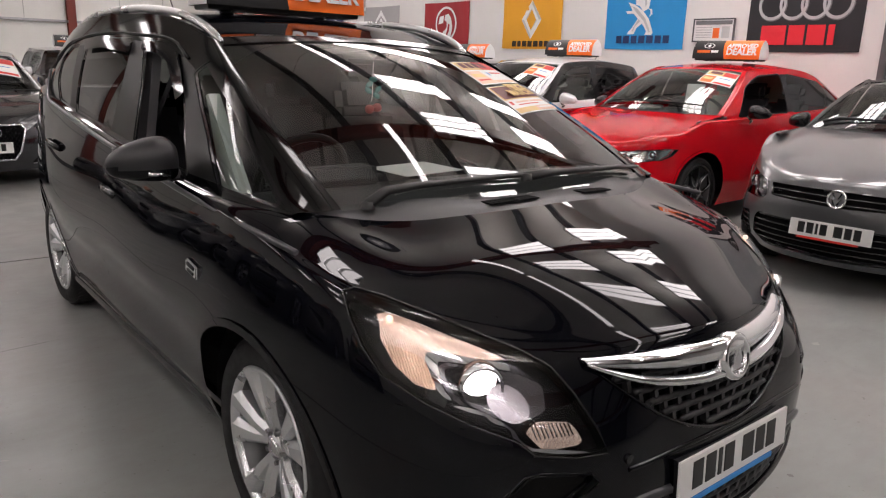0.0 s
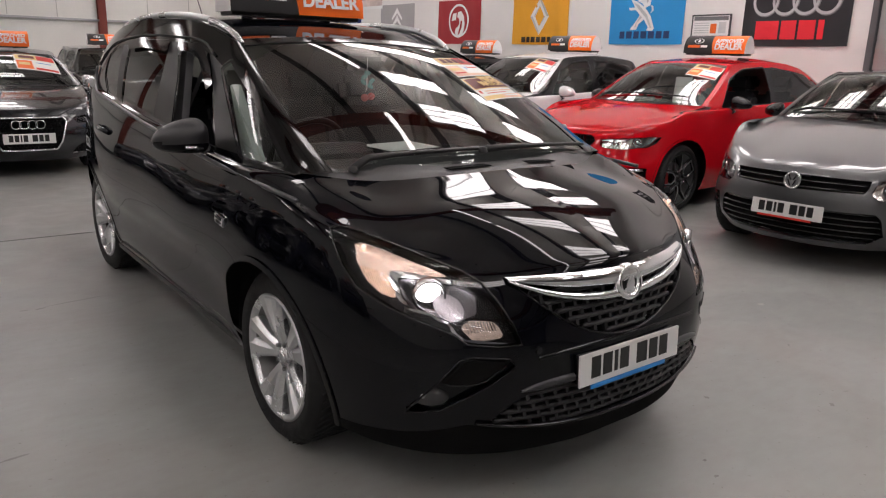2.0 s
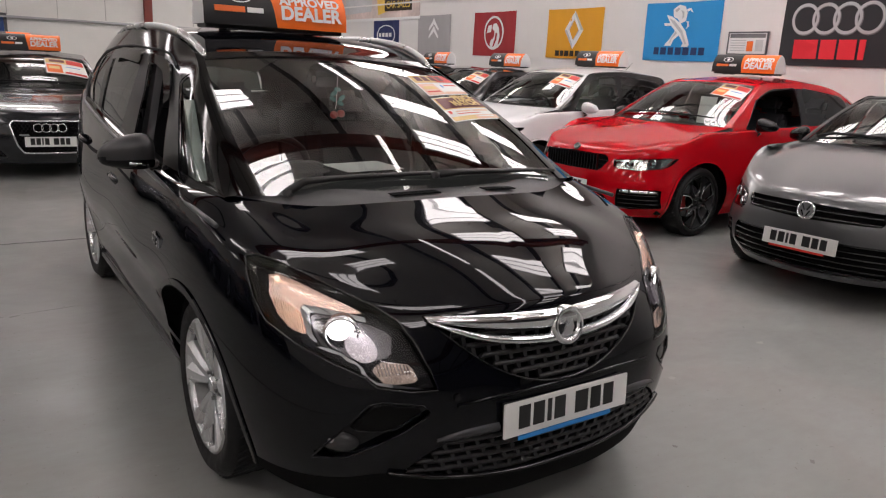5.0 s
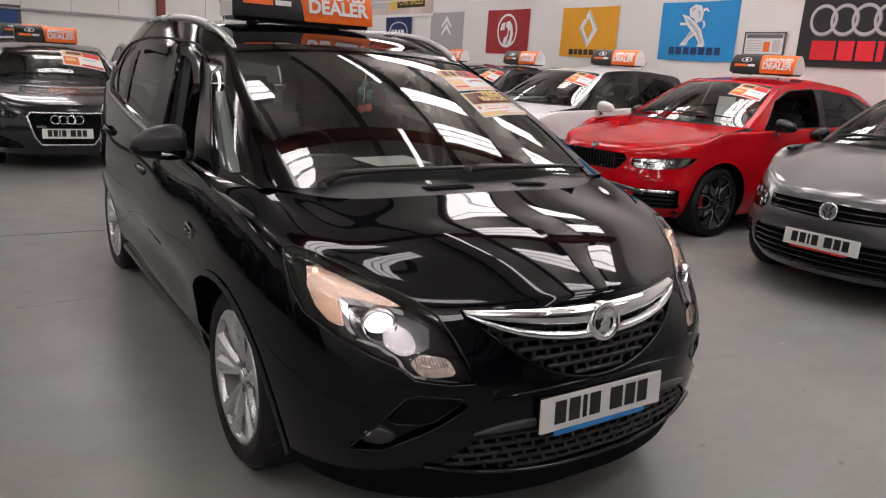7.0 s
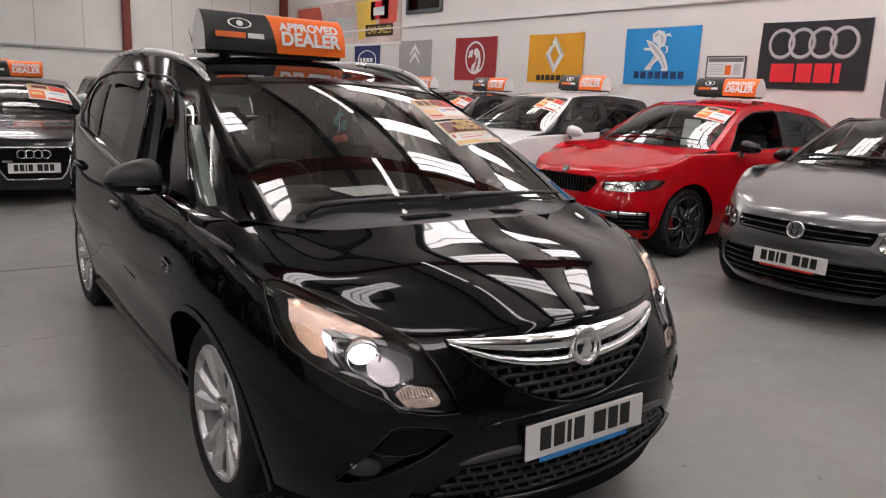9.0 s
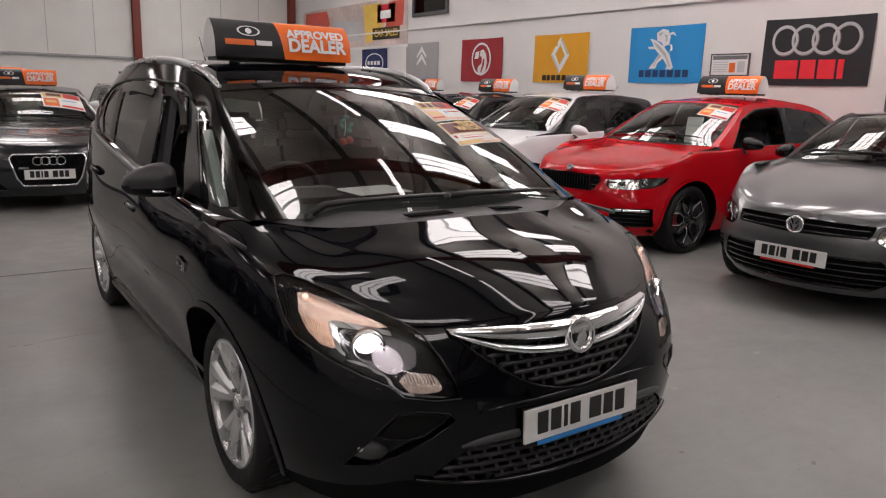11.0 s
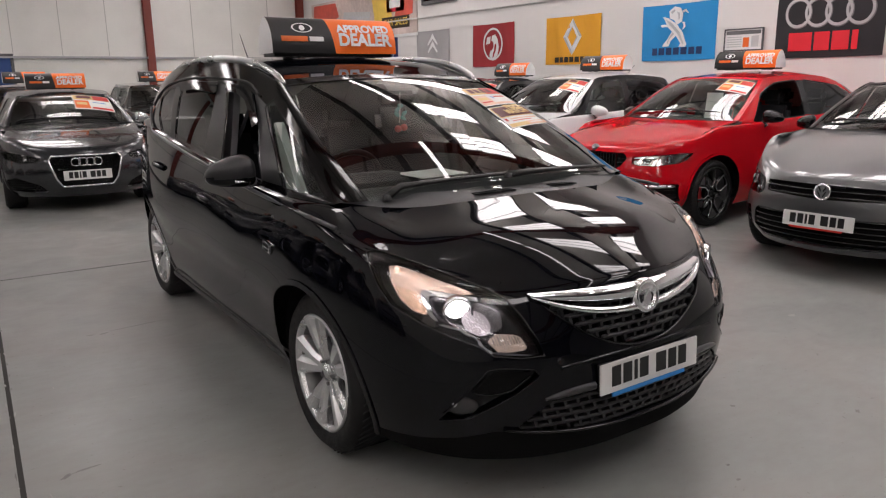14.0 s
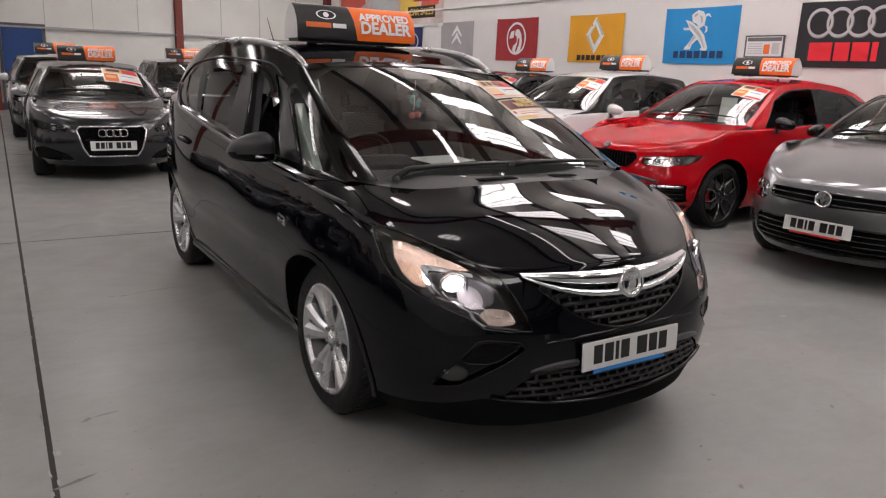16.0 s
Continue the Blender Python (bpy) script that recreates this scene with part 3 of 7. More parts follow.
for n_, m_, loop in (("red_patch", BANNER_RED, [(-3.0, -.05), (-1.9, -.1), (-1.2, .1), (-1.4, .5), (-2.9, .52)]), ("yellow_patch", BANNER_YELLOW, [(1.0, -.5), (1.9, -.35), (1.8, .5), (.8, .5)]), ("red_patch", BANNER_RED, [(2.0, -.2), (2.9, -.1), (2.95, .5), (2.2, .5)]), ("grey_patch", PRINT_SILVER, [(-1.0, -.45), (.6, -.4), (.7, .1), (-.9, .2)]), ("red_patch", PRINT_RED, [(1.6, .0), (2.5, .0), (2.5, .45), (1.6, .45)]), ("white_patch", PRINT_WHITE, [(1.75, .1), (2.3, .1), (2.3, .3), (1.75, .3)]), ("dark_patch", PRINT_BLACK, [(1.35, -.42), (2.75, -.42), (2.75, -.12), (1.35, -.12)])):
    bm = bmesh.new()
    ribbon_bm(bm, loop, lift=0.010 if "patch" in n_ and n_[0] in "gry" else 0.013)
    part(n_, bm, m_, banner)
words("CAR SALES", 0.25, pose(2.05, -.27, 0.016), BANNER_YELLOW, banner)

# plasterboard joint line and ledge on the side wall, window above it
led = box_part("wall_ledge", (0.05, 36.0, 0.04), (WALL_X - 0.02, 3.2, 2.98), PLASTER, None, bevel=0.01)
tagged(led, "plasterboard ledge along the side wall", "trim", kind="structure")
win = new("window_1")
win.matrix_basis = pose(WALL_X - 0.03, 13.5, 3.75)
tagged(win, "small grey-framed office window high in the side wall", "window", kind="structure")
for dy, sy, dz, sz in ((0, 1.5, .45, .08), (0, 1.5, -.45, .08), (.71, .08, 0, .82), (-.71, .08, 0, .82)):
    box_part("window_frame", (0.06, sy, sz), (0, dy, dz), DARK_TRIM, win, bevel=0.004)
box_part("pane", (0.01, 1.36, .82), (0.0, 0, 0), DARK_GLASS, win)

# end wall: sheeting rails, panel joints, blue door
rail = box_part("wall_rail", (17.6, 0.10, 0.06), ((LEFT_X + WALL_X) / 2, BACK_Y - 0.05, 2.2), GALV, None, bevel=0.01)
tagged(rail, "grey galvanised sheeting rail along the end wall", "rail", kind="structure")
SEAM = material("sheet seam", (0.42, 0.42, 0.40), 0.5)
for x in np.arange(LEFT_X + 1.0, WALL_X, 1.2):
    j = box_part("panel_joint", (0.014, 0.012, 3.9), (x, BACK_Y - 0.004, 4.2), SEAM, None)
    tagged(j, "thin vertical joint between wall liner sheets", "trim", "wall joints", "structure")
bb = box_part("baseboard", (17.6, 0.05, 0.18), ((LEFT_X + WALL_X) / 2, BACK_Y - 0.02, 0.09), DARK_TRIM, None)
tagged(bb, "dark kerb at the foot of the end wall", "baseboard", kind="structure")
door = new("door_1")
door.matrix_basis = pose(-0.68, BACK_Y - 0.04, 0)
tagged(door, "closed blue painted steel door in the end wall", "door", kind="structure")
box_part("leaf", (0.98, 0.05, 2.2), (0, 0, 1.1), BLUE_DOOR, door, bevel=0.006)
for dx, sx, dz, sz in ((-.53, .07, 1.13, 2.26), (.53, .07, 1.13, 2.26), (0, 1.13, 2.25, .07)):
    box_part("door_frame", (sx, 0.09, sz), (dx, -0.01, dz), DARK_TRIM, door, bevel=0.005)
box_part("handle", (0.14, 0.05, 0.03), (0.36, -0.05, 1.05), STEEL, door, bevel=0.006)
box_part("kick_plate", (0.9, 0.006, 0.25), (0, -0.028, 0.16), STEEL, door)

# steel side door with frame in the white wall
sd = new("door_2")
sd.matrix_basis = pose(WALL_X - 0.03, 1.75, 0)
tagged(sd, "grey steel roller door frame in the white side wall", "door", kind="structure")
box_part("leaf", (0.04, 2.5, 2.75), (0, -.1, 1.375), GALV, sd)
for k in range(18):
    box_part("slat", (0.02, 2.5, 0.13), (-0.025, -.1, 0.09 + k * 0.15), GALV, sd, bevel=0.006)
for dy in (1.2, -1.4):
    box_part("door_frame", (0.12, 0.08, 2.8), (-0.02, dy, 1.4), DARK_TRIM, sd, bevel=0.006)

# saw-cut joints in the floor
JOINT = material("floor joint", (0.035, 0.033, 0.03), 0.9, bump=0.2, scale=60, vary=0.3)
for name, size, at, turn in (("floor_joint", (0.020, 30.0, 0.004), (-1.86, 4.5, 0.0), -1.6), ("floor_joint", (17.0, 0.005, 0.004), (-0.6, 4.85, 0.0), -1.6), ("floor_joint", (17.0, 0.010, 0.004), (-0.6, 11.0, 0.0), -1.6)):
    part(name, box_bm(bmesh.new(), size, at, (0, 0, turn)), JOINT, floor)

# scuffs, specks and stains on the concrete
MARK = material("tyre scuff", (0.15, 0.145, 0.14), 0.36, spec=0.4, vary=0.35, scale=70)
PALE = material("pale dust", (0.31, 0.305, 0.29), 0.34, spec=0.4, vary=0.2, scale=60)
dice = random.Random(8)
def floor_mark(x, y, length, width, turn, mat, ragged=0.35):
    bm = bmesh.new()
    n = 14
    ring = []
    for k in range(n):
        a = 2 * math.pi * k / n
        r = 1 + dice.uniform(-ragged, ragged)
        ring.append(bm.verts.new((math.cos(a) * length / 2 * r, math.sin(a) * width / 2 * r, 0.0)))
    bm.faces.new(ring)
    bm.transform(pose(x, y, 0.0025 + 0.0004 * dice.random(), 0, 0, turn))
    part("floor_mark", bm, mat, floor)
for x, y, l, w, turn, mat in ((-1.90, .85, .15, .022, 18, MARK), (-1.72, 1.36, .13, .014, 8, MARK), (-1.80, 1.34, .05, .02, 40, MARK), (-1.15, 3.1, .30, .012, 6, MARK), (-1.36, 3.06, .06, .02, 10, MARK), (-1.44, 3.07, .05, .014, 0, MARK),
                              (.30, -.18, .022, .016, 0, MARK), (.24, -.37, .03, .018, 40, MARK), (.36, -.09, .02, .014, 0, MARK), (.84, .22, .025, .02, 0, MARK), (1.25, -.14, .03, .02, 30, MARK), (2.3, .8, .05, .03, 0, PALE), (1.4, .7, .04, .03, 0, PALE), (-1.98, .45, .03, .016, 80, PALE), (-1.93, 1.1, .04, .016, 85, PALE), (-1.9, .2, .03, .012, 85, PALE)):
    floor_mark(x, y, l, w, turn, mat)
for k in range(46):
    y = dice.uniform(-1.5, 5.0)
    side = dice.choice((-1, 1))
    floor_mark(-1.86 + 0.0279 * (y - 4.5) + side * dice.uniform(0.006, 0.016), y, dice.uniform(.015, .06), dice.uniform(.005, .011), 88 + dice.uniform(-8, 8), (PALE, MARK, PALE)[k % 3], 0.5)
for k in range(48):
    x, y = (dice.uniform(-2.9, -1.0), dice.uniform(.2, 5.5)) if k % 2 else (dice.uniform(.9, 3.2), dice.uniform(-1.2, 2.6))
    floor_mark(x, y, dice.uniform(.010, .045), dice.uniform(.004, .010), dice.uniform(0, 180), (MARK, PALE)[k % 2], 0.45)

# ---- cars ----
# A car stands with its nose at y = 0 looking along -y; x > 0 is its left-hand side. All sizes in metres.
# rows of a column: lower edge, bumper, middle, waist, shoulder, and three rows over the bonnet


def shell_columns(c):
    """Thirteen upright columns of eight points each, from the nose's middle round the side to the tail's middle."""
    W, L = c["half"], c["length"]
    fa, ra = c["front_axle"], c["rear_axle"]
    sill, cowl_y, cowl_z = c["sill"], c["cowl_y"], c["cowl_z"]
    lip, nose = c["lip_z"], c["nose"]
    cols = []
    # nose: fraction of the half width, and how far the plan rounds back
    for f, back in ((0, 0), (0.25, 0.018), (0.5, 0.085), (0.74, 0.24), (0.90, 0.47)):
        b = back * c["round"]
        x = W * f
        zl = lip + (c["wing_z"] - lip) * max(0, (f - 0.45) / 0.55) ** 1.3
        edge_y = nose[4] + b * 1.05
        top = [(x, edge_y, zl), (x * 0.97, edge_y + 0.05, zl + 0.032)]
        rear_y = cowl_y + 0.25 * f * f * c["cowl_bow"]
        for s in (0.5, 1.0):
            y = edge_y + 0.05 + (rear_y - edge_y - 0.05) * s
            z0 = zl + 0.032
            top.append((x * (0.97 - 0.05 * s), y, z0 + (cowl_z - z0) * (s + c["crown"] * s * (1 - s))))
        low = [(x * 0.97, nose[0] + b * 1.2, sill), (x * 1.02, nose[1] + b, sill + 0.12), (x * 1.03, nose[2] + b * 0.95, sill + 0.27), (x * 1.02, nose[3] + b, sill + 0.42)]
        cols.append(low + top)

    def side(y, w, belt, lift=0.0):
        return [(w - 0.06, y, sill + lift), (w - 0.02, y, sill + 0.14 + lift), (w, y, sill + 0.30), (w - 0.005, y, sill + 0.50), (w - 0.045, y, belt),
                (w - 0.06, y, belt + 0.012), (w - 0.09, y, belt + 0.016), (w - 0.13, y, belt + 0.012)]

    bf, br = c["belt_front"], c["belt_rear"]
    belt = lambda y: bf + (br - bf) * min(1, max(0, (y - fa) / (ra - fa)))
    cols.append(side(fa, W, belt(fa)))
    cols.append(side(fa + 0.6, W - 0.01, belt(fa + 0.6)))
    cols.append(side((fa + ra) / 2 + 0.1, W - 0.015, belt((fa + ra) / 2 + 0.1)))
    cols.append(side(ra - 0.55, W - 0.01, belt(ra - 0.55)))
    cols.append(side(ra, W, belt(ra)))
    cols.append(side(ra + (L - ra) * 0.55, W - 0.05, br, 0.04))
    cols.append([(x * W * 0.8, L - 0.12 + d, z) for x, d, z in ((0.9, 0.02, sill + 0.08), (0.97, 0.06, sill + 0.2), (1, 0.07, sill + 0.35), (1, 0.05, sill + 0.55), (0.92, 0, br), (0.9, -0.02, br + 0.01), (0.87, -0.06, br + 0.015), (0.84, -0.1, br + 0.01))])
    cols.append([(0, L - 0.04 + d, z) for d, z in ((-0.02, sill + 0.08), (0.02, sill + 0.2), (0.04, sill + 0.35), (0.02, sill + 0.55), (-0.04, br), (-0.06, br + 0.01), (-0.1, br + 0.015), (-0.14, br + 0.01))])
    return cols


def shell(cols, nu, nv, shape=None):
    P = np.array(cols, float)                       # (13, 8, 3)
    A = hermite(P, nu, mirror=True)                 # along the car
    B = hermite(np.swapaxes(A, 0, 1), nv)           # up the columns
    if shape:
        B = shape(B, nv)
    return grid_skin(np.swapaxes(B, 0, 1))


def pane_strip(low, high, bow, nu, nv, axis=(0, 0, 1)):
    """A surface between two curves of matching points, bowed out along axis."""
    a, b = hermite(low, nu), hermite(high, nu)
    s = np.linspace(0, 1, nv + 1)[None, :, None]
    ends = np.sin(np.linspace(0, 1, len(a)) * math.pi)[:, None, None] ** 0.0
    return a[:, None] * (1 - s) + b[:, None] * s + ends * (4 * s * (1 - s)) * bow * np.array(axis, float)


def both(s):
    return [s, s.flipped()]


def wheel(spec, m, root):
    """A tyre and an alloy wheel; its outer face looks along +x of m."""
    R, w, rim = spec["tyre"], spec.get("tyre_w", 0.225), spec["rim"]
    t = [(rim - 0.012, -w / 2), (R - 0.035, -w / 2 - 0.006), (R - 0.008, -w / 2 + 0.02), (R, -w / 4), (R, w / 4), (R - 0.008, w / 2 - 0.02), (R - 0.035, w / 2 + 0.006), (rim + 0.004, w / 2 - 0.004), (rim - 0.012, w / 2 - 0.016)]
    tyre = part("tyre", lathe(t, 72), RUBBER, root, "", True)
    tyre.matrix_basis = m
    # grooves in the tread
    bm = bmesh.new()
    n = 60
    for k in range(n):
        for o in (-0.055, 0.055):
            a = 2 * math.pi * (k + (0.5 if o > 0 else 0)) / n
            bmesh.ops.create_cube(bm, size=1, matrix=Matrix.Rotation(a, 4, "X") @ pose(o, 0, R - 0.001, 0, 0, 25 if o > 0 else -25) @ Matrix.Diagonal((0.085, 0.006, 0.006, 1)))
    tr = part("tread", bm, RUBBER, tyre)
    al = SILVER if not spec.get("dark_wheel") else DARK_ALLOY
    b = w / 2
    lip = [(rim - 0.004, b - 0.012), (rim + 0.002, b - 0.004), (rim - 0.006, b + 0.002), (rim - 0.018, b - 0.006), (rim - 0.022, b - 0.022)]
    part("rim", lathe(lip, 72), al, tyre, "", True)
    part("barrel", lathe([(rim - 0.022, b - 0.022), (rim - 0.03, b - 0.06), (rim - 0.05, -b + 0.03), (rim - 0.006, -b + 0.01)], 48), BARREL, tyre, "", True)
    if spec.get("petal"):
        for k in range(5):
            a0 = 2 * math.pi * k / 5
            loop = [(0.075, -0.30), (0.135, -0.50), (rim - 0.022, -0.30), (rim - 0.022, 0.30), (0.135, 0.50), (0.075, 0.30)]
            at = lambda r, a, o: (o, r * math.sin(a0 + a), r * math.cos(a0 + a))
            part("spoke", tube([at(r, a, b - 0.03) for r, a in loop + loop[:2]], 0.017, 8), al, tyre, "", True)
            part("spoke_edge", tube([at(r * 0.985 + 0.002, a * 0.83, b - 0.016) for r, a in loop + loop[:1]], 0.0035, 6), SILVER, tyre, "thin silver spoke edge", True)
    # spokes
    bm = bmesh.new()
    count = 0 if spec.get("petal") else spec["spokes"]
    pair = spec.get("pair", 0.0)
    for k in range(count):
        for off in ((-pair, pair) if pair else (0,)):
            a0 = 2 * math.pi * k / count
            a_in, a_out = a0 + off * 0.55, a0 + off
            def at(r, a, o):
                return Vector((o, r * math.sin(a), r * math.cos(a)))
            prof = []
            for r, a, half, o in ((0.045, a_in, 0.021, b - 0.044), (rim * 0.45, a0 + off * 0.85, 0.024, b - 0.028), (rim * 0.75, a0 + off * 0.97, 0.033, b - 0.018), (rim - 0.012, a_out, 0.044, b - 0.012)):
                c = at(r, a, o)
                tdir = Vector((0, math.cos(a), -math.sin(a)))
                prof.append([bm.verts.new(c - tdir * half - Vector((0.03, 0, 0))), bm.verts.new(c - tdir * half - Vector((0.004, 0, 0))), bm.verts.new(c - tdir * half * 0.5 + Vector((0.012, 0, 0))),
                             bm.verts.new(c + tdir * half * 0.5 + Vector((0.012, 0, 0))), bm.verts.new(c + tdir * half - Vector((0.004, 0, 0))), bm.verts.new(c + tdir * half - Vector((0.03, 0, 0)))])
            for A, B in zip(prof, prof[1:]):
                for j in range(5):
                    bm.faces.new((A[j], A[j + 1], B[j + 1], B[j]))
    bmesh.ops.recalc_face_normals(bm, faces=bm.faces)
    if bm.faces:
        part("spokes", bm, al, tyre)
    part("hub", lathe([(0.07, b - 0.07), (0.068, b - 0.048), (0.05, b - 0.04), (0.034, b - 0.032), (0.031, b - 0.026), (0.0001, b - 0.025)], 32), al, tyre, "", True)
    part("centre_cap", lathe([(0.027, b - 0.026), (0.026, b - 0.022), (0.0001, b - 0.021)], 24), CHROME if not spec.get("dark_wheel") else DARK_ALLOY, tyre, "", True)
    for k in range(5):
        a = 2 * math.pi * (k + 0.5) / 5
        bm = bmesh.new()
        bmesh.ops.create_cone(bm, cap_ends=True, segments=8, radius1=0.009, radius2=0.008, depth=0.02, matrix=pose(b - 0.035, 0.05 * math.sin(a), 0.05 * math.cos(a), 0, 90, 0))
        part("wheel_nut", bm, STEEL, tyre)
    part("brake_disc", lathe([(0.06, -0.02), (0.155, -0.02), (0.155, 0.005), (0.06, 0.005)], 40), STEEL, tyre, "", True)
    if spec.get("caliper"):
        box_part("caliper", (0.05, 0.09, 0.16), (0.01, -0.13, 0.02), CALIPER, tyre, bevel=0.012)
    part("hub_back", lathe([(0.0001, -0.06), (rim - 0.03, -0.06), (rim - 0.03, -0.05), (0.0001, -0.05)], 32), LINER, tyre)
    return tyre


def plate(m, root, strip=None, yellow=False):
    """A number plate, its characters as plain bars; m: middle of its face, reading along x, up along z, looking along -y."""
    p = box_part("number_plate", (0.52, 0.008, 0.111), (0, 0.004, 0), PLATE_WHITE, root, bevel=0.002, label="white number plate with black bars")
    p.matrix_basis = m
    x = -0.205
    for w in (0.044, 0.044, 0.016, 0.044, -0.03, 0.054, 0.044, 0.044):
        if w > 0:
            box_part("plate_bar", (w, 0.002, 0.073), (x + w / 2, -0.001, 0.004), PLATE_INK, p)
            x += w + 0.013
        else:
            x -= w
    if strip:
        box_part("dealer_strip", (0.39, 0.004, 0.014), (-0.01, 0.0, -0.0625), strip, p)
    return p


def roof_sign(name, at, turn, width=0.72, tail=True, mag=1.0):
    """A curved roof-top sign: black half with an eye shape, orange half lettered APPROVED DEALER, both ways."""
    root = new(name)
    root.matrix_basis = pose(*at, 0, 0, turn)
    tagged(root, "curved black and orange APPROVED DEALER sign on a car roof", "roof sign", "roof signs")
    h, d, w = 0.215 * mag, 0.115 * mag, width
    prof = []
    for k in range(13):
        s = k / 12
        a = math.pi * s
        prof.append((-d * math.cos(a) * (0.35 + 0.65 * abs(math.cos(a)) ** 0.7), 0.012 + h * math.sin(a) ** 0.75))
    for nm, x0, x1, mat in (("black_panel", -w / 2, -w * 0.03, SIGN_BLACK), ("orange_panel", -w * 0.03, w / 2, SIGN_ORANGE)):
        bm = bmesh.new()
        A = [bm.verts.new((x0 + (0 if nm[0] == "b" else 0.035 * (0.5 - zz / h)), y, zz)) for y, zz in prof]
        B = [bm.verts.new((x1 + (0.035 * (0.5 - zz / h) if nm[0] == "b" else 0), y, zz)) for y, zz in prof]
        for k in range(12):
            bm.faces.new((A[k], B[k], B[k + 1], A[k + 1]))
        part(nm, bm, mat, root, "", True)
    for x in (-w / 2, w / 2):
        bm = bmesh.new()
        vs = [bm.verts.new((x, y, zz)) for y, zz in prof]
        bm.faces.new(vs)
        part("end_panel", bm, SIGN_WHITE, root)
    box_part("base", (w * 0.96, d * 1.5, 0.024), (0, 0, 0.006), SIGN_BLACK, root, bevel=0.004)
    for x in (-w * 0.3, w * 0.3):
        for y in (-d * 0.6, d * 0.6):
            part("magnet_foot", lathe([(0.0001, -0.006), (0.03, -0.006), (0.03, 0.004), (0.0001, 0.004)], 16), SIGN_BLACK, root).matrix_basis = pose(x, y, -0.008, 0, 90, 0)
    # lettering on the sloped face: find the slope near mid height
    for face in (0, 180):
        i = 4
        (y0, z0), (y1, z1) = prof[2], prof[5]
        slope = math.degrees(math.atan2(z1 - z0, y1 - y0))
        def on(zf):
            zz = zf * h + 0.012
            ys = np.interp(zz, [p[1] for p in prof[:7]], [p[0] for p in prof[:7]])
            return ys - 0.004, zz
        T = pose(0, 0, 0, 0, 0, face)
        def local_tilt(zf):
            a, b = on(zf - 0.1), on(zf + 0.1)
            return math.degrees(math.atan2(b[1] - a[1], b[0] - a[0]))
        sx = 1 if face == 0 else 1
        ox = w * 0.235 if face == 0 else -w * 0.235
        for text, zf, size in (("APPROVED", 0.70, 0.069), ("DEALER", 0.38, 0.098)):
            y, zz = on(zf)
            words(text, size * mag * w / 0.72, T @ pose(ox if face == 0 else -ox, y, zz, local_tilt(zf), 0, 0), SIGN_WHITE, root, bold=0.035)
        ex = -w * 0.26
        bm = bmesh.new()
        y, zz = on(0.40)
        bmx = T @ pose(ex, y, zz, local_tilt(0.4), 0, 0)
        box_bm(bm, (0.2 * w, 0.032 * mag, 0.002), (-0.07 * w, 0, 0))
        bm.transform(bmx)
        part("name_bar", bm, INK_ORANGE, root)
        bm = bmesh.new()
        box_bm(bm, (0.11 * w, 0.028 * mag, 0.002), (0.10 * w, 0, 0))
        bm.transform(bmx)
        part("name_bar", bm, SIGN_WHITE, root)
        y, zz = on(0.70)
        bm = bmesh.new()
        n = 24
        ring = [[bm.verts.new(((r * 0.06 * w * math.cos(2 * math.pi * k / n)) * 1.35, r * 0.036 * w * 1.1 * math.sin(2 * math.pi * k / n), 0.002)) for k in range(n)] for r in (1.0, 0.84)]
        for k in range(n):
            bm.faces.new((ring[0][k], ring[0][(k + 1) % n], ring[1][(k + 1) % n], ring[1][k]))
        bmesh.ops.create_cone(bm, cap_ends=True, segments=20, radius1=0.022 * w, radius2=0.022 * w, depth=0.002, matrix=pose(0, 0, 0.001))
        bm.transform(T @ pose(ex, y, zz, local_tilt(0.68), 0, 0))
        part("eye_shape", bm, SIGN_WHITE, root)
    return root


def lamp_insides(centre, root, lit, size=1.0, turn=0.0):
    """A projector and reflector bowls behind a headlamp's lens, in the lamp's own space."""
    x, y, z = centre
    part("projector", lathe([(0.046 * size, 0.05), (0.05 * size, 0.0), (0.046 * size, -0.016), (0.041 * size, -0.016), (0.039 * size, 0.024)], 32), CHROME, root, "", True).matrix_basis = pose(x, y, z, 0, 0, 90 + turn)
    part("bulb_lens", lathe([(0.040 * size, 0.010), (0.03 * size, -0.003), (0.016 * size, -0.010), (0.0001, -0.012)], 32), BULB_MAIN if lit else MIRROR, root, "bright lit projector lens" if lit else "", True).matrix_basis = pose(x, y, z, 0, 0, 90 + turn)


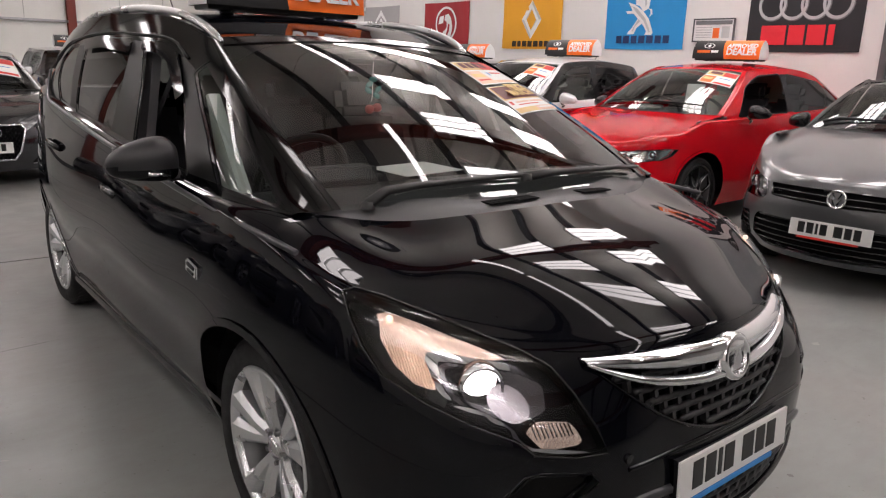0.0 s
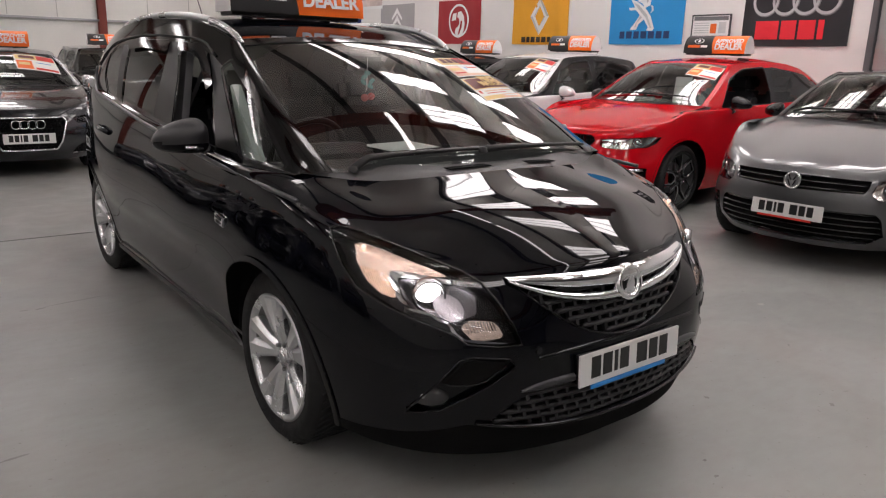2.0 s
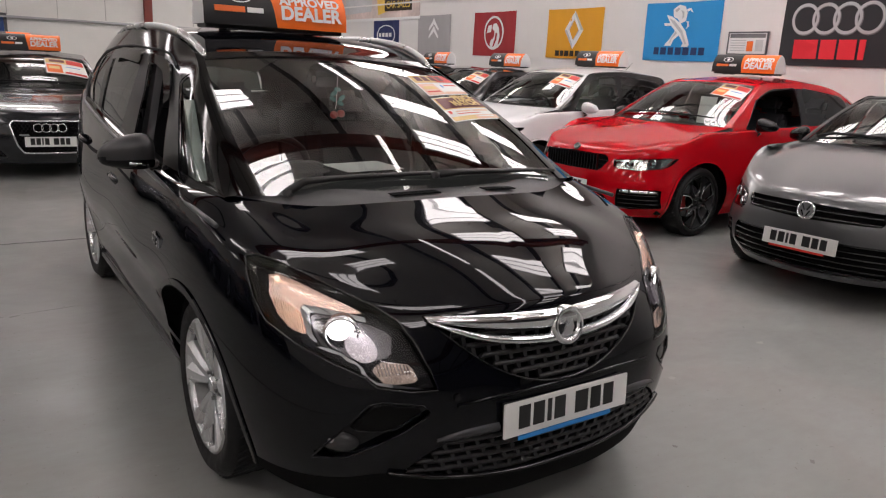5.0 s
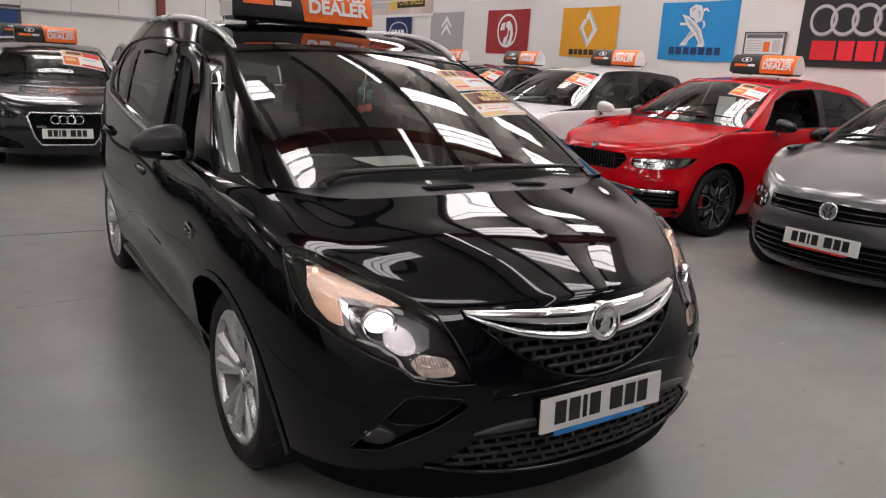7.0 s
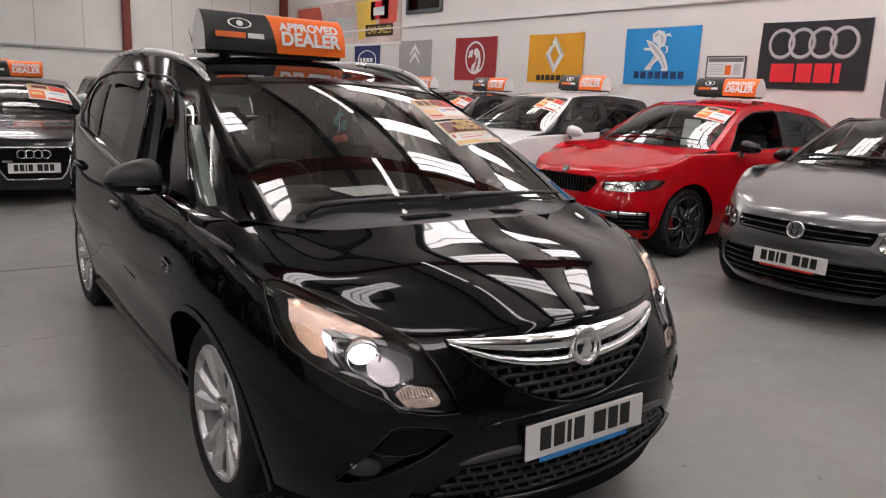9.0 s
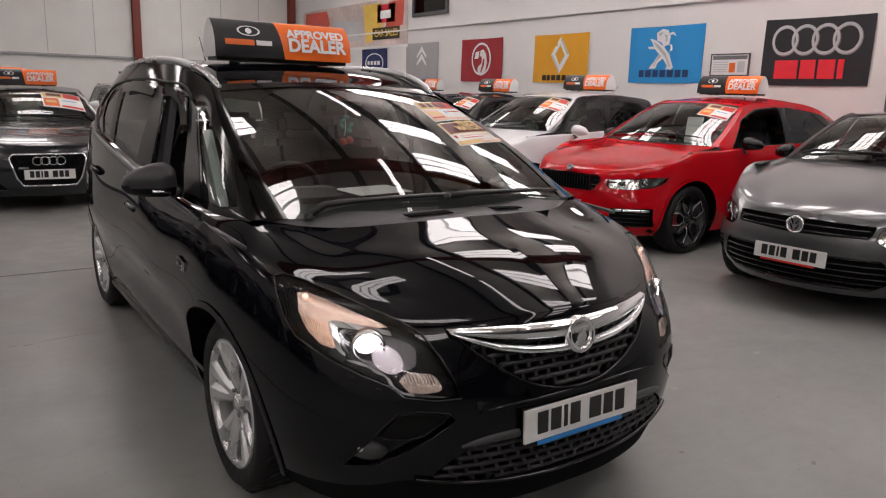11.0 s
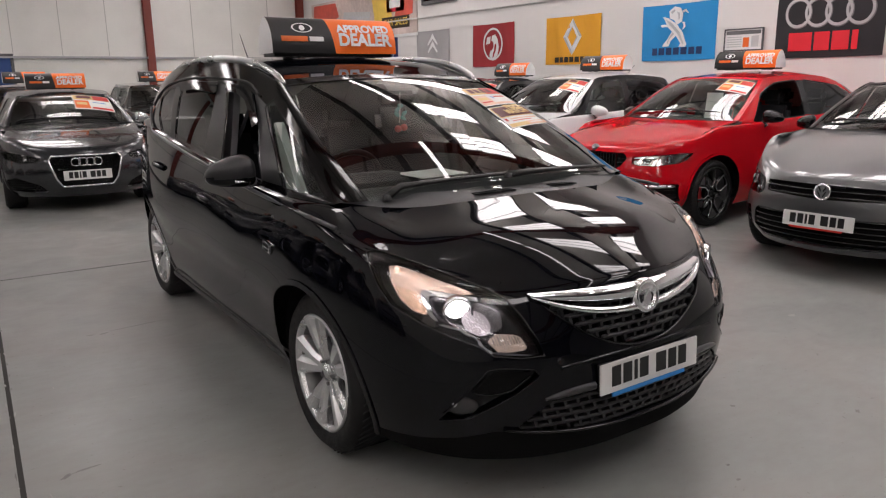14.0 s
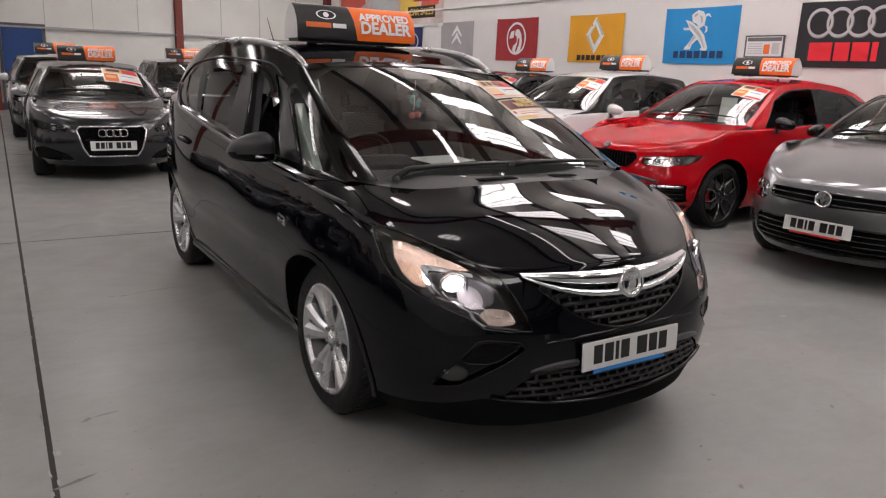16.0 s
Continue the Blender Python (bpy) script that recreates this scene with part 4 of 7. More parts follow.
def build_car(name, c, m, label):
    """A whole car from its numbers; returns its root."""
    root = new(name)
    root.matrix_basis = m
    tagged(root, label, "car", "cars on show")
    paint, W, L = c["paint"], c["half"], c["length"]
    fa, ra, R = c["front_axle"], c["rear_axle"], c["tyre"]
    nu, nv = c.get("detail", (9, 6))
    cols = c["columns"] if "columns" in c else shell_columns(c)
    s = shell(cols, nu, nv, c.get("shape"))
    v4 = c.get("shoulder_row", 4) * nv
    X, Y, Z, UU, VV = 0, 1, 2, 6, 7
    # wheel arches
    arch_r = c.get("arch", R + 0.055)
    for ax, zz in ((fa, R), (ra, R)):
        def hole(D, ax=ax, zz=zz):
            d = np.hypot(D[:, Y] - ax, (D[:, Z] - zz)) - arch_r
            return np.maximum(np.maximum(d, 0.45 - D[:, X]), D[:, VV] - v4)
        inside, s = s.cut(hole)
        def lipf(D, ax=ax, zz=zz):
            d = np.hypot(D[:, Y] - ax, D[:, Z] - zz) - arch_r - 0.022
            return np.maximum(np.maximum(d, 0.45 - D[:, X]), D[:, VV] - v4)
        lip, s = s.cut(lipf)
        lip.data = lip.data.copy()
        lip = lip.moved(-c.get("flare", 0.006))
        for sk in both(lip):
            skin_part("arch_lip", sk, paint, root)
    # arch liners
    for ax in (fa, ra):
        for sx in (1, -1):
            bm = bmesh.new()
            n = 28
            ri = arch_r + 0.02
            P = [[bm.verts.new((xx * sx, ax + ri * math.cos(a), R + ri * math.sin(a))) for a in np.linspace(0.0, math.pi, n)] for xx in (W - 0.075 - (c.get("rear_inset", 0.0) if ax == ra else 0.0), W - 0.40)]
            for k in range(n - 1):
                bm.faces.new((P[0][k], P[0][k + 1], P[1][k + 1], P[1][k]))
            bm.faces.new(P[1])
            part("arch_liner", bm, LINER, root)

    gaps = []

    def seam(skin, f, w=0.0022):
        g, rest = skin.cut(lambda D: np.abs(f(D)) - w)
        gaps.append(g)
        return rest

    # front openings and lamps
    pieces = {}
    for key in ("lamp", "grille", "lower", "fog", "side_intake"):
        if key not in c:
            continue
        f2 = polygon(c[key], X, Z)
        f = lambda D, f2=f2: np.maximum(f2(D), D[:, Y] - c.get("front_limit", 0.75))
        s = seam(s, f, 0.002 if key == "lamp" else 0.0015)
        pieces[key], s = s.cut(f)
    # bonnet
    xline = c["bonnet_edge"]
    ex, ey = [p[0] for p in xline], [p[1] for p in xline]
    def bonnet_gap(D):
        edge = np.interp(D[:, Y], ey, ex)
        a = (v4 + c.get("bonnet_lip", 0.6) - D[:, VV]) * 0.01
        return np.maximum(np.maximum(a, D[:, X] - edge), D[:, Y] - fa - 0.4)
    s = seam(s, bonnet_gap, 0.0028)
    hood, s = s.cut(bonnet_gap)
    skin_part("bonnet", both(hood), paint, root)
    # doors
    for i, loop in enumerate(c.get("doors", ())):
        f2 = polygon(loop, Y, Z)
        f = lambda D, f2=f2: np.maximum(f2(D), np.maximum(0.5 - D[:, X], D[:, VV] - v4 - 1.5 * nv))
        s = seam(s, f)
        door, s = s.cut(f)
        for sk, sx in ((door, 1), (door.flipped(), -1)):
            d = skin_part("door", sk, paint, root)
            hy, hz, hx = c["handles"][i]
            bm = tube([(sx * hx, hy - 0.10, hz - 0.012), (sx * (hx + 0.014), hy - 0.07, hz - 0.004), (sx * (hx + 0.02), hy, hz + 0.002), (sx * (hx + 0.014), hy + 0.07, hz + 0.004), (sx * hx, hy + 0.1, hz + 0.004)], 0.013, 8, 1.2)
            part("handle", bm, paint, d, "", True)
    # front bumper, wings and the rest
    bl = c["bumper_line"]
    by, bz = [p[0] for p in bl], [p[1] for p in bl]
    def bumper_edge(D):
        return np.maximum(D[:, Z] - np.interp(D[:, Y], by, bz), D[:, Y] - fa)
    s = seam(s, bumper_edge, 0.002)
    bumper, s = s.cut(bumper_edge)
    if "skirt" in c:
        skirt, bumper = bumper.cut(lambda D: np.maximum(D[:, Z] - c["skirt"][0] - c["skirt"][1] * (np.minimum(D[:, X], 0.6) / 0.58) ** 2.2 + 0.36 * np.maximum(D[:, X] - 0.6, 0), D[:, X] - 0.88))
        skin_part("bumper_skirt", both(skirt), LINER, root, "matt black skirt under the bumper")
    skin_part("front_bumper", both(bumper), paint, root)
    wing, s = s.cut(lambda D: D[:, Y] - fa - 0.45)
    for sk in both(wing):
        skin_part("front_wing", sk, paint, root)
    for sk in both(s):
        skin_part("body_side", sk, paint, root)
    for sx in (0, 1):
        lines = skin_part("shut_lines", [both(q.moved(0.004))[sx] for q in gaps], GAP, root)
        tagged(lines, "narrow dark gaps between body panels", kind="stuff")

    # lamps
    if "lamp" in pieces:
        lens = pieces["lamp"]
        for sk, sx in ((lens, 1), (lens.flipped(), -1)):
            l = skin_part("headlamp", sk.moved(0.001), LAMP_GLASS, root, "lit headlamp behind a clear lens" if c.get("lit") else "headlamp behind a clear lens")
            back = sk.moved(c.get("lamp_depth", 0.05))
            skin_part("lamp_housing", back, c.get("housing", GLOSS_PLASTIC), l)
            c["lamp_fill"](l, sk, sx, c)
    for key, nm in (("grille", "grille"), ("lower", "lower_grille"), ("side_intake", "side_intake")):
        if key in pieces:
            deep = both(pieces[key].moved(c.get("grille_depth", 0.035)))
            if key == "side_intake":
                for sk, sx in zip(deep, (1, -1)):
                    c["mesh_fill"](skin_part(nm, sk, LINER, root, "black side intake"), pieces[key], key, c, sx)
            else:
                c["mesh_fill"](skin_part(nm, deep, LINER, root, "black grille"), pieces[key], key, c)
    if "fog" in pieces:
        for sk, sx in ((pieces["fog"], 1), (pieces["fog"].flipped(), -1)):
            if "fog_duct" in c:
                front = sk if sx > 0 else sk.flipped()
                duct, rest = front.cut(polygon(c["fog_duct"], X, Z))
                duct, rest = duct.moved(0.012), rest.moved(0.024)
                fb = skin_part("fog_recess", rest if sx > 0 else rest.flipped(), BLACK_PAINT, root, "gloss black recess round the fog lamp")
                skin_part("duct_panel", duct if sx > 0 else duct.flipped(), BLANK, fb, "black blanking panel")
                u = used(front)
                for loop_, nm_ in ((c["fog"], "recess_edge"), (c["fog_duct"], "duct_edge")):
                    ring = [(q[0] * sx, on_skin(u, *q) + (0.001 if nm_[0] == "r" else 0.011), q[1]) for q in loop_]
                    part(nm_, tube(ring + ring[:1], 0.0035, 6), BLACK_PAINT, fb, "", True)
            else:
                fb = skin_part("fog_recess", sk.moved(0.03), BLACK_PLASTIC, root)
            if "fog_at" in c:
                x, y, z = c["fog_at"]
                bm = lathe([(0.0001, -0.012), (0.02, -0.010), (0.034, -0.004), (0.040, 0.004), (0.041, 0.03)], 24)
                bm.transform(pose(x * sx, y, z, 0, 0, 90 + 40 * sx) @ Matrix.Diagonal((1.0, 1.5, 0.84, 1.0)))
                fl = part("fog_lamp", bm, FOG_LENS, fb, "oval fog lamp behind a grey lens", True)
                # small chrome cap added on the lens for its bright glint
                bm = lathe([(0.0001, -0.006), (0.008, -0.004), (0.014, 0.001), (0.016, 0.006)], 14)
                bm.transform(pose((x + 0.024) * sx, y + 0.008, z + 0.013, 0, 0, 90 + 48 * sx) @ Matrix.Diagonal((1.0, 0.9, 1.15, 1.0)))
                part("bulb_cap", bm, CHROME, fl, "", True)

    # greenhouse
    belt, top = c["belt_curve"], c["top_curve"]
    side = grid_skin(pane_strip(belt, top, c.get("side_bow", 0.03), *c.get("side_detail", (8, 14)), (1, 0, 0.3)))
    side.data[:, 3:6] *= np.sign(side.data[:, 3:4] + 1e-6)
    c["side_skin"] = side
    for i, (loop, tint) in enumerate(c["windows"]):
        f2 = polygon(loop, Y, Z)
        w, side = side.cut(f2)
        rub, side = side.cut(lambda D, f2=f2: f2(D) - 0.012)
        for sk in both(rub.moved(0.003)):
            skin_part("window_seal", sk, GLOSS_PLASTIC, root)
        for sk, sx in ((w, 1), (w.flipped(), -1)):
            if (i, sx) in c.get("open", ()):
                continue
            pane = skin_part("side_window", sk.moved(0.006), tint, root)
            pane.visible_shadow = False
    pil = c.get("pillar", BLACK_PAINT)
    for loop in c.get("posts", ()):
        post, side = side.cut(polygon(loop, Y, Z))
        for sk in both(post):
            skin_part("window_post", sk, c.get("post", GLOSS_PLASTIC), root, "gloss black window post")
    for sk in both(side):
        skin_part("window_frame", sk, pil, root)
    # roof and screens
    hdr = [i for i, p in enumerate(top) if p[1] >= c["header_y"] - 1e-6]
    edge = [top[i] for i in hdr]
    mid = [(0, p[1] + c.get("header_bow", -0.04) * (1 if k == 0 else 0.3), c["roof_mid"][k]) for k, p in enumerate(edge)]
    a, b = hermite(edge, 8), hermite(mid, 8)
    q = np.linspace(0, 1, 15)[None, :, None]
    G = a[:, None] * (1 - q) + b[:, None] * q
    rise = (1 - (1 - q) ** 2.2)
    G[..., 2:3] = a[:, None, 2:3] * (1 - rise) + b[:, None, 2:3] * rise
    G[..., 1:2] = a[:, None, 1:2] * (1 - rise) + b[:, None, 1:2] * rise
    roof = grid_skin(G)
    roof.data[:, 3:6] *= np.sign(roof.data[:, 5:6] + 1e-6)
    skin_part("roof", both(roof), c.get("roof_paint", paint), root)
    skin_part("headlining", both(roof.moved(0.035)), HEADLINING, root)
    # windscreen
    pts = [p for p in top if p[1] <= c["header_y"] + 1e-6]
    A = hermite(pts, 6)
    base_mid, head_mid = np.array((0, c["glass_base"][0], c["glass_base"][1])), np.array(mid[0])
    s1 = np.linspace(0, 1, len(A))
    C = base_mid[None] * (1 - s1[:, None]) + head_mid[None] * s1[:, None]
    C[:, 2] += 4 * s1 * (1 - s1) * c.get("screen_bow", 0.035)
    q = np.linspace(0, 1, 17)[None, :, None]
    rise = 1 - (1 - q) ** 2
    G = np.concatenate([A[:, None, :1] * (1 - q), A[:, None, 1:] * (1 - rise) + C[:, None, 1:] * rise], axis=-1)
    scr = grid_skin(G)
    scr.data[:, 3:6] *= np.sign(scr.data[:, 5:6] + 1e-6)
    frame_w, foot_w = c.get("pillar_w", 0.05), c.get("pillar_foot", c.get("pillar_w", 0.05))
    aw = lambda D: D[:, X] - (np.interp(D[:, UU], np.arange(len(A)), A[:, 0]) - foot_w - (frame_w - foot_w) * D[:, UU] / (len(A) - 1))
    band, scr = scr.cut(lambda D: -aw(D))
    # only the normals roll from the screen's slope to the side's, dimming the pillar's reflections
    band.data = band.data.copy()
    roll = np.clip(aw(band.data) / (foot_w + (frame_w - foot_w) * band.data[:, UU] / (len(A) - 1)), 0, 1)[:, None]
    roll = roll * roll * (3 - 2 * roll) * 0.5
    nn = band.data[:, 3:6] * (1 - roll) + np.array((0.80, -0.36, 0.48)) * roll
    band.data[:, 3:6] = nn / np.linalg.norm(nn, axis=1, keepdims=True)
    for sk in both(band):
        skin_part("a_pillar", sk, c.get("front_pillar", pil), root)
    n_u = len(A) - 1
    head, scr = scr.cut(lambda D: n_u - c.get("header_band", 1.1) - D[:, UU])
    skin_part("header_panel", both(head), c.get("front_pillar", pil), root)
    ws = skin_part("windscreen", both(scr.moved(0.004)), SCREEN, root, "raked tinted windscreen")
    ws.visible_shadow = False
    c["screen_skin"] = scr
    if c.get("plain_scuttle", True):
        hind = hermite([col[-1] for col in cols[:6]], 6, True)
        rows = []
        for x, y, z in hind:
            f = abs(x) / W
            rows.append([(x, y - 0.01, z - 0.014), (x, y + 0.012, z - 0.001), (x * 0.99, y + 0.12 - 0.05 * f, z + 0.006), (x * 0.985, y + 0.22 - 0.12 * f, z - 0.01)])
        rows = [[(-p[0], *p[1:]) for p in r] for r in rows[::-1]] + rows[1:]
        bm = bmesh.new()
        V = [[bm.verts.new(p) for p in r] for r in rows]
        for A1, B1 in zip(V, V[1:]):
            for k in range(3):
                bm.faces.new((A1[k], A1[k + 1], B1[k + 1], B1[k]))
        part("scuttle", bm, BLACK_PLASTIC, root, "", True)
        d = c["screen_skin"].data
        def glass_z(x, y):
            return float(d[np.argmin((d[:, 0] - abs(x)) ** 2 + (d[:, 1] - y) ** 2), 2])
        y0 = c["glass_base"][0]
        for xa, xb in ((-0.62, 0.0), (-0.08, 0.55)):
            xs = np.linspace(xa, xb, 6)
            part("wiper", tube([(x, y0 + 0.09 + 0.12 * x * x, glass_z(x, y0 + 0.09 + 0.12 * x * x) + 0.018) for x in xs], [0.013, 0.012, 0.010, 0.009, 0.008, 0.006], 7), BLACK_PLASTIC, root, "", True)
    # tail: rear screen and closing panel
    tail = [(0, top[-1][1] + 0.03, c["roof_mid"][-1])]
    bm = bmesh.new()
    tl = top[-1]
    pts = [(-tl[0], tl[1], tl[2]), (tl[0], tl[1], tl[2]), (belt[-1][0], belt[-1][1], belt[-1][2]), (-belt[-1][0], belt[-1][1], belt[-1][2])]
    bm.faces.new([bm.verts.new(p) for p in pts])
    part("rear_window", bm, DARK_GLASS, root)
    bm = bmesh.new()
    a = [bm.verts.new(p) for p in ((-tl[0], tl[1], tl[2]), (tl[0], tl[1], tl[2]), (0, tl[1] + 0.01, c["roof_mid"][-1]))]
    bm.faces.new(a)
    part("tailgate_top", bm, paint, root)
    # floor pan keeps light out of the cabin
    box_part("floor_pan", (2 * W - 0.3, L - 0.9, 0.04), (0, L / 2, c["sill"] + 0.06), LINER, root)
    cabin(c, root)
    mirrors(c, root)
    for ax in (fa, ra):
        for sx in (1, -1):
            mm = pose(sx * (W - (c.get("rear_wheel_in", c.get("wheel_in", 0.155)) if ax == ra else c.get("wheel_in", 0.155))), ax, R) @ (Matrix.Identity(4) if sx > 0 else pose(0, 0, 0, 0, 0, 180))
            wheel(c, mm @ pose(0, 0, 0, c.get("wheel_turn", 12), 0, 0), root)
    return root


def cabin(c, root):
    """Dashboard, steering wheel, seats and headrests."""
    W, bz = c["half"], c["belt_front"]
    y0, z0 = c["glass_base"]
    hy = c["header_y"]
    x = W - 0.17
    bm = bmesh.new()
    P = []
    for xx in np.linspace(-x, x, 13):
        f = (xx / x) ** 2
        P.append([bm.verts.new((xx, y0 + 0.02 + 0.20 * f, z0 - 0.035)), bm.verts.new((xx, y0 + 0.35 + 0.1 * f, z0 - 0.02)), bm.verts.new((xx, y0 + 0.62, z0 - 0.045)),
                  bm.verts.new((xx, y0 + 0.70, z0 - 0.10)), bm.verts.new((xx, y0 + 0.66, z0 - 0.45))])
    for A, B in zip(P, P[1:]):
        for k in range(4):
            bm.faces.new((A[k], A[k + 1], B[k + 1], B[k]))
    part("dashboard", bm, CABIN, root, "", True)
    # steering wheel on the right-hand side of the car (x < 0)
    cx, cy, cz = -0.37, y0 + 0.88, z0 - 0.06
    ring = [(cx + 0.185 * math.cos(a), cy + 0.185 * math.sin(a) * -0.42, cz + 0.185 * math.sin(a) * 0.907) for a in np.linspace(0, 2 * math.pi, 33)]
    sw = part("steering_wheel", tube(ring, 0.016, 8), BLACK_PLASTIC, root, "", True)
    bm = bmesh.new()
    box_bm(bm, (0.34, 0.03, 0.05), (cx, cy, cz), (-25, 0, 0), 0.01)
    box_bm(bm, (0.13, 0.05, 0.12), (cx, cy + 0.0, cz - 0.01), (-25, 0, 0), 0.02)
    part("boss", bm, BLACK_PLASTIC, sw)
    bmh = bmesh.new()
    box_bm(bmh, (0.30, 0.16, 0.07), (cx, y0 + 0.60, z0 - 0.01), (0, 0, 0), 0.03)
    part("instrument_hood", bmh, CABIN, root, "", True)
    roof = c["roof_mid"][1] - 0.06
    rows = [(hy + 0.32, (-0.37, 0.37)), (hy + 1.2, (-0.42, 0.0, 0.42))]
    for ry, xs in rows:
        for sx in xs:
            w = 0.5 if len(xs) == 2 else 0.42
            st = new("seat")
            st.parent = root
            box_part("cushion", (w, 0.52, 0.16), (sx, ry - 0.25, 0.52), FABRIC, st, (4, 0, 0), 0.05)
            box_part("backrest", (w, 0.16, 0.62), (sx, ry + 0.12, 0.85), FABRIC, st, (-16, 0, 0), 0.06)
            box_part("headrest", (0.26, 0.11, 0.17), (sx, ry + 0.24, min(1.24, roof - 0.2)), FABRIC, st, (-12, 0, 0), 0.045)
    # inside mirror
    box_part("inside_mirror", (0.23, 0.03, 0.07), (0, hy - 0.12, c["roof_mid"][0] - 0.12), BLACK_PLASTIC, root, (10, 0, 0), 0.02)


def mirrors(c, root):
    my, mz, mx = c["mirror"]
    pm = c.get("mirror_paint", c["paint"])
    sc = c.get("mirror_size", 1.0)
    for sx in (1, -1):
        bm = bmesh.new()
        rings, n = [], 24
        st = hermite([(-.105, .062, -.062, .066), (-.08, .084, -.070, .088), (-.04, .086, -.072, .096), (.02, .070, -.068, .088), (.07, .046, -.060, .066), (.10, .020, -.048, .038), (.113, -.010, -.026, .006)], 4)
        for x, zt, zb, yf in st:
            ring = []
            for k in range(n):
                a = 2 * math.pi * k / n
                cy, cz = -math.cos(a), math.sin(a)
                mid_z, half_z = (zt + zb) / 2, (zt - zb) / 2
                yy = math.copysign(abs(cy) ** 0.85, cy) * yf if cy < 0 else abs(cy) ** 0.5 * 0.028
                ring.append(bm.verts.new((x * sc, (yy + 0.02 * x / 0.11) * sc, (mid_z + half_z * math.copysign(abs(cz) ** 0.8, cz)) * sc)))
            rings.append(ring)
        for A, B in zip(rings, rings[1:]):
            for k in range(n):
                bm.faces.new((A[k], A[(k + 1) % n], B[(k + 1) % n], B[k]))
        bm.faces.new(rings[0])
        bm.faces.new(rings[-1])
        bmesh.ops.recalc_face_normals(bm, faces=bm.faces)
        bm.transform(pose(sx * mx, my, mz) @ Matrix.Diagonal((sx, 1, 1, 1)))
        if sx < 0:
            bmesh.ops.reverse_faces(bm, faces=bm.faces)
        low = None
        if "mirror_lower" in c:
            low = bm.copy()
            under = lambda f: f.calc_center_median().z < mz - 0.018 * sc
            bmesh.ops.delete(low, geom=[f for f in low.faces if not under(f)], context="FACES")
            bmesh.ops.delete(bm, geom=[f for f in bm.faces if under(f)], context="FACES")
        mo = part("door_mirror", bm, pm, root, "", True)
        if low:
            part("lower_shell", low, c["mirror_lower"], mo, "gloss black lower mirror shell", True)
        part("mirror_glass", box_bm(bmesh.new(), (0.17 * sc, 0.006, 0.10 * sc), (sx * mx, my + 0.031 * sc, mz), (0, 0, 0), 0.002), MIRROR, mo)
        part("mirror_foot", tube([(sx * (mx - 0.10), my + 0.0, mz - 0.05), (sx * (mx - 0.15), my + 0.01, mz - 0.085), (sx * (c["half"] - 0.05), my + 0.02, mz - 0.11)], [0.028, 0.026, 0.04], 10), BLACK_PLASTIC, mo, "", True)

# ---- the black people carrier ----
# rows of each column: lower edge, bumper, middle, waist, shoulder, bonnet edge, bonnet, cowl
HERO_NOSE = [
    [(0, .075, .19), (0, .038, .31), (0, .028, .47), (0, .055, .62), (0, .10, .795), (0, .145, .828), (0, .40, .935), (0, .69, 1.022)],
    [(.22, .085, .19), (.22, .048, .31), (.22, .036, .47), (.22, .066, .62), (.22, .128, .79), (.21, .175, .826), (.20, .42, .935), (.20, .70, 1.024)],
    [(.48, .16, .19), (.51, .118, .325), (.475, .085, .465), (.475, .098, .61), (.465, .215, .785), (.44, .265, .826), (.40, .48, .945), (.40, .745, 1.033)],
    [(.68, .30, .195), (.715, .26, .34), (.715, .232, .48), (.70, .25, .645), (.685, .37, .832), (.65, .42, .860), (.575, .58, .953), (.57, .81, 1.030)],
]
HERO_WING = [
    [(.80, .52, .20), (.845, .50, .36), (.865, .485, .50), (.865, .49, .68), (.835, .56, .886), (.795, .60, .908), (.70, .71, .974), (.68, .87, 1.024)],
    [(.85, .965, .22), (.905, .965, .36), (.935, .965, .52), (.955, .965, .665), (.897, .965, .975), (.875, .962, .994), (.83, .958, 1.014), (.775, .95, 1.029)],
]
HERO_SIDE = [(1.6, .855, .90, .925, .928, .895, 1.03), (2.4, .85, .893, .915, .918, .886, 1.09), (3.2, .842, .885, .908, .912, .868, 1.16), (3.73, .815, .862, .892, .897, .84, 1.20), (4.25, .70, .745, .77, .78, .725, 1.22)]
def with_crease(col):
    """Adds a row half way between waist and shoulder."""
    return col[:4] + [tuple(hermite(col, 2)[7])] + col[4:]


hero_columns = [with_crease(c) for c in HERO_NOSE + HERO_WING]
for y, *w, b in HERO_SIDE:
    lift = 0.05 if y > 4 else 0
    tuck = max(0.0, min(1.0, (3.7 - y) / 0.5))
    hero_columns.append([(w[0] - .035 * tuck, y, .22 + lift), (w[1] - .028 * tuck, y, .35 + lift), (w[2] - .018 * tuck, y, .52), (w[3] - .002 + .008 * tuck, y, .70 - .09 * tuck), (w[3] - .005 + .044 * tuck, y, .795 - .065 * tuck + .025 * (y - 1.6)), (w[4], y, b), (w[4] - .016, y, b + .012), (w[4] - .04, y, b + .016), (w[4] - .09, y, b + .012)])
hero_columns.append([(.50, 4.50, .30), (.55, 4.56, .42), (.59, 4.58, .56), (.59, 4.57, .78), (.58, 4.54, 1.0), (.56, 4.50, 1.2), (.55, 4.49, 1.21), (.53, 4.46, 1.215), (.5, 4.42, 1.21)])
hero_columns.append([(0, 4.60, .30), (0, 4.65, .42), (0, 4.66, .56), (0, 4.65, .78), (0, 4.63, 1.0), (0, 4.58, 1.2), (0, 4.57, 1.21), (0, 4.54, 1.215), (0, 4.5, 1.21)])

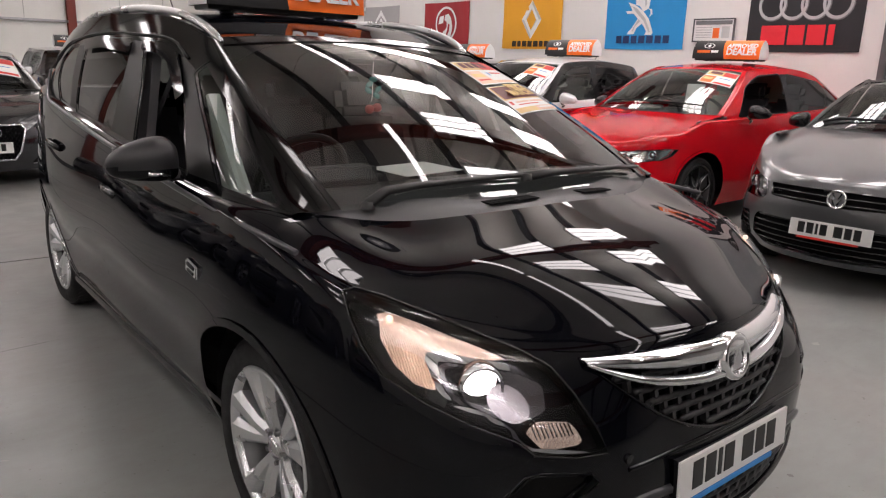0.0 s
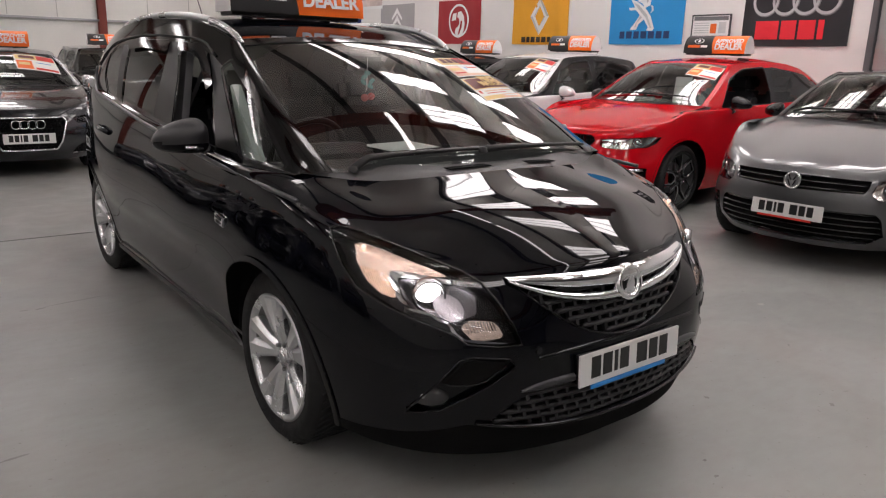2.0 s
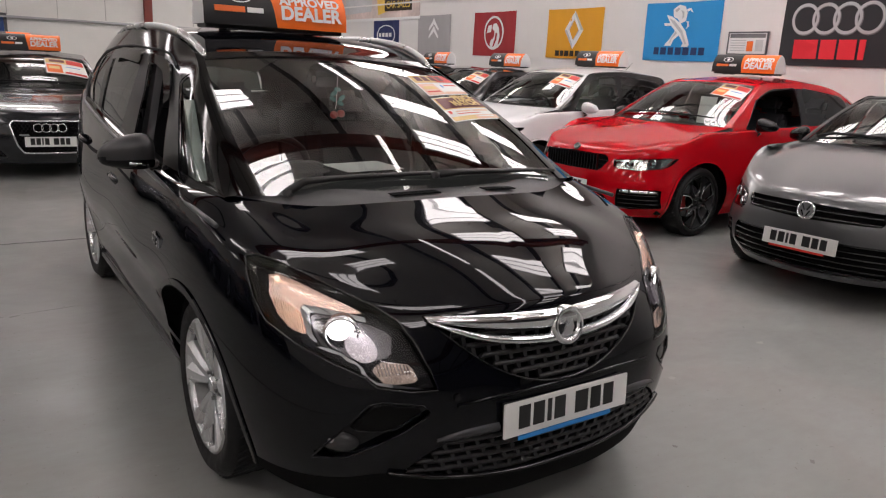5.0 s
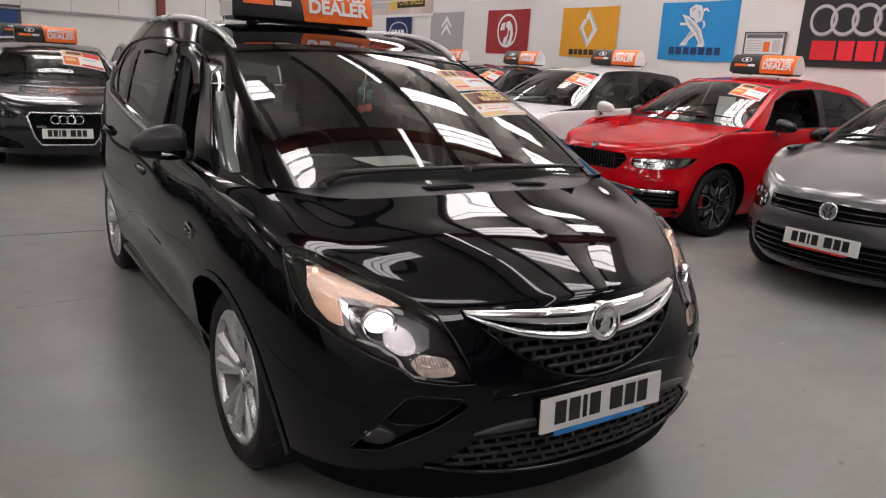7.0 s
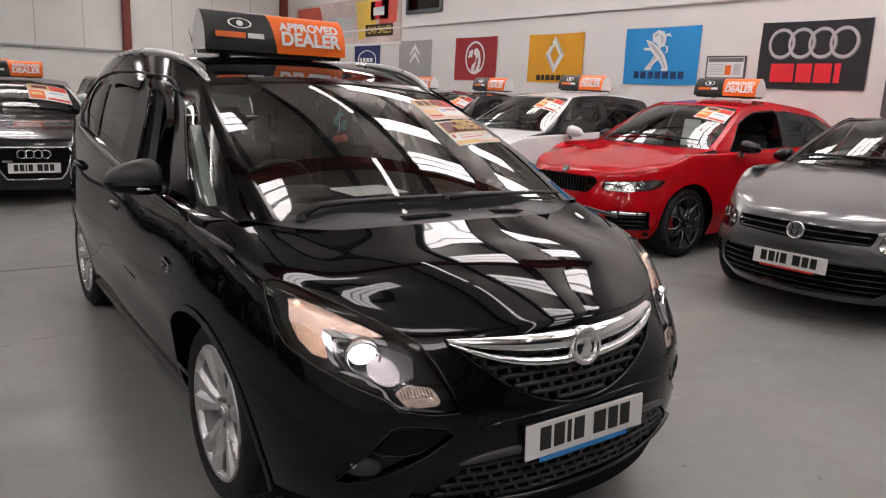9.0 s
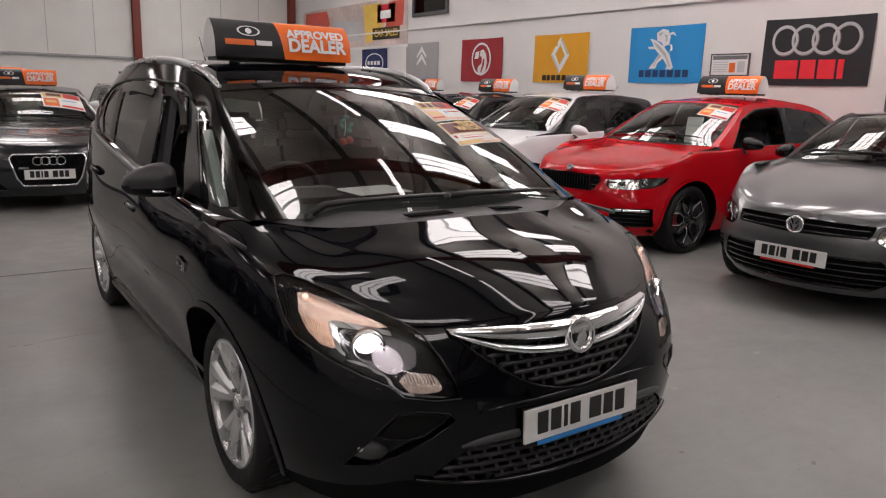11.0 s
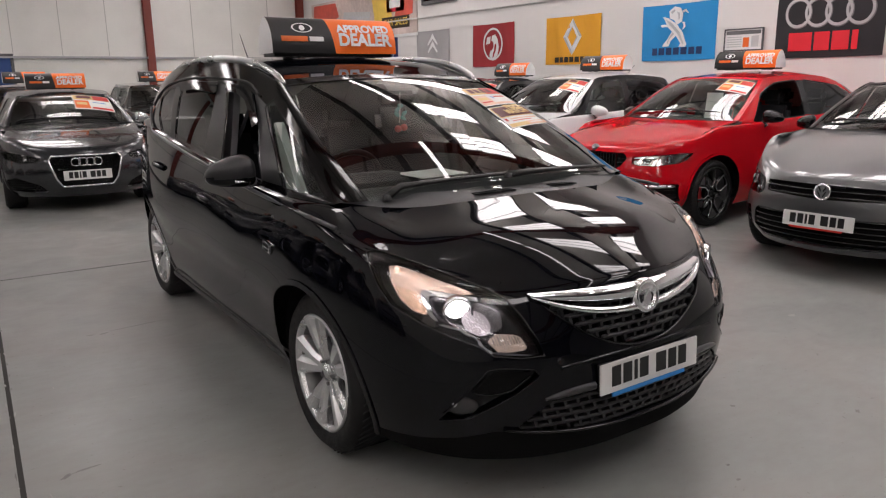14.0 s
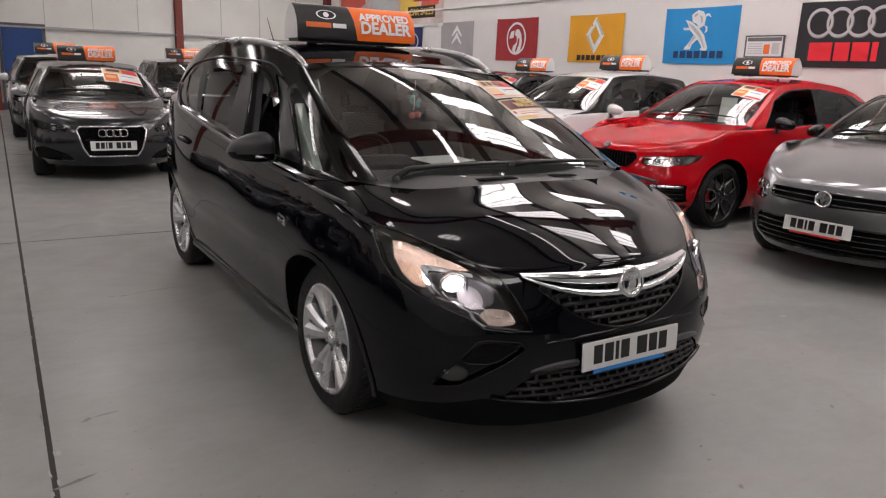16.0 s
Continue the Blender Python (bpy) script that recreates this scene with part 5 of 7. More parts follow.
# height of the bonnet, fitted to its reflections in view: even powers across, rising powers along
BONNET_CROWN = {0: [0.9705, 0.147, -0.0436, 0.0772, 0.0393], 2: [-0.011, -0.0669, -0.1859, -0.003, -0.0338], 4: [-0.0394, 0.0892, 0.1618, -0.0225], 6: [0.0119, -0.0269, -0.0225]}


def hero_bonnet(B, nv):
    """Lays the bonnet on one crown that falls away towards the wings, fitted to the reflections in view."""
    B = B.copy()
    x, y, z = np.abs(B[..., 0]), B[..., 1], B[..., 2]
    row = np.broadcast_to(np.arange(B.shape[0])[:, None] / nv, x.shape)
    u, v = x / 0.5, (y - 0.5) / 0.5
    even = sum(u ** i * sum(c * v ** j for j, c in enumerate(cs)) for i, cs in BONNET_CROWN.items())
    edge = np.interp(y, (.20, .26, .428, .527, .628, .741, .878), (.43, .50, .595, .648, .681, .712, .748))
    w = np.clip((row - 6.0) / 0.8, 0, 1) * np.clip((edge + np.interp(y, (.35, .6), (.05, .17)) - x) / np.interp(y, (.35, .6), (.16, .28)), 0, 1) * np.clip((np.interp(x, (0, .2, .4, .57, .68, .78), (.69, .70, .745, .81, .87, .95)) + 0.12 - y) / 0.22, 0, 1)
    w = w * w * (3 - 2 * w)
    dz = (even - z) * w
    for _ in range(18):
        soft = dz.copy()
        soft[1:-1] = 0.5 * dz[1:-1] + 0.25 * (dz[2:] + dz[:-2])
        soft[:, 1:-1] = 0.5 * soft[:, 1:-1] + 0.25 * (soft[:, 2:] + soft[:, :-2])
        dz = np.where(row > 6.0, soft, 0.0)
    # flatter shoulder beside the wing, bent to reflect the blue flag; no step at the front lip
    px, py = x - 0.53, y - 0.57
    dz = dz + np.exp(-(px / 0.19) ** 2 - (py / 0.24) ** 2) * (0.025 * px - 0.055 * py)
    lip = np.clip((row - 6.0) / 0.7, 0, 1)
    B[..., 2] = z + dz * lip * lip * (3 - 2 * lip)
    return B


# --- spec ---
def on_skin(skin, x, z):
    """The y of a front surface at (x, z)."""
    d = (skin.data[:, 0] - x) ** 2 + (skin.data[:, 2] - z) ** 2
    k = np.argsort(d)[:6]
    w = 1 / (d[k] + 1e-7)
    return float((skin.data[k, 1] * w).sum() / w.sum())


def used(skin):
    i = sorted({k for f in skin.faces for k in f})
    return Skin(skin.data[i], [])


def bars_fill(parent, skin, key, c, side=0):
    """Slats and cross pieces over a grille opening."""
    u = used(skin)
    loop = c[key]
    inside = polygon(loop, 0, 1)
    test = lambda x, z: inside(np.array([[x, z]]))[0] < -0.004
    step, slant, cell, rad = c["mesh"]
    z0, z1 = u.data[:, 2].min(), u.data[:, 2].max()
    xs = np.arange(0, u.data[:, 0].max(), 0.02)
    rows = list(np.arange(z0 + step * 0.5, min(z1, c.get("mesh_top", 9)), step))
    depth = c.get("slat_depth", 0.012)
    for z in rows:
        run = [x for x in xs if test(x, z)]
        if len(run) < 2:
            continue
        run = [x * side for x in run] if side else [-x for x in run[::-1] if x > 0] + run
        pts = [(x, on_skin(u, abs(x), z) + depth, z) for x in run]
        part("slat", tube(pts, rad, 6, 0.8), c.get("slat_mat", GLOSS_PLASTIC), parent, "", True)
    if cell:
        for i, z in enumerate(rows[:-1]):
            for k in range(-14, 15):
                x = (k + (0.5 if i % 2 else 0)) * cell
                zm = z + step / 2
                if test(abs(x), zm) and x * side >= 0:
                    y = on_skin(u, abs(x), zm) + depth + 0.003
                    sl = slant * (1 if x >= 0 else -1)
                    bm = bmesh.new()
                    box_bm(bm, (0.013, 0.018, step * 1.12), (x, y, zm), (0, math.degrees(math.atan2(sl, step)), 0))
                    part("cross_slat", bm, c.get("slat_mat", GLOSS_PLASTIC), parent)


def glow_bowl(name, colour, glow, low, high, ribs):
    """A ribbed mirror bowl; its glow is painted as emission, varied by waves and noise."""
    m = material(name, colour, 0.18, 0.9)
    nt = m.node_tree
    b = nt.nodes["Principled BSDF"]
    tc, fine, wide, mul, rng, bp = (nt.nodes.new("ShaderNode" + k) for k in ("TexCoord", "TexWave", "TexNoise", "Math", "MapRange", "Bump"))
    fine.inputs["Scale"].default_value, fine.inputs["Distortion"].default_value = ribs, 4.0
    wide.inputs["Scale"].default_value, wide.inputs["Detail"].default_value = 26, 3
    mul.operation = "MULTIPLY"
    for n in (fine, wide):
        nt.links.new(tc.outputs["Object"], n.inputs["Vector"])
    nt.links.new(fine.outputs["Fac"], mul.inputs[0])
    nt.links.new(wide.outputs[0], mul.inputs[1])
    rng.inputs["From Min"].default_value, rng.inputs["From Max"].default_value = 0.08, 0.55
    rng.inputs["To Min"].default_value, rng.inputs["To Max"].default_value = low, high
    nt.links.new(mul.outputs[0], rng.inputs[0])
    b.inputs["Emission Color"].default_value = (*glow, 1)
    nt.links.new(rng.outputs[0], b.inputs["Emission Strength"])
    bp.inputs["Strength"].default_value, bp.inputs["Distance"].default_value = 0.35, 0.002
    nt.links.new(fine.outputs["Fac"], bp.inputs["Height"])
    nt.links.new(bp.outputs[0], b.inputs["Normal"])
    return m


# these reflectors are no lamps: the bulbs' light on them is painted as emission
WARM_BOWL = glow_bowl("lit reflector", (0.82, 0.66, 0.56), (1.0, 0.62, 0.46), 0.16, 0.50, 90)
AMBER_BOWL = glow_bowl("amber reflector", (0.80, 0.60, 0.46), (1.0, 0.46, 0.26), 0.06, 0.36, 70)
SMOKE_CHROME = material("smoked chrome", (0.24, 0.23, 0.245), 0.2, 1.0, vary=0.3, scale=70)
STRIP = glow_bowl("lit side lamp strip", (0.72, 0.64, 0.60), (1.0, 0.70, 0.52), 0.02, 0.42, 120)
# glow beside the projector, put into a faintly emissive disc
HALO = material("lit projector rim", (0.55, 0.52, 0.55), 0.25, 0.9, emit=(1.0, 0.86, 0.88), power=0.13, vary=0.3, scale=90)


def hero_lamp(l, skin, sx, c):
    """The carrier's lamp: side reflectors with painted glow, a bright projector and a ribbed strip below."""
    s = skin if sx > 0 else skin.flipped()
    def piece(nm, loop, inward, mat, label=""):
        p, _ = s.cut(polygon(loop, 0, 2))
        p = p.moved(inward)
        return skin_part(nm, p if sx > 0 else p.flipped(), mat, l, label)
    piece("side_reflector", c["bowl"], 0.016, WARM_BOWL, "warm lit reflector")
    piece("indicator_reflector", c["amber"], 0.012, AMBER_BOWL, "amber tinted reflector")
    piece("reflector_edge", c["bowl_edge"], 0.018, CHROME)
    piece("projector_surround", c["surround"], 0.026, SMOKE_CHROME)
    piece("projector_well", c["well"], 0.022, GLOSS_PLASTIC)
    piece("low_beam_halo", c["halo"], 0.018, HALO)
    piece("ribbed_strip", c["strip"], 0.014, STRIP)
    piece("chrome_edge", c["lower_edge"], 0.010, CHROME)
    bm = bmesh.new()
    bmesh.ops.create_icosphere(bm, subdivisions=2, radius=0.009, matrix=pose(sx * .784, on_skin(used(s), .784, .858) + 0.018, .858))
    part("parking_bulb", bm, BULB_WARM, l, "lit parking bulb", True)
    x, y, z = c["projector_at"]
    lamp_insides((x * sx, on_skin(used(s), x, z) + 0.030, z), l, True, 1.1, 27 * sx)
    u = used(s)
    ring = [(p[0] * sx, on_skin(u, *p) - 0.001, p[1]) for p in c["lamp"]]
    part("lens_edge", tube(ring + ring[:1], 0.003, 6), GLOSS_PLASTIC, l, "", True)
    for k in range(10):
        x = 0.522 + 0.0085 * k
        z0, z1 = 0.634 - 0.0006 * k, 0.660 + 0.0004 * k
        part("rib", tube([(sx * x, on_skin(u, x, z0) + 0.010, z0), (sx * (x + 0.006), on_skin(u, x, z1) + 0.010, z1)], 0.0018, 5), CHROME, l)


hero = dict(
    paint=BLACK_PAINT, half=0.935, length=4.66, front_axle=0.965, rear_axle=3.725, tyre=0.335, tyre_w=0.235, rim=0.243, spokes=5, pair=0.235, sill=0.2,
    columns=hero_columns, plain_scuttle=False, shape=hero_bonnet, shoulder_row=5, detail=(14, 8), arch=0.378, flare=0.006, front_limit=0.8, wheel_in=0.172, wheel_turn=14,
    lamp=[(.84, .905), (.852, .864), (.85, .80), (.834, .745), (.778, .696), (.711, .657), (.64, .626), (.612, .598), (.528, .588), (.455, .590), (.468, .642), (.494, .715), (.52, .768), (.563, .80), (.637, .836), (.695, .865), (.764, .896), (.806, .908)],
    bowl=[(.806, .876), (.774, .881), (.724, .860), (.672, .830), (.63, .809), (.598, .788), (.646, .791), (.697, .801), (.750, .806), (.759, .788), (.757, .752), (.754, .722), (.790, .734), (.812, .768), (.822, .823)],
    bowl_edge=[(.762, .800), (.748, .807), (.70, .802), (.646, .792), (.592, .780), (.602, .769), (.66, .780), (.71, .785), (.736, .786), (.741, .77), (.743, .73), (.731, .704), (.75, .712), (.758, .74)],
    amber=[(.818, .812), (.810, .768), (.790, .736), (.756, .724), (.759, .752), (.761, .790), (.79, .806)],
    surround=[(.742, .775), (.72, .786), (.66, .781), (.60, .768), (.545, .742), (.56, .69), (.606, .672), (.66, .672), (.728, .699), (.742, .73)],
    well=[(.732, .770), (.70, .778), (.66, .776), (.634, .765), (.628, .735), (.65, .705), (.69, .700), (.725, .715), (.734, .74)],
    halo=[(.634 + .040 * math.cos(k * math.pi / 9), .704 + .040 * math.sin(k * math.pi / 9)) for k in range(18)],
    strip=[(.622, .648), (.590, .670), (.520, .664), (.506, .627), (.512, .614), (.592, .604), (.610, .628)],
    lower_edge=[(.742, .698), (.688, .676), (.652, .650), (.640, .620), (.628, .602), (.50, .594), (.478, .596), (.48, .604), (.62, .612), (.632, .63), (.644, .658), (.682, .685), (.738, .706)],
    projector_at=(.663, .312, .729), lit=True, housing=material("lamp chamber", (0.045, 0.043, 0.046), 0.22, 0.7, vary=0.3, scale=60), lamp_fill=hero_lamp, lamp_depth=0.045,
    grille=[(-.06, .772), (.22, .772), (.45, .775), (.38, .716), (.307, .648), (.185, .587), (.06, .562), (-.06, .558)],
    lower=[(-.06, .283), (.30, .293), (.55, .322), (.487, .388), (.43, .424), (.24, .43), (-.06, .43)],
    fog=[(.758, .366), (.722, .425), (.686, .477), (.634, .548), (.603, .557), (.497, .548), (.476, .525), (.486, .510), (.545, .466), (.611, .424), (.675, .373), (.714, .364)],
    fog_duct=[(.672, .474), (.622, .538), (.600, .546), (.505, .540), (.500, .522), (.56, .474), (.60, .462), (.655, .462)], fog_at=(.694, .238, .416),
    mesh_fill=bars_fill, mesh=(0.030, 0.010, 0.050, 0.0105), slat_depth=0.012, mesh_top=0.752, grille_depth=0.034, skirt=(0.272, 0.05), slat_mat=material("grille black", (0.017, 0.017, 0.018), 0.34, spec=0.42),
    bonnet_edge=[(.50, .26), (.595, .428), (.648, .527), (.681, .628), (.712, .741), (.748, .878), (.75, 1.2)], bonnet_lip=1.2,
    bumper_line=[(0, .548), (.09, .548), (.14, .585), (.30, .66), (.45, .70), (.57, .705), (.62, .60), (.9, .3)],
    doors=[[(1.245, .315), (1.30, .6), (1.20, .80), (1.06, 1.2), (2.33, 1.4), (2.40, .8), (2.45, .55), (2.49, .32)], [(2.505, .32), (2.46, .55), (2.41, .8), (2.36, 1.4), (3.55, 1.4), (3.48, .98), (3.34, .78), (3.24, .45), (3.16, .32)]],
    handles=[(2.2, .905, .925), (3.12, .995, .925)],
    belt_front=.995, belt_rear=1.2,
    belt_curve=[(.80, .93, 1.02), (.865, 1.2, 1.015), (.872, 1.55, 1.035), (.868, 1.9, 1.062), (.864, 2.3, 1.092), (.856, 2.8, 1.135), (.84, 3.3, 1.18), (.80, 3.8, 1.21), (.69, 4.25, 1.23), (.60, 4.45, 1.225)],
    top_curve=[(.745, .90, 1.032), (.735, 1.2, 1.182), (.69, 1.55, 1.345), (.622, 1.9, 1.497), (.632, 2.3, 1.580), (.648, 2.8, 1.606), (.645, 3.3, 1.602), (.62, 3.8, 1.566), (.59, 4.2, 1.485), (.55, 4.42, 1.40)],
    header_y=1.9, header_bow=-.02, roof_mid=[1.525, 1.605, 1.642, 1.642, 1.61, 1.535, 1.44], glass_base=(.79, 1.045), screen_bow=.045, pillar_w=.035, pillar_foot=.072,
    windows=[([(1.00, 1.045), (1.28, 1.058), (1.51, 1.20), (1.83, 1.375), (1.79, 1.402), (1.44, 1.266), (1.20, 1.148)], SIDE_GLASS), ([(1.53, 1.06), (2.09, 1.105), (2.22, 1.32), (2.38, 1.478), (2.19, 1.468), (2.05, 1.438), (1.76, 1.24)], SIDE_GLASS),
             ([(2.40, 1.128), (2.98, 1.17), (3.17, 1.465), (2.85, 1.485), (2.53, 1.485), (2.45, 1.32)], DARK_GLASS), ([(3.12, 1.18), (3.34, 1.195), (3.53, 1.29), (3.62, 1.39), (3.52, 1.45), (3.34, 1.462)], DARK_GLASS)],
    posts=[[(1.295, 1.06), (1.515, 1.063), (1.745, 1.243), (2.035, 1.44), (1.85, 1.385), (1.525, 1.21)], [(2.09, 1.10), (2.40, 1.123), (2.45, 1.32), (2.535, 1.488), (2.38, 1.48), (2.22, 1.32)], [(2.98, 1.168), (3.12, 1.178), (3.34, 1.464), (3.17, 1.468)]], pillar=material("window frame black", (0.0018, 0.0018, 0.0022), 0.07, spec=0.35), post=material("satin post black", (0.003, 0.003, 0.003), 0.3, spec=0.2), rear_wheel_in=0.217, rear_inset=0.075,
    open={(1, -1)}, mirror=(1.59, 1.10, .985), mirror_size=0.90, mirror_lower=BLACK_PAINT, side_bow=.016, side_detail=(18, 34), mirror_paint=material("satin mirror cover", (0.022, 0.022, 0.024), 0.34, bump=0.05, scale=600),
)
carrier = build_car("people_carrier", hero, Matrix.Identity(4), "glossy black seven-seat people carrier with lit headlamps on a concrete floor")

# ---- fittings of the black people carrier ----
hero_skin = shell(hero_columns, 14, 8, hero_bonnet)
front_of = Skin(hero_skin.data[(hero_skin.data[:, 1] < 0.8) & (hero_skin.data[:, 7] <= 41)], [])


def front_y(x, z):
    return on_skin(front_of, abs(x), z)


def ribbon(points, half, thick):
    """A bmesh band through (x, z, half height) on the nose."""
    bm = bmesh.new()
    rows = []
    for k, (x, z) in enumerate(points):
        h = half[k] if isinstance(half, list) else half
        y = front_y(x, z)
        rows.append([bm.verts.new((x, y - thick * 0.2, z - h)), bm.verts.new((x, y - thick, z - h * 0.5)), bm.verts.new((x, y - thick, z + h * 0.5)), bm.verts.new((x, y - thick * 0.2, z + h)), bm.verts.new((x, y + 0.02, z + h)), bm.verts.new((x, y + 0.02, z - h))])
    for A, B in zip(rows, rows[1:]):
        for k in range(6):
            bm.faces.new((A[k], A[(k + 1) % 6], B[(k + 1) % 6], B[k]))
    bmesh.ops.recalc_face_normals(bm, faces=bm.faces)
    return bm


xs = np.linspace(-0.448, 0.448, 33)
up_z = lambda x: 0.750 + 0.024 * (abs(x) / 0.45) ** 2
lo_z = lambda x: 0.694 + 0.078 * (abs(x) / 0.45) ** 2.6
part("chrome_bar", ribbon([(x, up_z(x)) for x in xs], [0.030 - 0.024 * (abs(x) / 0.45) ** 2.4 for x in xs], 0.026), CHROME, carrier, "chrome upper grille bar", True)
part("chrome_bar", ribbon([(x, lo_z(x)) for x in xs], [0.014 - 0.008 * (abs(x) / 0.45) ** 3 for x in xs], 0.022), CHROME, carrier, "chrome lower grille bar", True)
edge = [(x, 0.558 + 0.19 * (abs(x) / 0.42) ** 2.1) for x in np.linspace(-0.42, 0.42, 31)]
part("grille_rim", ribbon(edge, 0.004, 0.007), GLOSS_PLASTIC, carrier, "thin gloss black grille rim", True)
# round emblem
em = part("emblem", lathe([(0.0001, 0.0), (0.040, -0.002), (0.042, -0.010), (0.050, -0.016), (0.060, -0.013), (0.065, 0.004), (0.062, 0.03)], 48), CHROME, carrier, "round chrome emblem with a raised shape", True)
em.matrix_basis = pose(0, 0.062, 0.727, -12, 0, 0) @ pose(0, 0, 0, 0, 0, 90)
bm = bmesh.new()
ribbon_bm(bm, [(-.03, -.034), (.012, -.038), (.03, -.01), (.022, .02), (-.004, .03), (-.012, .004), (-.026, -.006)], lift=0.0)
ribbon_bm(bm, [(-.036, .012), (-.014, .016), (-.006, .036), (-.026, .03)], lift=0.0)
r = bmesh.ops.extrude_face_region(bm, geom=list(bm.faces))
bmesh.ops.translate(bm, verts=[v for v in r["geom"] if isinstance(v, bmesh.types.BMVert)], vec=(0, 0, 0.011))
bmesh.ops.recalc_face_normals(bm, faces=bm.faces)
bm.transform(pose(0, 0.0, 0.0, 0, 0, -90) @ pose(0, 0, 0, 90, 0, 0) @ Matrix.Diagonal((0.78, 0.82, 1, 1)))
part("emblem_shape", bm, SILVER, em)
part("emblem_disc", lathe([(0.0001, -0.0045), (0.040, -0.0045), (0.041, -0.002)], 40), BLACK_PLASTIC, em)

plate(pose(0, 0.016, 0.473, -3, 0, 0), carrier, INK_BLUE)
box_part("plate_backing", (0.5, 0.03, 0.10), (0, 0.042, 0.473), BLACK_PLASTIC, carrier)
TRIM_GREY = material("satin grey trim", (0.06, 0.06, 0.065), 0.28, 0.3)
for sx in (1, -1):
    part("bumper_trim", ribbon([(sx * x, 0.452 - 0.014 * ((x - 0.27) / 0.18) ** 2) for x in np.linspace(0.262, 0.458, 11)], [0.014, .014, .014, .014, .014, .014, .013, .012, .010, .007, .003], 0.010), TRIM_GREY, carrier, "satin grey bumper trim", True)
part("bumper_crease", ribbon([(x, 0.548 - 0.012 * (abs(x) / 0.45) ** 2) for x in np.linspace(-0.40, 0.40, 25)], 0.007, 0.006), BLACK_PAINT, carrier, "", True)
part("bumper_lip", ribbon([(x, 0.279 + 0.052 * (abs(x) / 0.58) ** 2.2) for x in np.linspace(-0.58, 0.58, 33)], 0.006, 0.014), GLOSS_PLASTIC, carrier, "", True)
part("parking_sensor", lathe([(0.0001, -0.004), (0.012, -0.003), (0.013, 0.01)], 16), GLOSS_PLASTIC, carrier).matrix_basis = pose(-.40, front_y(.40, .565) - 0.002, .565, 0, 0, 90)
# chin spoiler, sills
bm = bmesh.new()
low = [p[0] for p in hero_columns[:6]]
path = hermite(low, 8, True)
path = np.concatenate([path[::-1] * [-1, 1, 1], path[1:]])
path = path[(path[:, 1] < 0.62)]
R0 = [[bm.verts.new((x * 0.995, y + 0.01, z + 0.02)), bm.verts.new((x * 0.985, y + 0.02, z - 0.008)), bm.verts.new((x * 0.97, y + 0.05, z - 0.024)), bm.verts.new((x * 0.94, y + 0.11, z - 0.03))] for x, y, z in path]
for A, B in zip(R0, R0[1:]):
    for k in range(3):
        bm.faces.new((A[k], A[k + 1], B[k + 1], B[k]))
part("chin_spoiler", bm, LINER, carrier, "matt black chin spoiler", True)
for sx in (1, -1):
    bm = bmesh.new()
    rows = []
    for y in np.linspace(1.33, 3.36, 12):
        rows.append([bm.verts.new((sx * x, y, z)) for x, z in ((0.826, 0.268), (0.842, 0.25), (0.838, 0.225), (0.815, 0.20), (0.77, 0.195))])
    for A, B in zip(rows, rows[1:]):
        for k in range(4):
            bm.faces.new((A[k], A[k + 1], B[k + 1], B[k]))
    part("sill_trim", bm, GLOSS_PLASTIC, carrier, "", True)
    # satin moulding at the foot of the windows
    bl = [(sx * (x + 0.018), y, z - 0.004) for x, y, z in hermite([(.865, .75, .975), (.878, 1.2, 1.0), (.884, 1.6, 1.028), (.880, 1.9, 1.052), (.877, 2.3, 1.082), (.87, 2.8, 1.126), (.852, 3.3, 1.17), (.83, 3.55, 1.195), (.775, 3.78, 1.27), (.745, 3.86, 1.33)], 5)]
    part("belt_moulding", tube(bl, 0.009, 8), TRIM_GREY, carrier, "satin belt moulding", True)
    # roof rails
    rp = hermite([(.588, 1.86, 1.482), (.594, 1.98, 1.536), (.604, 2.2, 1.588), (.616, 2.6, 1.622), (.622, 3.1, 1.626), (.614, 3.5, 1.604), (.594, 3.85, 1.552), (.58, 3.98, 1.515)], 6)
    part("roof_rail", tube([(sx * p[0], p[1], p[2]) for p in rp], [0.010, 0.013, 0.015] + [0.017] * (len(rp) - 6) + [0.015, 0.013, 0.010], 12), SILVER, carrier, "polished silver roof rail", True)
    # side repeater badge
    badge = box_part("wing_badge", (0.016, 0.086, 0.042), (sx * 0.954, 1.262, 0.818), CHROME, carrier, (8, 0, 0), 0.004, "small chrome wing badge")
    box_part("badge_inset", (0.004, 0.052, 0.012), (sx * 0.963, 1.262, 0.826), BLACK_PLASTIC, badge, (8, 0, 0), 0.001)
    box_part("badge_inset", (0.004, 0.044, 0.009), (sx * 0.963, 1.264, 0.809), BLACK_PLASTIC, badge, (8, 0, 0), 0.001)
    part("mirror_repeater", tube([(sx * 0.92, 1.512, 1.062), (sx * 0.955, 1.502, 1.066), (sx * 0.99, 1.503, 1.070)], 0.006, 8), CHROME, carrier, "clear side repeater strip", True)
# smoked wind deflectors over the front side windows
SMOKED = material("smoked acrylic", (0.006, 0.006, 0.007), 0.06)
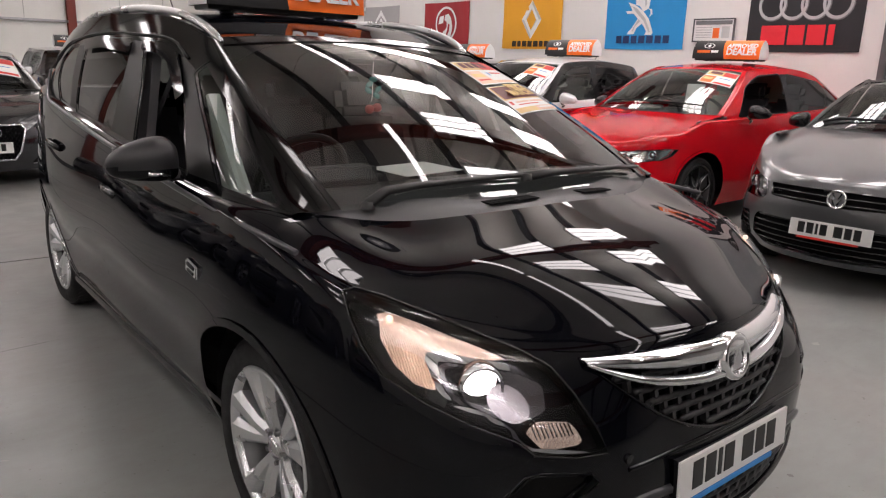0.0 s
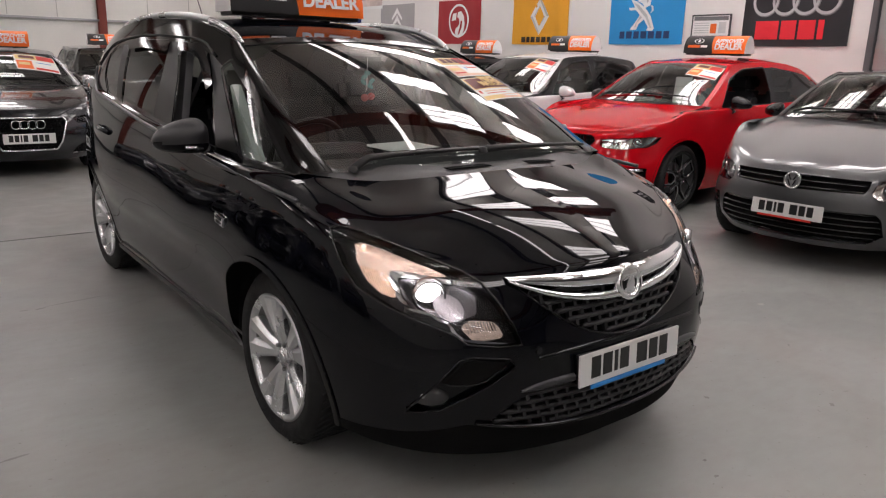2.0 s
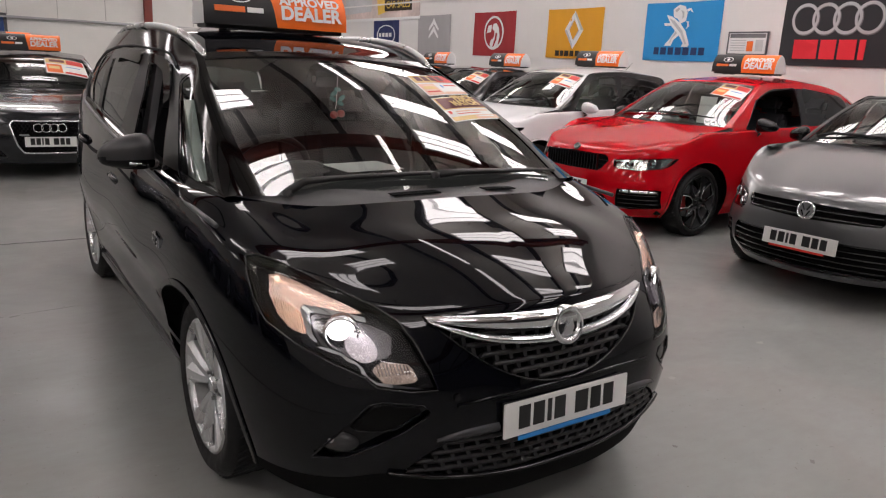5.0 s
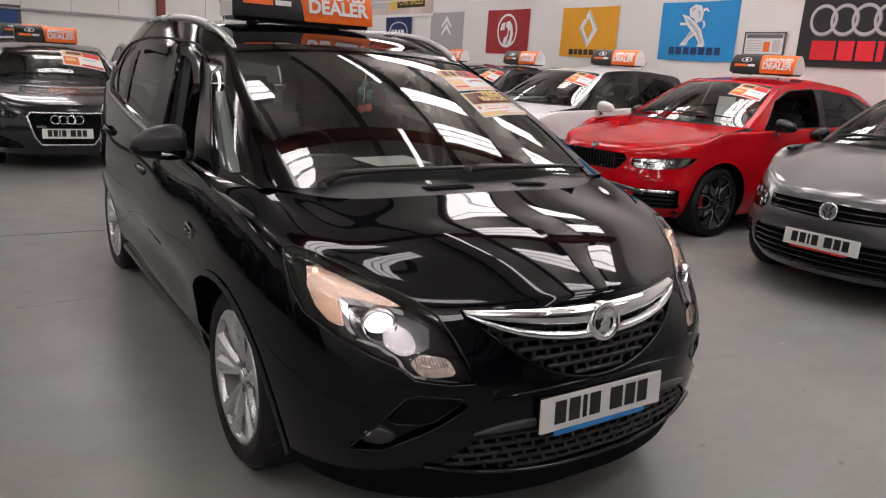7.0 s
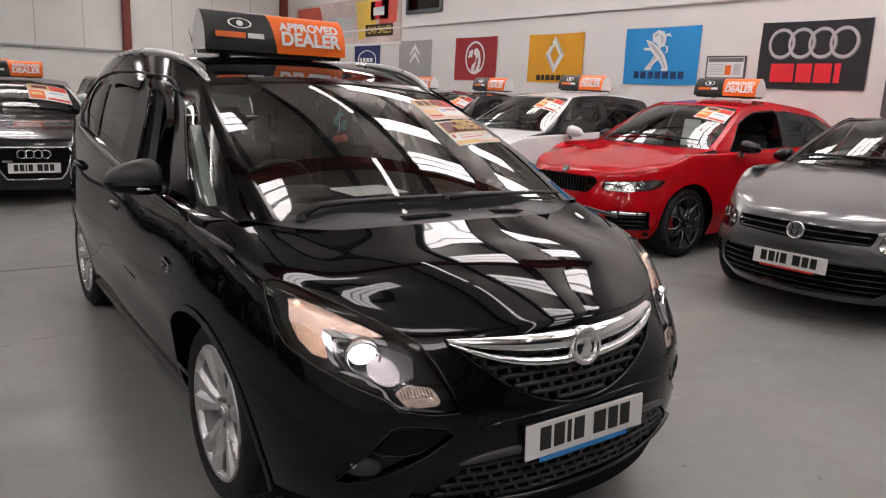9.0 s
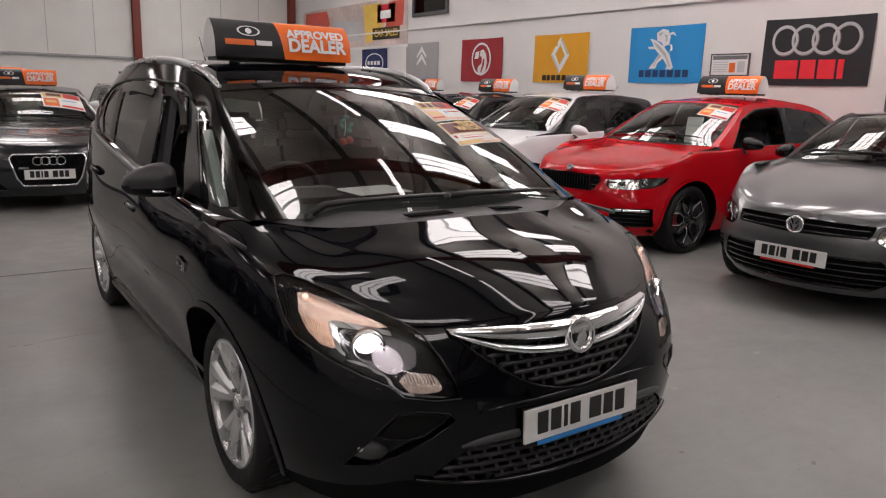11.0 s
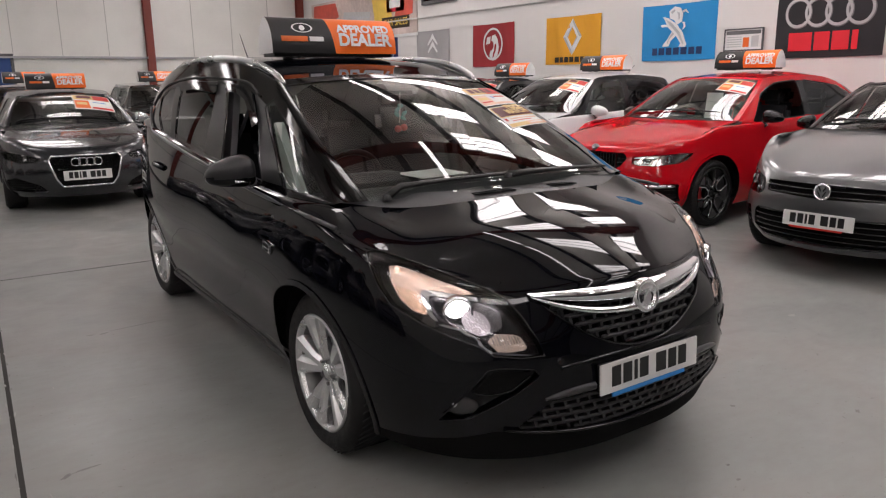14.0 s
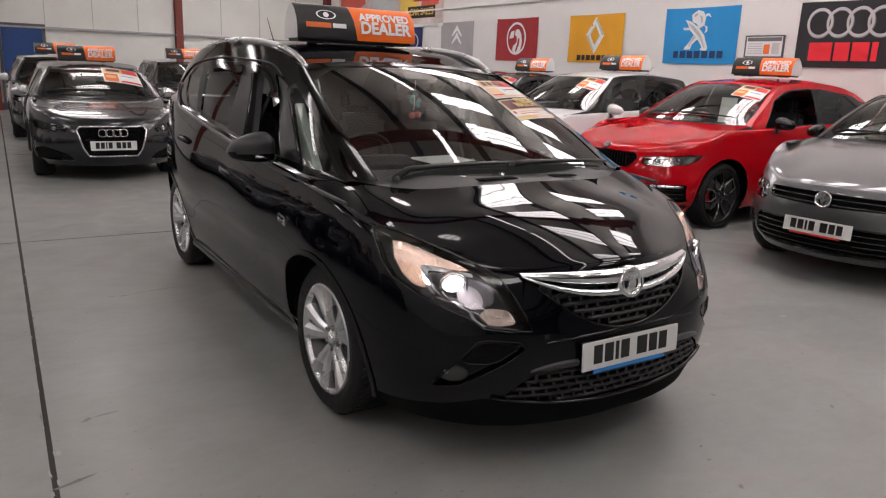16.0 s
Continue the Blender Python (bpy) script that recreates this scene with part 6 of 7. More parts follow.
for loop in ([(1.80, 1.295), (2.05, 1.44), (2.19, 1.47), (2.38, 1.48), (2.345, 1.44), (2.19, 1.43), (2.07, 1.40), (1.84, 1.27)], [(2.45, 1.43), (2.53, 1.488), (2.85, 1.488), (3.17, 1.468), (3.13, 1.435), (2.85, 1.448), (2.50, 1.43)]):
    piece, _ = hero["side_skin"].cut(polygon(loop, 1, 2))
    for sk in both(piece.moved(-0.014)):
        skin_part("wind_deflector", sk, SMOKED, carrier, "smoked acrylic wind deflector")
# rubber line between door frames and roof
sd = hero["side_skin"].data
cant = hermite([(3.86, 1.34), (3.68, 1.45), (3.35, 1.50), (2.85, 1.52), (2.45, 1.51), (2.15, 1.49), (1.95, 1.425)], 6)
for sx in (1, -1):
    line = []
    for y, z in cant:
        k = np.argmin((sd[:, 1] - y) ** 2 + (sd[:, 2] - z) ** 2)
        line.append((sx * (sd[k, 0] + 0.004), y, z))
    part("roof_seal", tube(line, 0.006, 6), BLACK_PLASTIC, carrier, "", True)
# wipers
WIPER = material("wiper black", (0.012, 0.012, 0.012), 0.5)
def screen_z(x, y):
    d = hero["screen_skin"].data
    k = np.argmin((d[:, 0] - abs(x)) ** 2 + (d[:, 1] - y) ** 2)
    return float(d[k, 2])
for arm in ([(-.60, .885), (-.54, .880), (-.424, .880), (-.283, .870), (-.083, .855), (.137, .848)], [(-.02, .846), (.09, .848), (.22, .856), (.36, .868), (.50, .888), (.64, .905)]):
    lift = [0.006, 0.012, 0.012, 0.012, 0.012, 0.010]
    w = part("wiper", tube([(x, y - 0.02, screen_z(x, y) + l) for (x, y), l in zip(arm, lift)], [0.022, 0.020, 0.016, 0.013, 0.011, 0.008], 8, 0.7), WIPER, carrier, "", True)
    part("blade", tube([(x, y, screen_z(x, y) + 0.012) for x, y in arm[1:]], 0.006, 6), WIPER, w)
    x, y = arm[0]
    part("pivot_cap", lathe([(0.0001, -0.012), (0.017, -0.008), (0.02, 0.012)], 16), WIPER, w, "", True).matrix_basis = pose(x, y - 0.025, screen_z(x, y) + 0.008, 0, 90, 0)
# scuttle between bonnet and screen
COWL = material("scuttle plastic", (0.085, 0.084, 0.086), 0.45, bump=0.2, scale=500)
bm = bmesh.new()
hind = hermite([c[-1] for c in hero_columns[:6]], 8, True)
rows = []
back_edge = hero_skin.data[hero_skin.data[:, 7] == hero_skin.data[:, 7].max()]
back_edge = back_edge[(back_edge[:, 1] < 1.0) & (back_edge[:, 0] >= 0)]
back_edge = back_edge[np.argsort(back_edge[:, 0])]
for x, y, z in hind:
    f = abs(x) / 0.775
    low = float(np.interp(abs(x), back_edge[:, 0], back_edge[:, 2]))
    rows.append([(x, y - 0.006, low - 0.012), (x, y + 0.012, low + 0.003), (x, y + 0.06 - 0.03 * f, (low + z) / 2 + 0.010), (x * 0.98, y + 0.125 - 0.10 * f * f, z + 0.016)])
rows = [[(-p[0], *p[1:]) for p in r] for r in rows[::-1]] + rows[1:]
V = [[bm.verts.new(p) for p in r] for r in rows]
for A, B in zip(V, V[1:]):
    for k in range(3):
        bm.faces.new((A[k], A[k + 1], B[k + 1], B[k]))
part("scuttle", bm, COWL, carrier, "dark grey plastic scuttle panel", True)
for x0, x1 in ((-.24, -.06), (.17, .30)):
    bm = bmesh.new()
    for k in range(9):
        xx = x0 + (x1 - x0) * k / 8
        box_bm(bm, ((x1 - x0) / 9, 0.05, 0.004), (xx, .755 + .05 * xx * xx, 1.036 + float(np.interp(abs(xx), back_edge[:, 0], back_edge[:, 2]) - 1.022) / 2))
    part("air_intake", bm, LINER, carrier)
for x, y in ((-.14, .735), (.25, .745)):
    part("washer_jet", lathe([(0.0001, -0.005), (0.007, -0.004), (0.009, 0.003)], 14), BLACK_PLASTIC, carrier, "", True).matrix_basis = pose(x, y, 1.037, 0, 100, 0)
# aerial
part("aerial", tube([(0.0, 3.9, 1.57), (0.0, 4.02, 1.72), (0.0, 4.12, 1.85)], [0.006, 0.004, 0.002], 6), BLACK_PLASTIC, carrier)

# windscreen stickers
class Pane:
    """A four-cornered patch of a windscreen: corners (x, y) from the top left, clockwise as read from outside."""

    def __init__(self, skin, q):
        self.q = [np.array(p, float) for p in q]
        mid = sum(self.q) / 4
        d = skin.data
        d = np.concatenate([d, d * [-1, 1, 1, -1, 1, 1, 1, 1]])
        near = d[np.hypot(d[:, 0] - mid[0], d[:, 1] - mid[1]) < 0.32]
        self.mid, self.fit = mid, np.linalg.lstsq(self.terms(near[:, 0], near[:, 1], mid), near[:, 2], rcond=None)[0]

    @staticmethod
    def terms(x, y, mid):
        x, y = np.asarray(x) - mid[0], np.asarray(y) - mid[1]
        return np.stack([x * 0 + 1, x, y, x * x, x * y, y * y, x ** 3, y ** 3], axis=-1)

    def at(self, u, v, lift=0.0):
        tl, tr, br, bl = self.q
        x, y = (tl * (1 - u) + tr * u) * (1 - v) + (bl * (1 - u) + br * u) * v
        z = float(self.terms(x, y, self.mid) @ self.fit)
        e = 1e-3
        n = Vector((-(float(self.terms(x + e, y, self.mid) @ self.fit) - z) / e, -(float(self.terms(x, y + e, self.mid) @ self.fit) - z) / e, 1)).normalized()
        return Vector((x, y, z)) + n * lift, n

    def patch(self, name, box, lift, mat, parent):
        u0, v0, u1, v1 = box
        bm = bmesh.new()
        g = [[bm.verts.new(self.at(u0 + (u1 - u0) * i / 7, v0 + (v1 - v0) * j / 7, lift)[0]) for j in range(8)] for i in range(8)]
        for i in range(7):
            for j in range(7):
                bm.faces.new((g[i][j], g[i][j + 1], g[i + 1][j + 1], g[i + 1][j]))
        return part(name, bm, mat, parent, "", True)

    def text(self, string, u, v, size, mat, parent, lift=0.009):
        p, n = self.at(u, v, lift)
        x = (self.at(u + .2, v)[0] - self.at(u - .2, v)[0]).normalized()
        y = n.cross(x).normalized()
        x = y.cross(n)
        m = Matrix((x, y, n)).transposed().to_4x4()
        m.translation = p
        words(string, size, m, mat, parent, bold=0.03)


def screen_sticker(skin, q, parent, label, prints, lift=-0.002):
    """A printed sticker on the glass: its paper and blocks of print."""
    pane = Pane(skin, q)
    st = pane.patch("screen_sticker", (0, 0, 1, 1), lift, PAPER, parent)
    tagged(st, label)
    for level, mat, box in prints:
        pane.patch("print", box, lift + 0.0012 * level, mat, st)
    return pane, st


scr_skin = hero["screen_skin"]
INK_GOLD = material("ink gold", (0.74, 0.52, 0.20), 0.5)
PEACH = material("ink peach", (0.78, 0.50, 0.36), 0.5, vary=0.1, scale=60)
pane, st = screen_sticker(scr_skin, [(.328, 1.66), (.60, 1.75), (.665, 1.57), (.325, 1.43)], carrier, "white, gold and red price sticker", [
    (1, INK_GOLD, (.02, .03, .98, .40)), (2, INK_RED, (.55, .03, .98, .40)), (3, INK_DARK, (.10, .10, .24, .33)), (3, INK_DARK, (.28, .10, .42, .33)), (3, INK_DARK, (.46, .10, .60, .33)), (3, INK_DARK, (.64, .10, .78, .33)),
    (1, PEACH, (.02, .46, .40, .97)), (2, INK_GOLD, (.06, .58, .34, .72)), (2, INK_RED, (.06, .80, .36, .86)), (1, PEACH, (.42, .86, .98, .97)), (1, INK_BLUE, (.52, .52, .56, .66)), (1, INK_RED, (.6, .52, .92, .58))])
pane, st = screen_sticker(scr_skin, [(.32, 1.41), (.668, 1.552), (.69, 1.345), (.322, 1.203)], carrier, "white and dark red price match sticker", [
    (1, INK_GOLD, (.02, .03, .98, .53)), (2, INK_DARK, (.05, .06, .95, .50)), (1, PEACH, (.20, .61, .52, .66)), (1, PEACH, (.56, .61, .9, .66)), (1, INK_RED, (.06, .58, .12, .70)), (1, INK_RED, (.2, .71, .7, .74)), (1, INK_GOLD, (.02, .82, .98, .97)), (2, PEACH, (.5, .82, .98, .97)), (3, PAPER, (.56, .86, .9, .91))])
pane.text("PRICE", .58, .17, 0.062, INK_GOLD, st)
pane.text("MATCH", .52, .39, 0.062, INK_GOLD, st)

# things in the cabin
paper = part("paper_sheet", box_bm(bmesh.new(), (0.30, 0.21, 0.002), (-.03, 1.40, 1.04), (2, 0, 8)), PAPER, None)
tagged(paper, "white sheet of paper lying on the dashboard", "paper")
charm = new("hanging_charm")
charm.matrix_basis = pose(0.005, 1.75, 1.24)
tagged(charm, "two small red balls and a teal bow on a cord", "charm")
part("cord", tube([(0, 0, .19), (-.004, 0, .05), (-.01, 0, .03)], 0.0015, 5), PAPER, charm)
CHARM_RED = material("charm red", (0.5, 0.06, 0.05), 0.5, vary=0.2, scale=80)
for dx, dz in ((-.017, 0), (.02, .006)):
    bm = bmesh.new()
    bmesh.ops.create_icosphere(bm, subdivisions=3, radius=0.019, matrix=pose(dx, 0, dz))
    part("ball", bm, CHARM_RED, charm, "", True)
TEAL = material("teal cord", (0.03, 0.22, 0.20), 0.7)
for k, (dx, dz, turn) in enumerate(((-.022, .075, 30), (.024, .08, -35), (-.018, .10, -20), (.016, .055, 25), (.0, .12, 5))):
    bm = bmesh.new()
    bmesh.ops.create_icosphere(bm, subdivisions=2, radius=0.02, matrix=pose(dx, 0, dz, 0, turn, 0) @ Matrix.Diagonal((1.0, 0.3, 0.55, 1)))
    part("bow_loop", bm, TEAL, charm, "teal ribbon loop" if k == 0 else "", True)
BELT_CLOTH = material("pale pillar trim", (0.42, 0.46, 0.43), 0.7)
bm = bmesh.new()
vs = [bm.verts.new(p) for p in ((-.80, 1.26, 1.03), (-.79, 1.42, 1.03), (-.735, 1.66, 1.30), (-.75, 1.60, 1.31))]
bm.faces.new(vs)
r = bmesh.ops.extrude_face_region(bm, geom=list(bm.faces))
bmesh.ops.translate(bm, verts=[v for v in r["geom"] if isinstance(v, bmesh.types.BMVert)], vec=(0.04, 0.0, 0.0))
bmesh.ops.recalc_face_normals(bm, faces=bm.faces)
part("pillar_trim", bm, BELT_CLOTH, carrier, "pale inner pillar trim")

INNER_TRIM = material("grey inner trim", (0.10, 0.10, 0.105), 0.7)
for sx in (1, -1):
    bm = bmesh.new()
    ring = [(sx * 0.80, 2.15, 1.05), (sx * 0.80, 2.26, 1.055), (sx * 0.665, 2.44, 1.50), (sx * 0.665, 2.36, 1.50)]
    bm.faces.new([bm.verts.new(p) for p in ring])
    r = bmesh.ops.extrude_face_region(bm, geom=list(bm.faces))
    bmesh.ops.translate(bm, verts=[v for v in r["geom"] if isinstance(v, bmesh.types.BMVert)], vec=(-0.035 * sx, 0, 0))
    bmesh.ops.recalc_face_normals(bm, faces=bm.faces)
    post = part("inner_post", bm, INNER_TRIM, carrier, "grey trimmed inner door post")
    part("seat_belt", box_bm(bmesh.new(), (0.004, 0.048, 0.46), (sx * 0.70, 2.24, 1.22), (22, sx * -17, 0)), FABRIC, post)

roof_sign("roof_sign", (-0.067, 2.42, 1.632), 0, 0.78, mag=0.92)

# ---- the other cars ----
def plain_lamp(l, skin, sx, c):
    s = skin if sx > 0 else skin.flipped()
    u = used(s)
    cx = c["lamp_at"]
    for x, z in cx:
        lamp_insides((x * sx, on_skin(u, x, z) + 0.048, z), l, False, c.get("lamp_size", 1.0), 30 * sx)
    ring = [(p[0] * sx, on_skin(u, *p) - 0.004, p[1]) for p in c["lamp"]]
    part("lens_edge", tube(ring + ring[:1], 0.003, 5), GLOSS_PLASTIC, l, "", True)
    xs = sorted(p[0] for p in c["lamp"])
    zs = sorted(p[1] for p in c["lamp"])
    zl = zs[0] + 0.02
    p, _ = s.cut(lambda D: np.abs(D[:, 2] - (zs[-1] - 0.035)) - 0.012)
    skin_part("lamp_strip", (p if sx > 0 else p.flipped()).moved(0.012), MIRROR, l)


def car_numbers(paint, length, half, roof, fa, ra, tyre, cowl, header, belt, lip, roof_end, tail_z, **more):
    """The numbers of an ordinary car from a few sizes."""
    (cy, cz), (hy, hz), (bf, br) = cowl, header, belt
    W = half
    ys = [cy + 0.20, cy + 0.42, (cy + 0.42 + hy) / 2 + 0.05, hy, hy + 0.45, hy + 0.95, hy + 1.45, roof_end, length - 0.28]
    fall = more.get("fall", (0.06, 0.035, 0.05, 0.12))
    tz = [cz + 0.0, None, None, hz] + [roof - f for f in fall] + [tail_z]
    z_belt = lambda y: bf + (br - bf) * min(1, max(0, (y - fa) / (ra - fa)))
    wt = W - 0.29
    bc, tc = [], []
    for k, y in enumerate(ys):
        bc.append((W - 0.075 - (0.05 if k == 0 else 0) - (0.12 if k == len(ys) - 1 else 0), y, z_belt(y) + 0.004))
        if k < 4:
            s = (y - ys[0]) / (ys[3] - ys[0])
            tc.append((W - 0.15 - (wt_drop := 0.17) * s - 0.02 * s * s + 0.05 * s * (1 - s), y - (0.03 if k == 0 else 0), cz + 0.006 + (hz - cz) * (s + 0.18 * s * (1 - s))))
        else:
            tc.append((wt + (0.02, 0.03, 0.02, -0.01, -0.05)[k - 4], y, tz[k]))
    top = lambda y: float(np.interp(y, [p[1] for p in tc], [p[2] for p in tc]))
    b1 = more.get("b_post", hy + 0.42)
    c1 = more.get("c_post", hy + 1.22)
    f0 = ys[0] + 0.22
    tint = more.get("tint", SIDE_GLASS)
    win = [([(f0 - 0.04, z_belt(f0) + 0.03), (b1 - 0.07, z_belt(b1) + 0.03), (b1 - 0.05, top(b1) - 0.055), (hy + 0.12, top(hy + 0.12) - 0.06), ((hy + f0) / 2 + 0.03, top((hy + f0) / 2 + 0.03) - 0.05)], tint),
           ([(b1 + 0.05, z_belt(b1) + 0.03), (c1 - 0.05, z_belt(c1) + 0.035), (c1 + 0.12, (z_belt(c1) + top(c1)) / 2 + 0.06), (c1 - 0.02, top(c1) - 0.06), (b1 + 0.06, top(b1) - 0.055)], more.get("rear_tint", tint)),
           ([(c1 + 0.03, z_belt(c1) + 0.04), (c1 + 0.42, z_belt(c1) + 0.06), (c1 + 0.30, (z_belt(c1) + top(c1 + .3)) / 2 + 0.06), (c1 + 0.17, (z_belt(c1) + top(c1)) / 2 + 0.08)], more.get("rear_tint", tint))]
    posts = [[win[0][0][1], win[1][0][0], win[1][0][4], win[0][0][2]], [win[1][0][1], win[2][0][0], win[2][0][3], win[1][0][2]]]
    c = dict(posts=posts, paint=paint, length=length, half=W, front_axle=fa, rear_axle=ra, tyre=tyre, rim=tyre - 0.1, spokes=5, pair=0.15, sill=0.19, cowl_y=cy, cowl_z=cz, cowl_bow=1.0, lip_z=lip,
             wing_z=bf - 0.06, nose=(0.09, 0.03, 0.012, 0.03, 0.10), round=1.0, crown=0.35, belt_front=bf, belt_rear=br, belt_curve=bc, top_curve=tc, header_y=hy, header_bow=-0.05,
             roof_mid=[hz + 0.028, roof - 0.01, roof, roof + 0.038 - fall[2], roof + 0.04 - fall[3], tail_z + 0.04], glass_base=(cy + 0.06, cz + 0.015), screen_bow=0.045, side_bow=0.012, windows=win, pillar=paint, wheel_in=0.15,
             bonnet_edge=[(W * 0.58, 0.2), (W * 0.70, 0.45), (W * 0.77, 0.75), (W * 0.82, cy + 0.18), (W * 0.82, cy + 0.6)],
             bumper_line=[(0, lip - 0.12), (0.2, lip - 0.12), (0.45, lip - 0.08), (0.62, lip - 0.1), (fa, 0.4)],
             doors=[[(fa + 0.36, 0.30), (fa + 0.42, 0.6), (fa + 0.36, bf - 0.1), (fa + 0.30, bf + 0.3), (b1, bf + 0.4), (b1 + 0.02, 0.7), (b1 + 0.04, 0.3)], [(b1 + 0.055, 0.3), (b1 + 0.035, 0.7), (b1 + 0.015, bf + 0.4), (ra + 0.1, bf + 0.4), (ra - 0.02, 0.86), (ra - 0.36, 0.62), (ra - 0.44, 0.3)]],
             handles=[(b1 - 0.22, bf - 0.10, W - 0.02), (ra - 0.2, bf - 0.05, W - 0.03)], mirror=(cy + 0.52, bf + 0.09, W + 0.045), mirror_size=0.85,
             lamp_fill=plain_lamp, mesh_fill=bars_fill, mesh=(0.04, 0, 0, 0.006), slat_mat=GLOSS_PLASTIC, pillar_w=0.05, lamp_size=0.9, housing=GLOSS_PLASTIC, detail=(8, 6), lamp_depth=0.05)
    c.update(more)
    return c


def screen_sheets(c, root, big=1.0):
    """A price sticker at the top of the screen."""
    y1 = c["header_y"] - 0.10
    x1 = c["half"] - 0.36
    w, h = 0.34 * big, 0.26 * big
    screen_sticker(c["screen_skin"], [(x1 - w, y1), (x1, y1 - 0.01), (x1 + 0.04, y1 - h), (x1 - w + 0.01, y1 - h - 0.01)], root, "white, gold and red price sticker", [
        (1, INK_GOLD, (.03, .04, .97, .38)), (2, INK_RED, (.55, .04, .97, .38)), (3, INK_DARK, (.12, .1, .5, .3)), (1, INK_ORANGE, (.03, .45, .4, .95)), (2, INK_GOLD, (.08, .58, .34, .74)), (1, INK_RED, (.45, .84, .97, .95)), (1, INK_BLUE, (.5, .53, .85, .57))])


def sit(x, y, turn):
    return pose(x, y, 0, 0, 0, turn)


# red saloon
red = car_numbers(RED_PAINT, 4.80, 0.905, 1.54, 0.92, 3.62, 0.335, (1.25, 1.03), (2.17, 1.45), (0.975, 1.05), 0.785, 4.28, 1.07, fall=(0.05, 0.055, 0.125, 0.33), b_post=2.70, c_post=3.62, spokes=5, petal=True, dark_wheel=True, caliper=True, rim=0.275, rear_tint=DARK_GLASS, open={(0, 1)},
                  lamp=[(.44, .725), (.452, .665), (.50, .645), (.64, .640), (.765, .665), (.805, .70), (.825, .758), (.77, .760), (.62, .745)], lamp_at=[(.54, .693), (.69, .705)], housing=REFLECTOR, front_limit=.7,
                  grille=[(-.05, .765), (.35, .758), (.40, .715), (.34, .615), (-.05, .605)], lower=[(-.05, .25), (.42, .25), (.46, .33), (.40, .40), (-.05, .40)],
                  side_intake=[(.50, .27), (.79, .29), (.80, .47), (.52, .465)], mirror_paint=GLOSS_PLASTIC, roof_paint=RED_PAINT, round=1.15)
red_car = build_car("saloon_car", red, sit(3.40, 3.72, -88), "bright red saloon with black alloy wheels, parked tail to wall")
screen_sheets(red, red_car)
roof_sign("roof_sign", (5.98, 3.69, 1.565), -88, 0.78, mag=0.92)
bm = bmesh.new()
for k in range(-9, 10):
    box_bm(bm, (0.010, 0.03, 0.15), (k * 0.036, 0.045 + 0.10 * (k * 0.036) ** 2, 0.685))
part("grille_ribs", bm, GLOSS_PLASTIC, red_car)
part("emblem", lathe([(0.0001, -0.006), (0.02, -0.006), (0.024, -0.010), (0.032, -0.010), (0.036, 0.0), (0.036, 0.02)], 28), STEEL, red_car, "", True).matrix_basis = pose(0, 0.105, 0.803, -35, 0, 0) @ pose(0, 0, 0, 0, 0, 90)
plate(pose(0, 0.0, 0.46, -4, 0, 0), red_car)
sheet = box_part("screen_notice", (0.2, 0.004, 0.28), (0.22, 1.78, 1.17), PAPER, red_car, (-8, 0, 0), label="pale printed notice behind the screen")
rskin = shell(shell_columns(red), 8, 6)
rfront = Skin(rskin.data[(rskin.data[:, 1] < 0.8) & (rskin.data[:, 7] <= 25)], [])
for sx in (1, -1):
    pts = [(sx * x, on_skin(rfront, x, .445) + 0.008, .445) for x in np.linspace(.54, .775, 8)]
    part("fog_lamp", tube(pts, 0.016, 8, 1.0), CHROME, red_car, "clear strip fog lamp", True)
    for x in (.56, .62, .68, .74):
        box_part("lamp_divider", (0.008, 0.02, 0.034), (sx * x, on_skin(rfront, x, .445) - 0.006, .445), BLACK_PLASTIC, red_car)

# grey hatchback
grey = car_numbers(GREY_PAINT, 4.21, 0.893, 1.47, 0.87, 3.45, 0.32, (1.12, 1.02), (1.92, 1.40), (0.96, 1.03), 0.735, 3.5, 1.15, front_limit=.7, rim=0.235,
                   lamp=[(.50, .60), (.55, .565), (.74, .562), (.845, .62), (.868, .735), (.83, .775), (.70, .742), (.52, .688)], lamp_at=[(.58, .63), (.70, .655)], lamp_size=0.9,
                   grille=[(-.05, .70), (.485, .69), (.475, .605), (-.05, .59)], lower=[(-.05, .225), (.50, .24), (.60, .31), (.585, .43), (.55, .468), (-.05, .465)],
                   side_intake=[(.63, .27), (.84, .30), (.85, .42), (.65, .46)], mesh=(0.042, 0, 0, 0.008), pillar=GLOSS_PLASTIC, mirror_paint=GLOSS_PLASTIC, round=1.1, tint=SIDE_GLASS, housing=REFLECTOR)
grey_car = build_car("hatchback_car", grey, sit(3.27, 1.225, -86), "metallic grey hatchback with black slatted grille, nose towards the aisle")
plate(pose(0, 0.0, 0.435, -4, 0, 0), grey_car, INK_RED)
em = part("emblem", lathe([(0.0001, 0.0), (0.050, -0.002), (0.052, -0.010), (0.060, -0.012), (0.064, 0.0), (0.062, 0.02)], 40), CHROME, grey_car, "round chrome emblem", True)
em.matrix_basis = pose(0, 0.035, 0.648, -8, 0, 0) @ pose(0, 0, 0, 0, 0, 90)
part("emblem_disc", lathe([(0.0001, -0.003), (0.049, -0.0035)], 32), PRINT_SHADE, em)
bm = bmesh.new()
for z, w in ((.022, .016), (-.018, .016)):
    for s_ in (1, -1):
        ribbon_bm(bm, [(s_ * .004, z - .02), (s_ * .014, z - .02), (s_ * .034, z + .02), (s_ * .024, z + .02)][::s_], lift=0.0)
r = bmesh.ops.extrude_face_region(bm, geom=list(bm.faces))
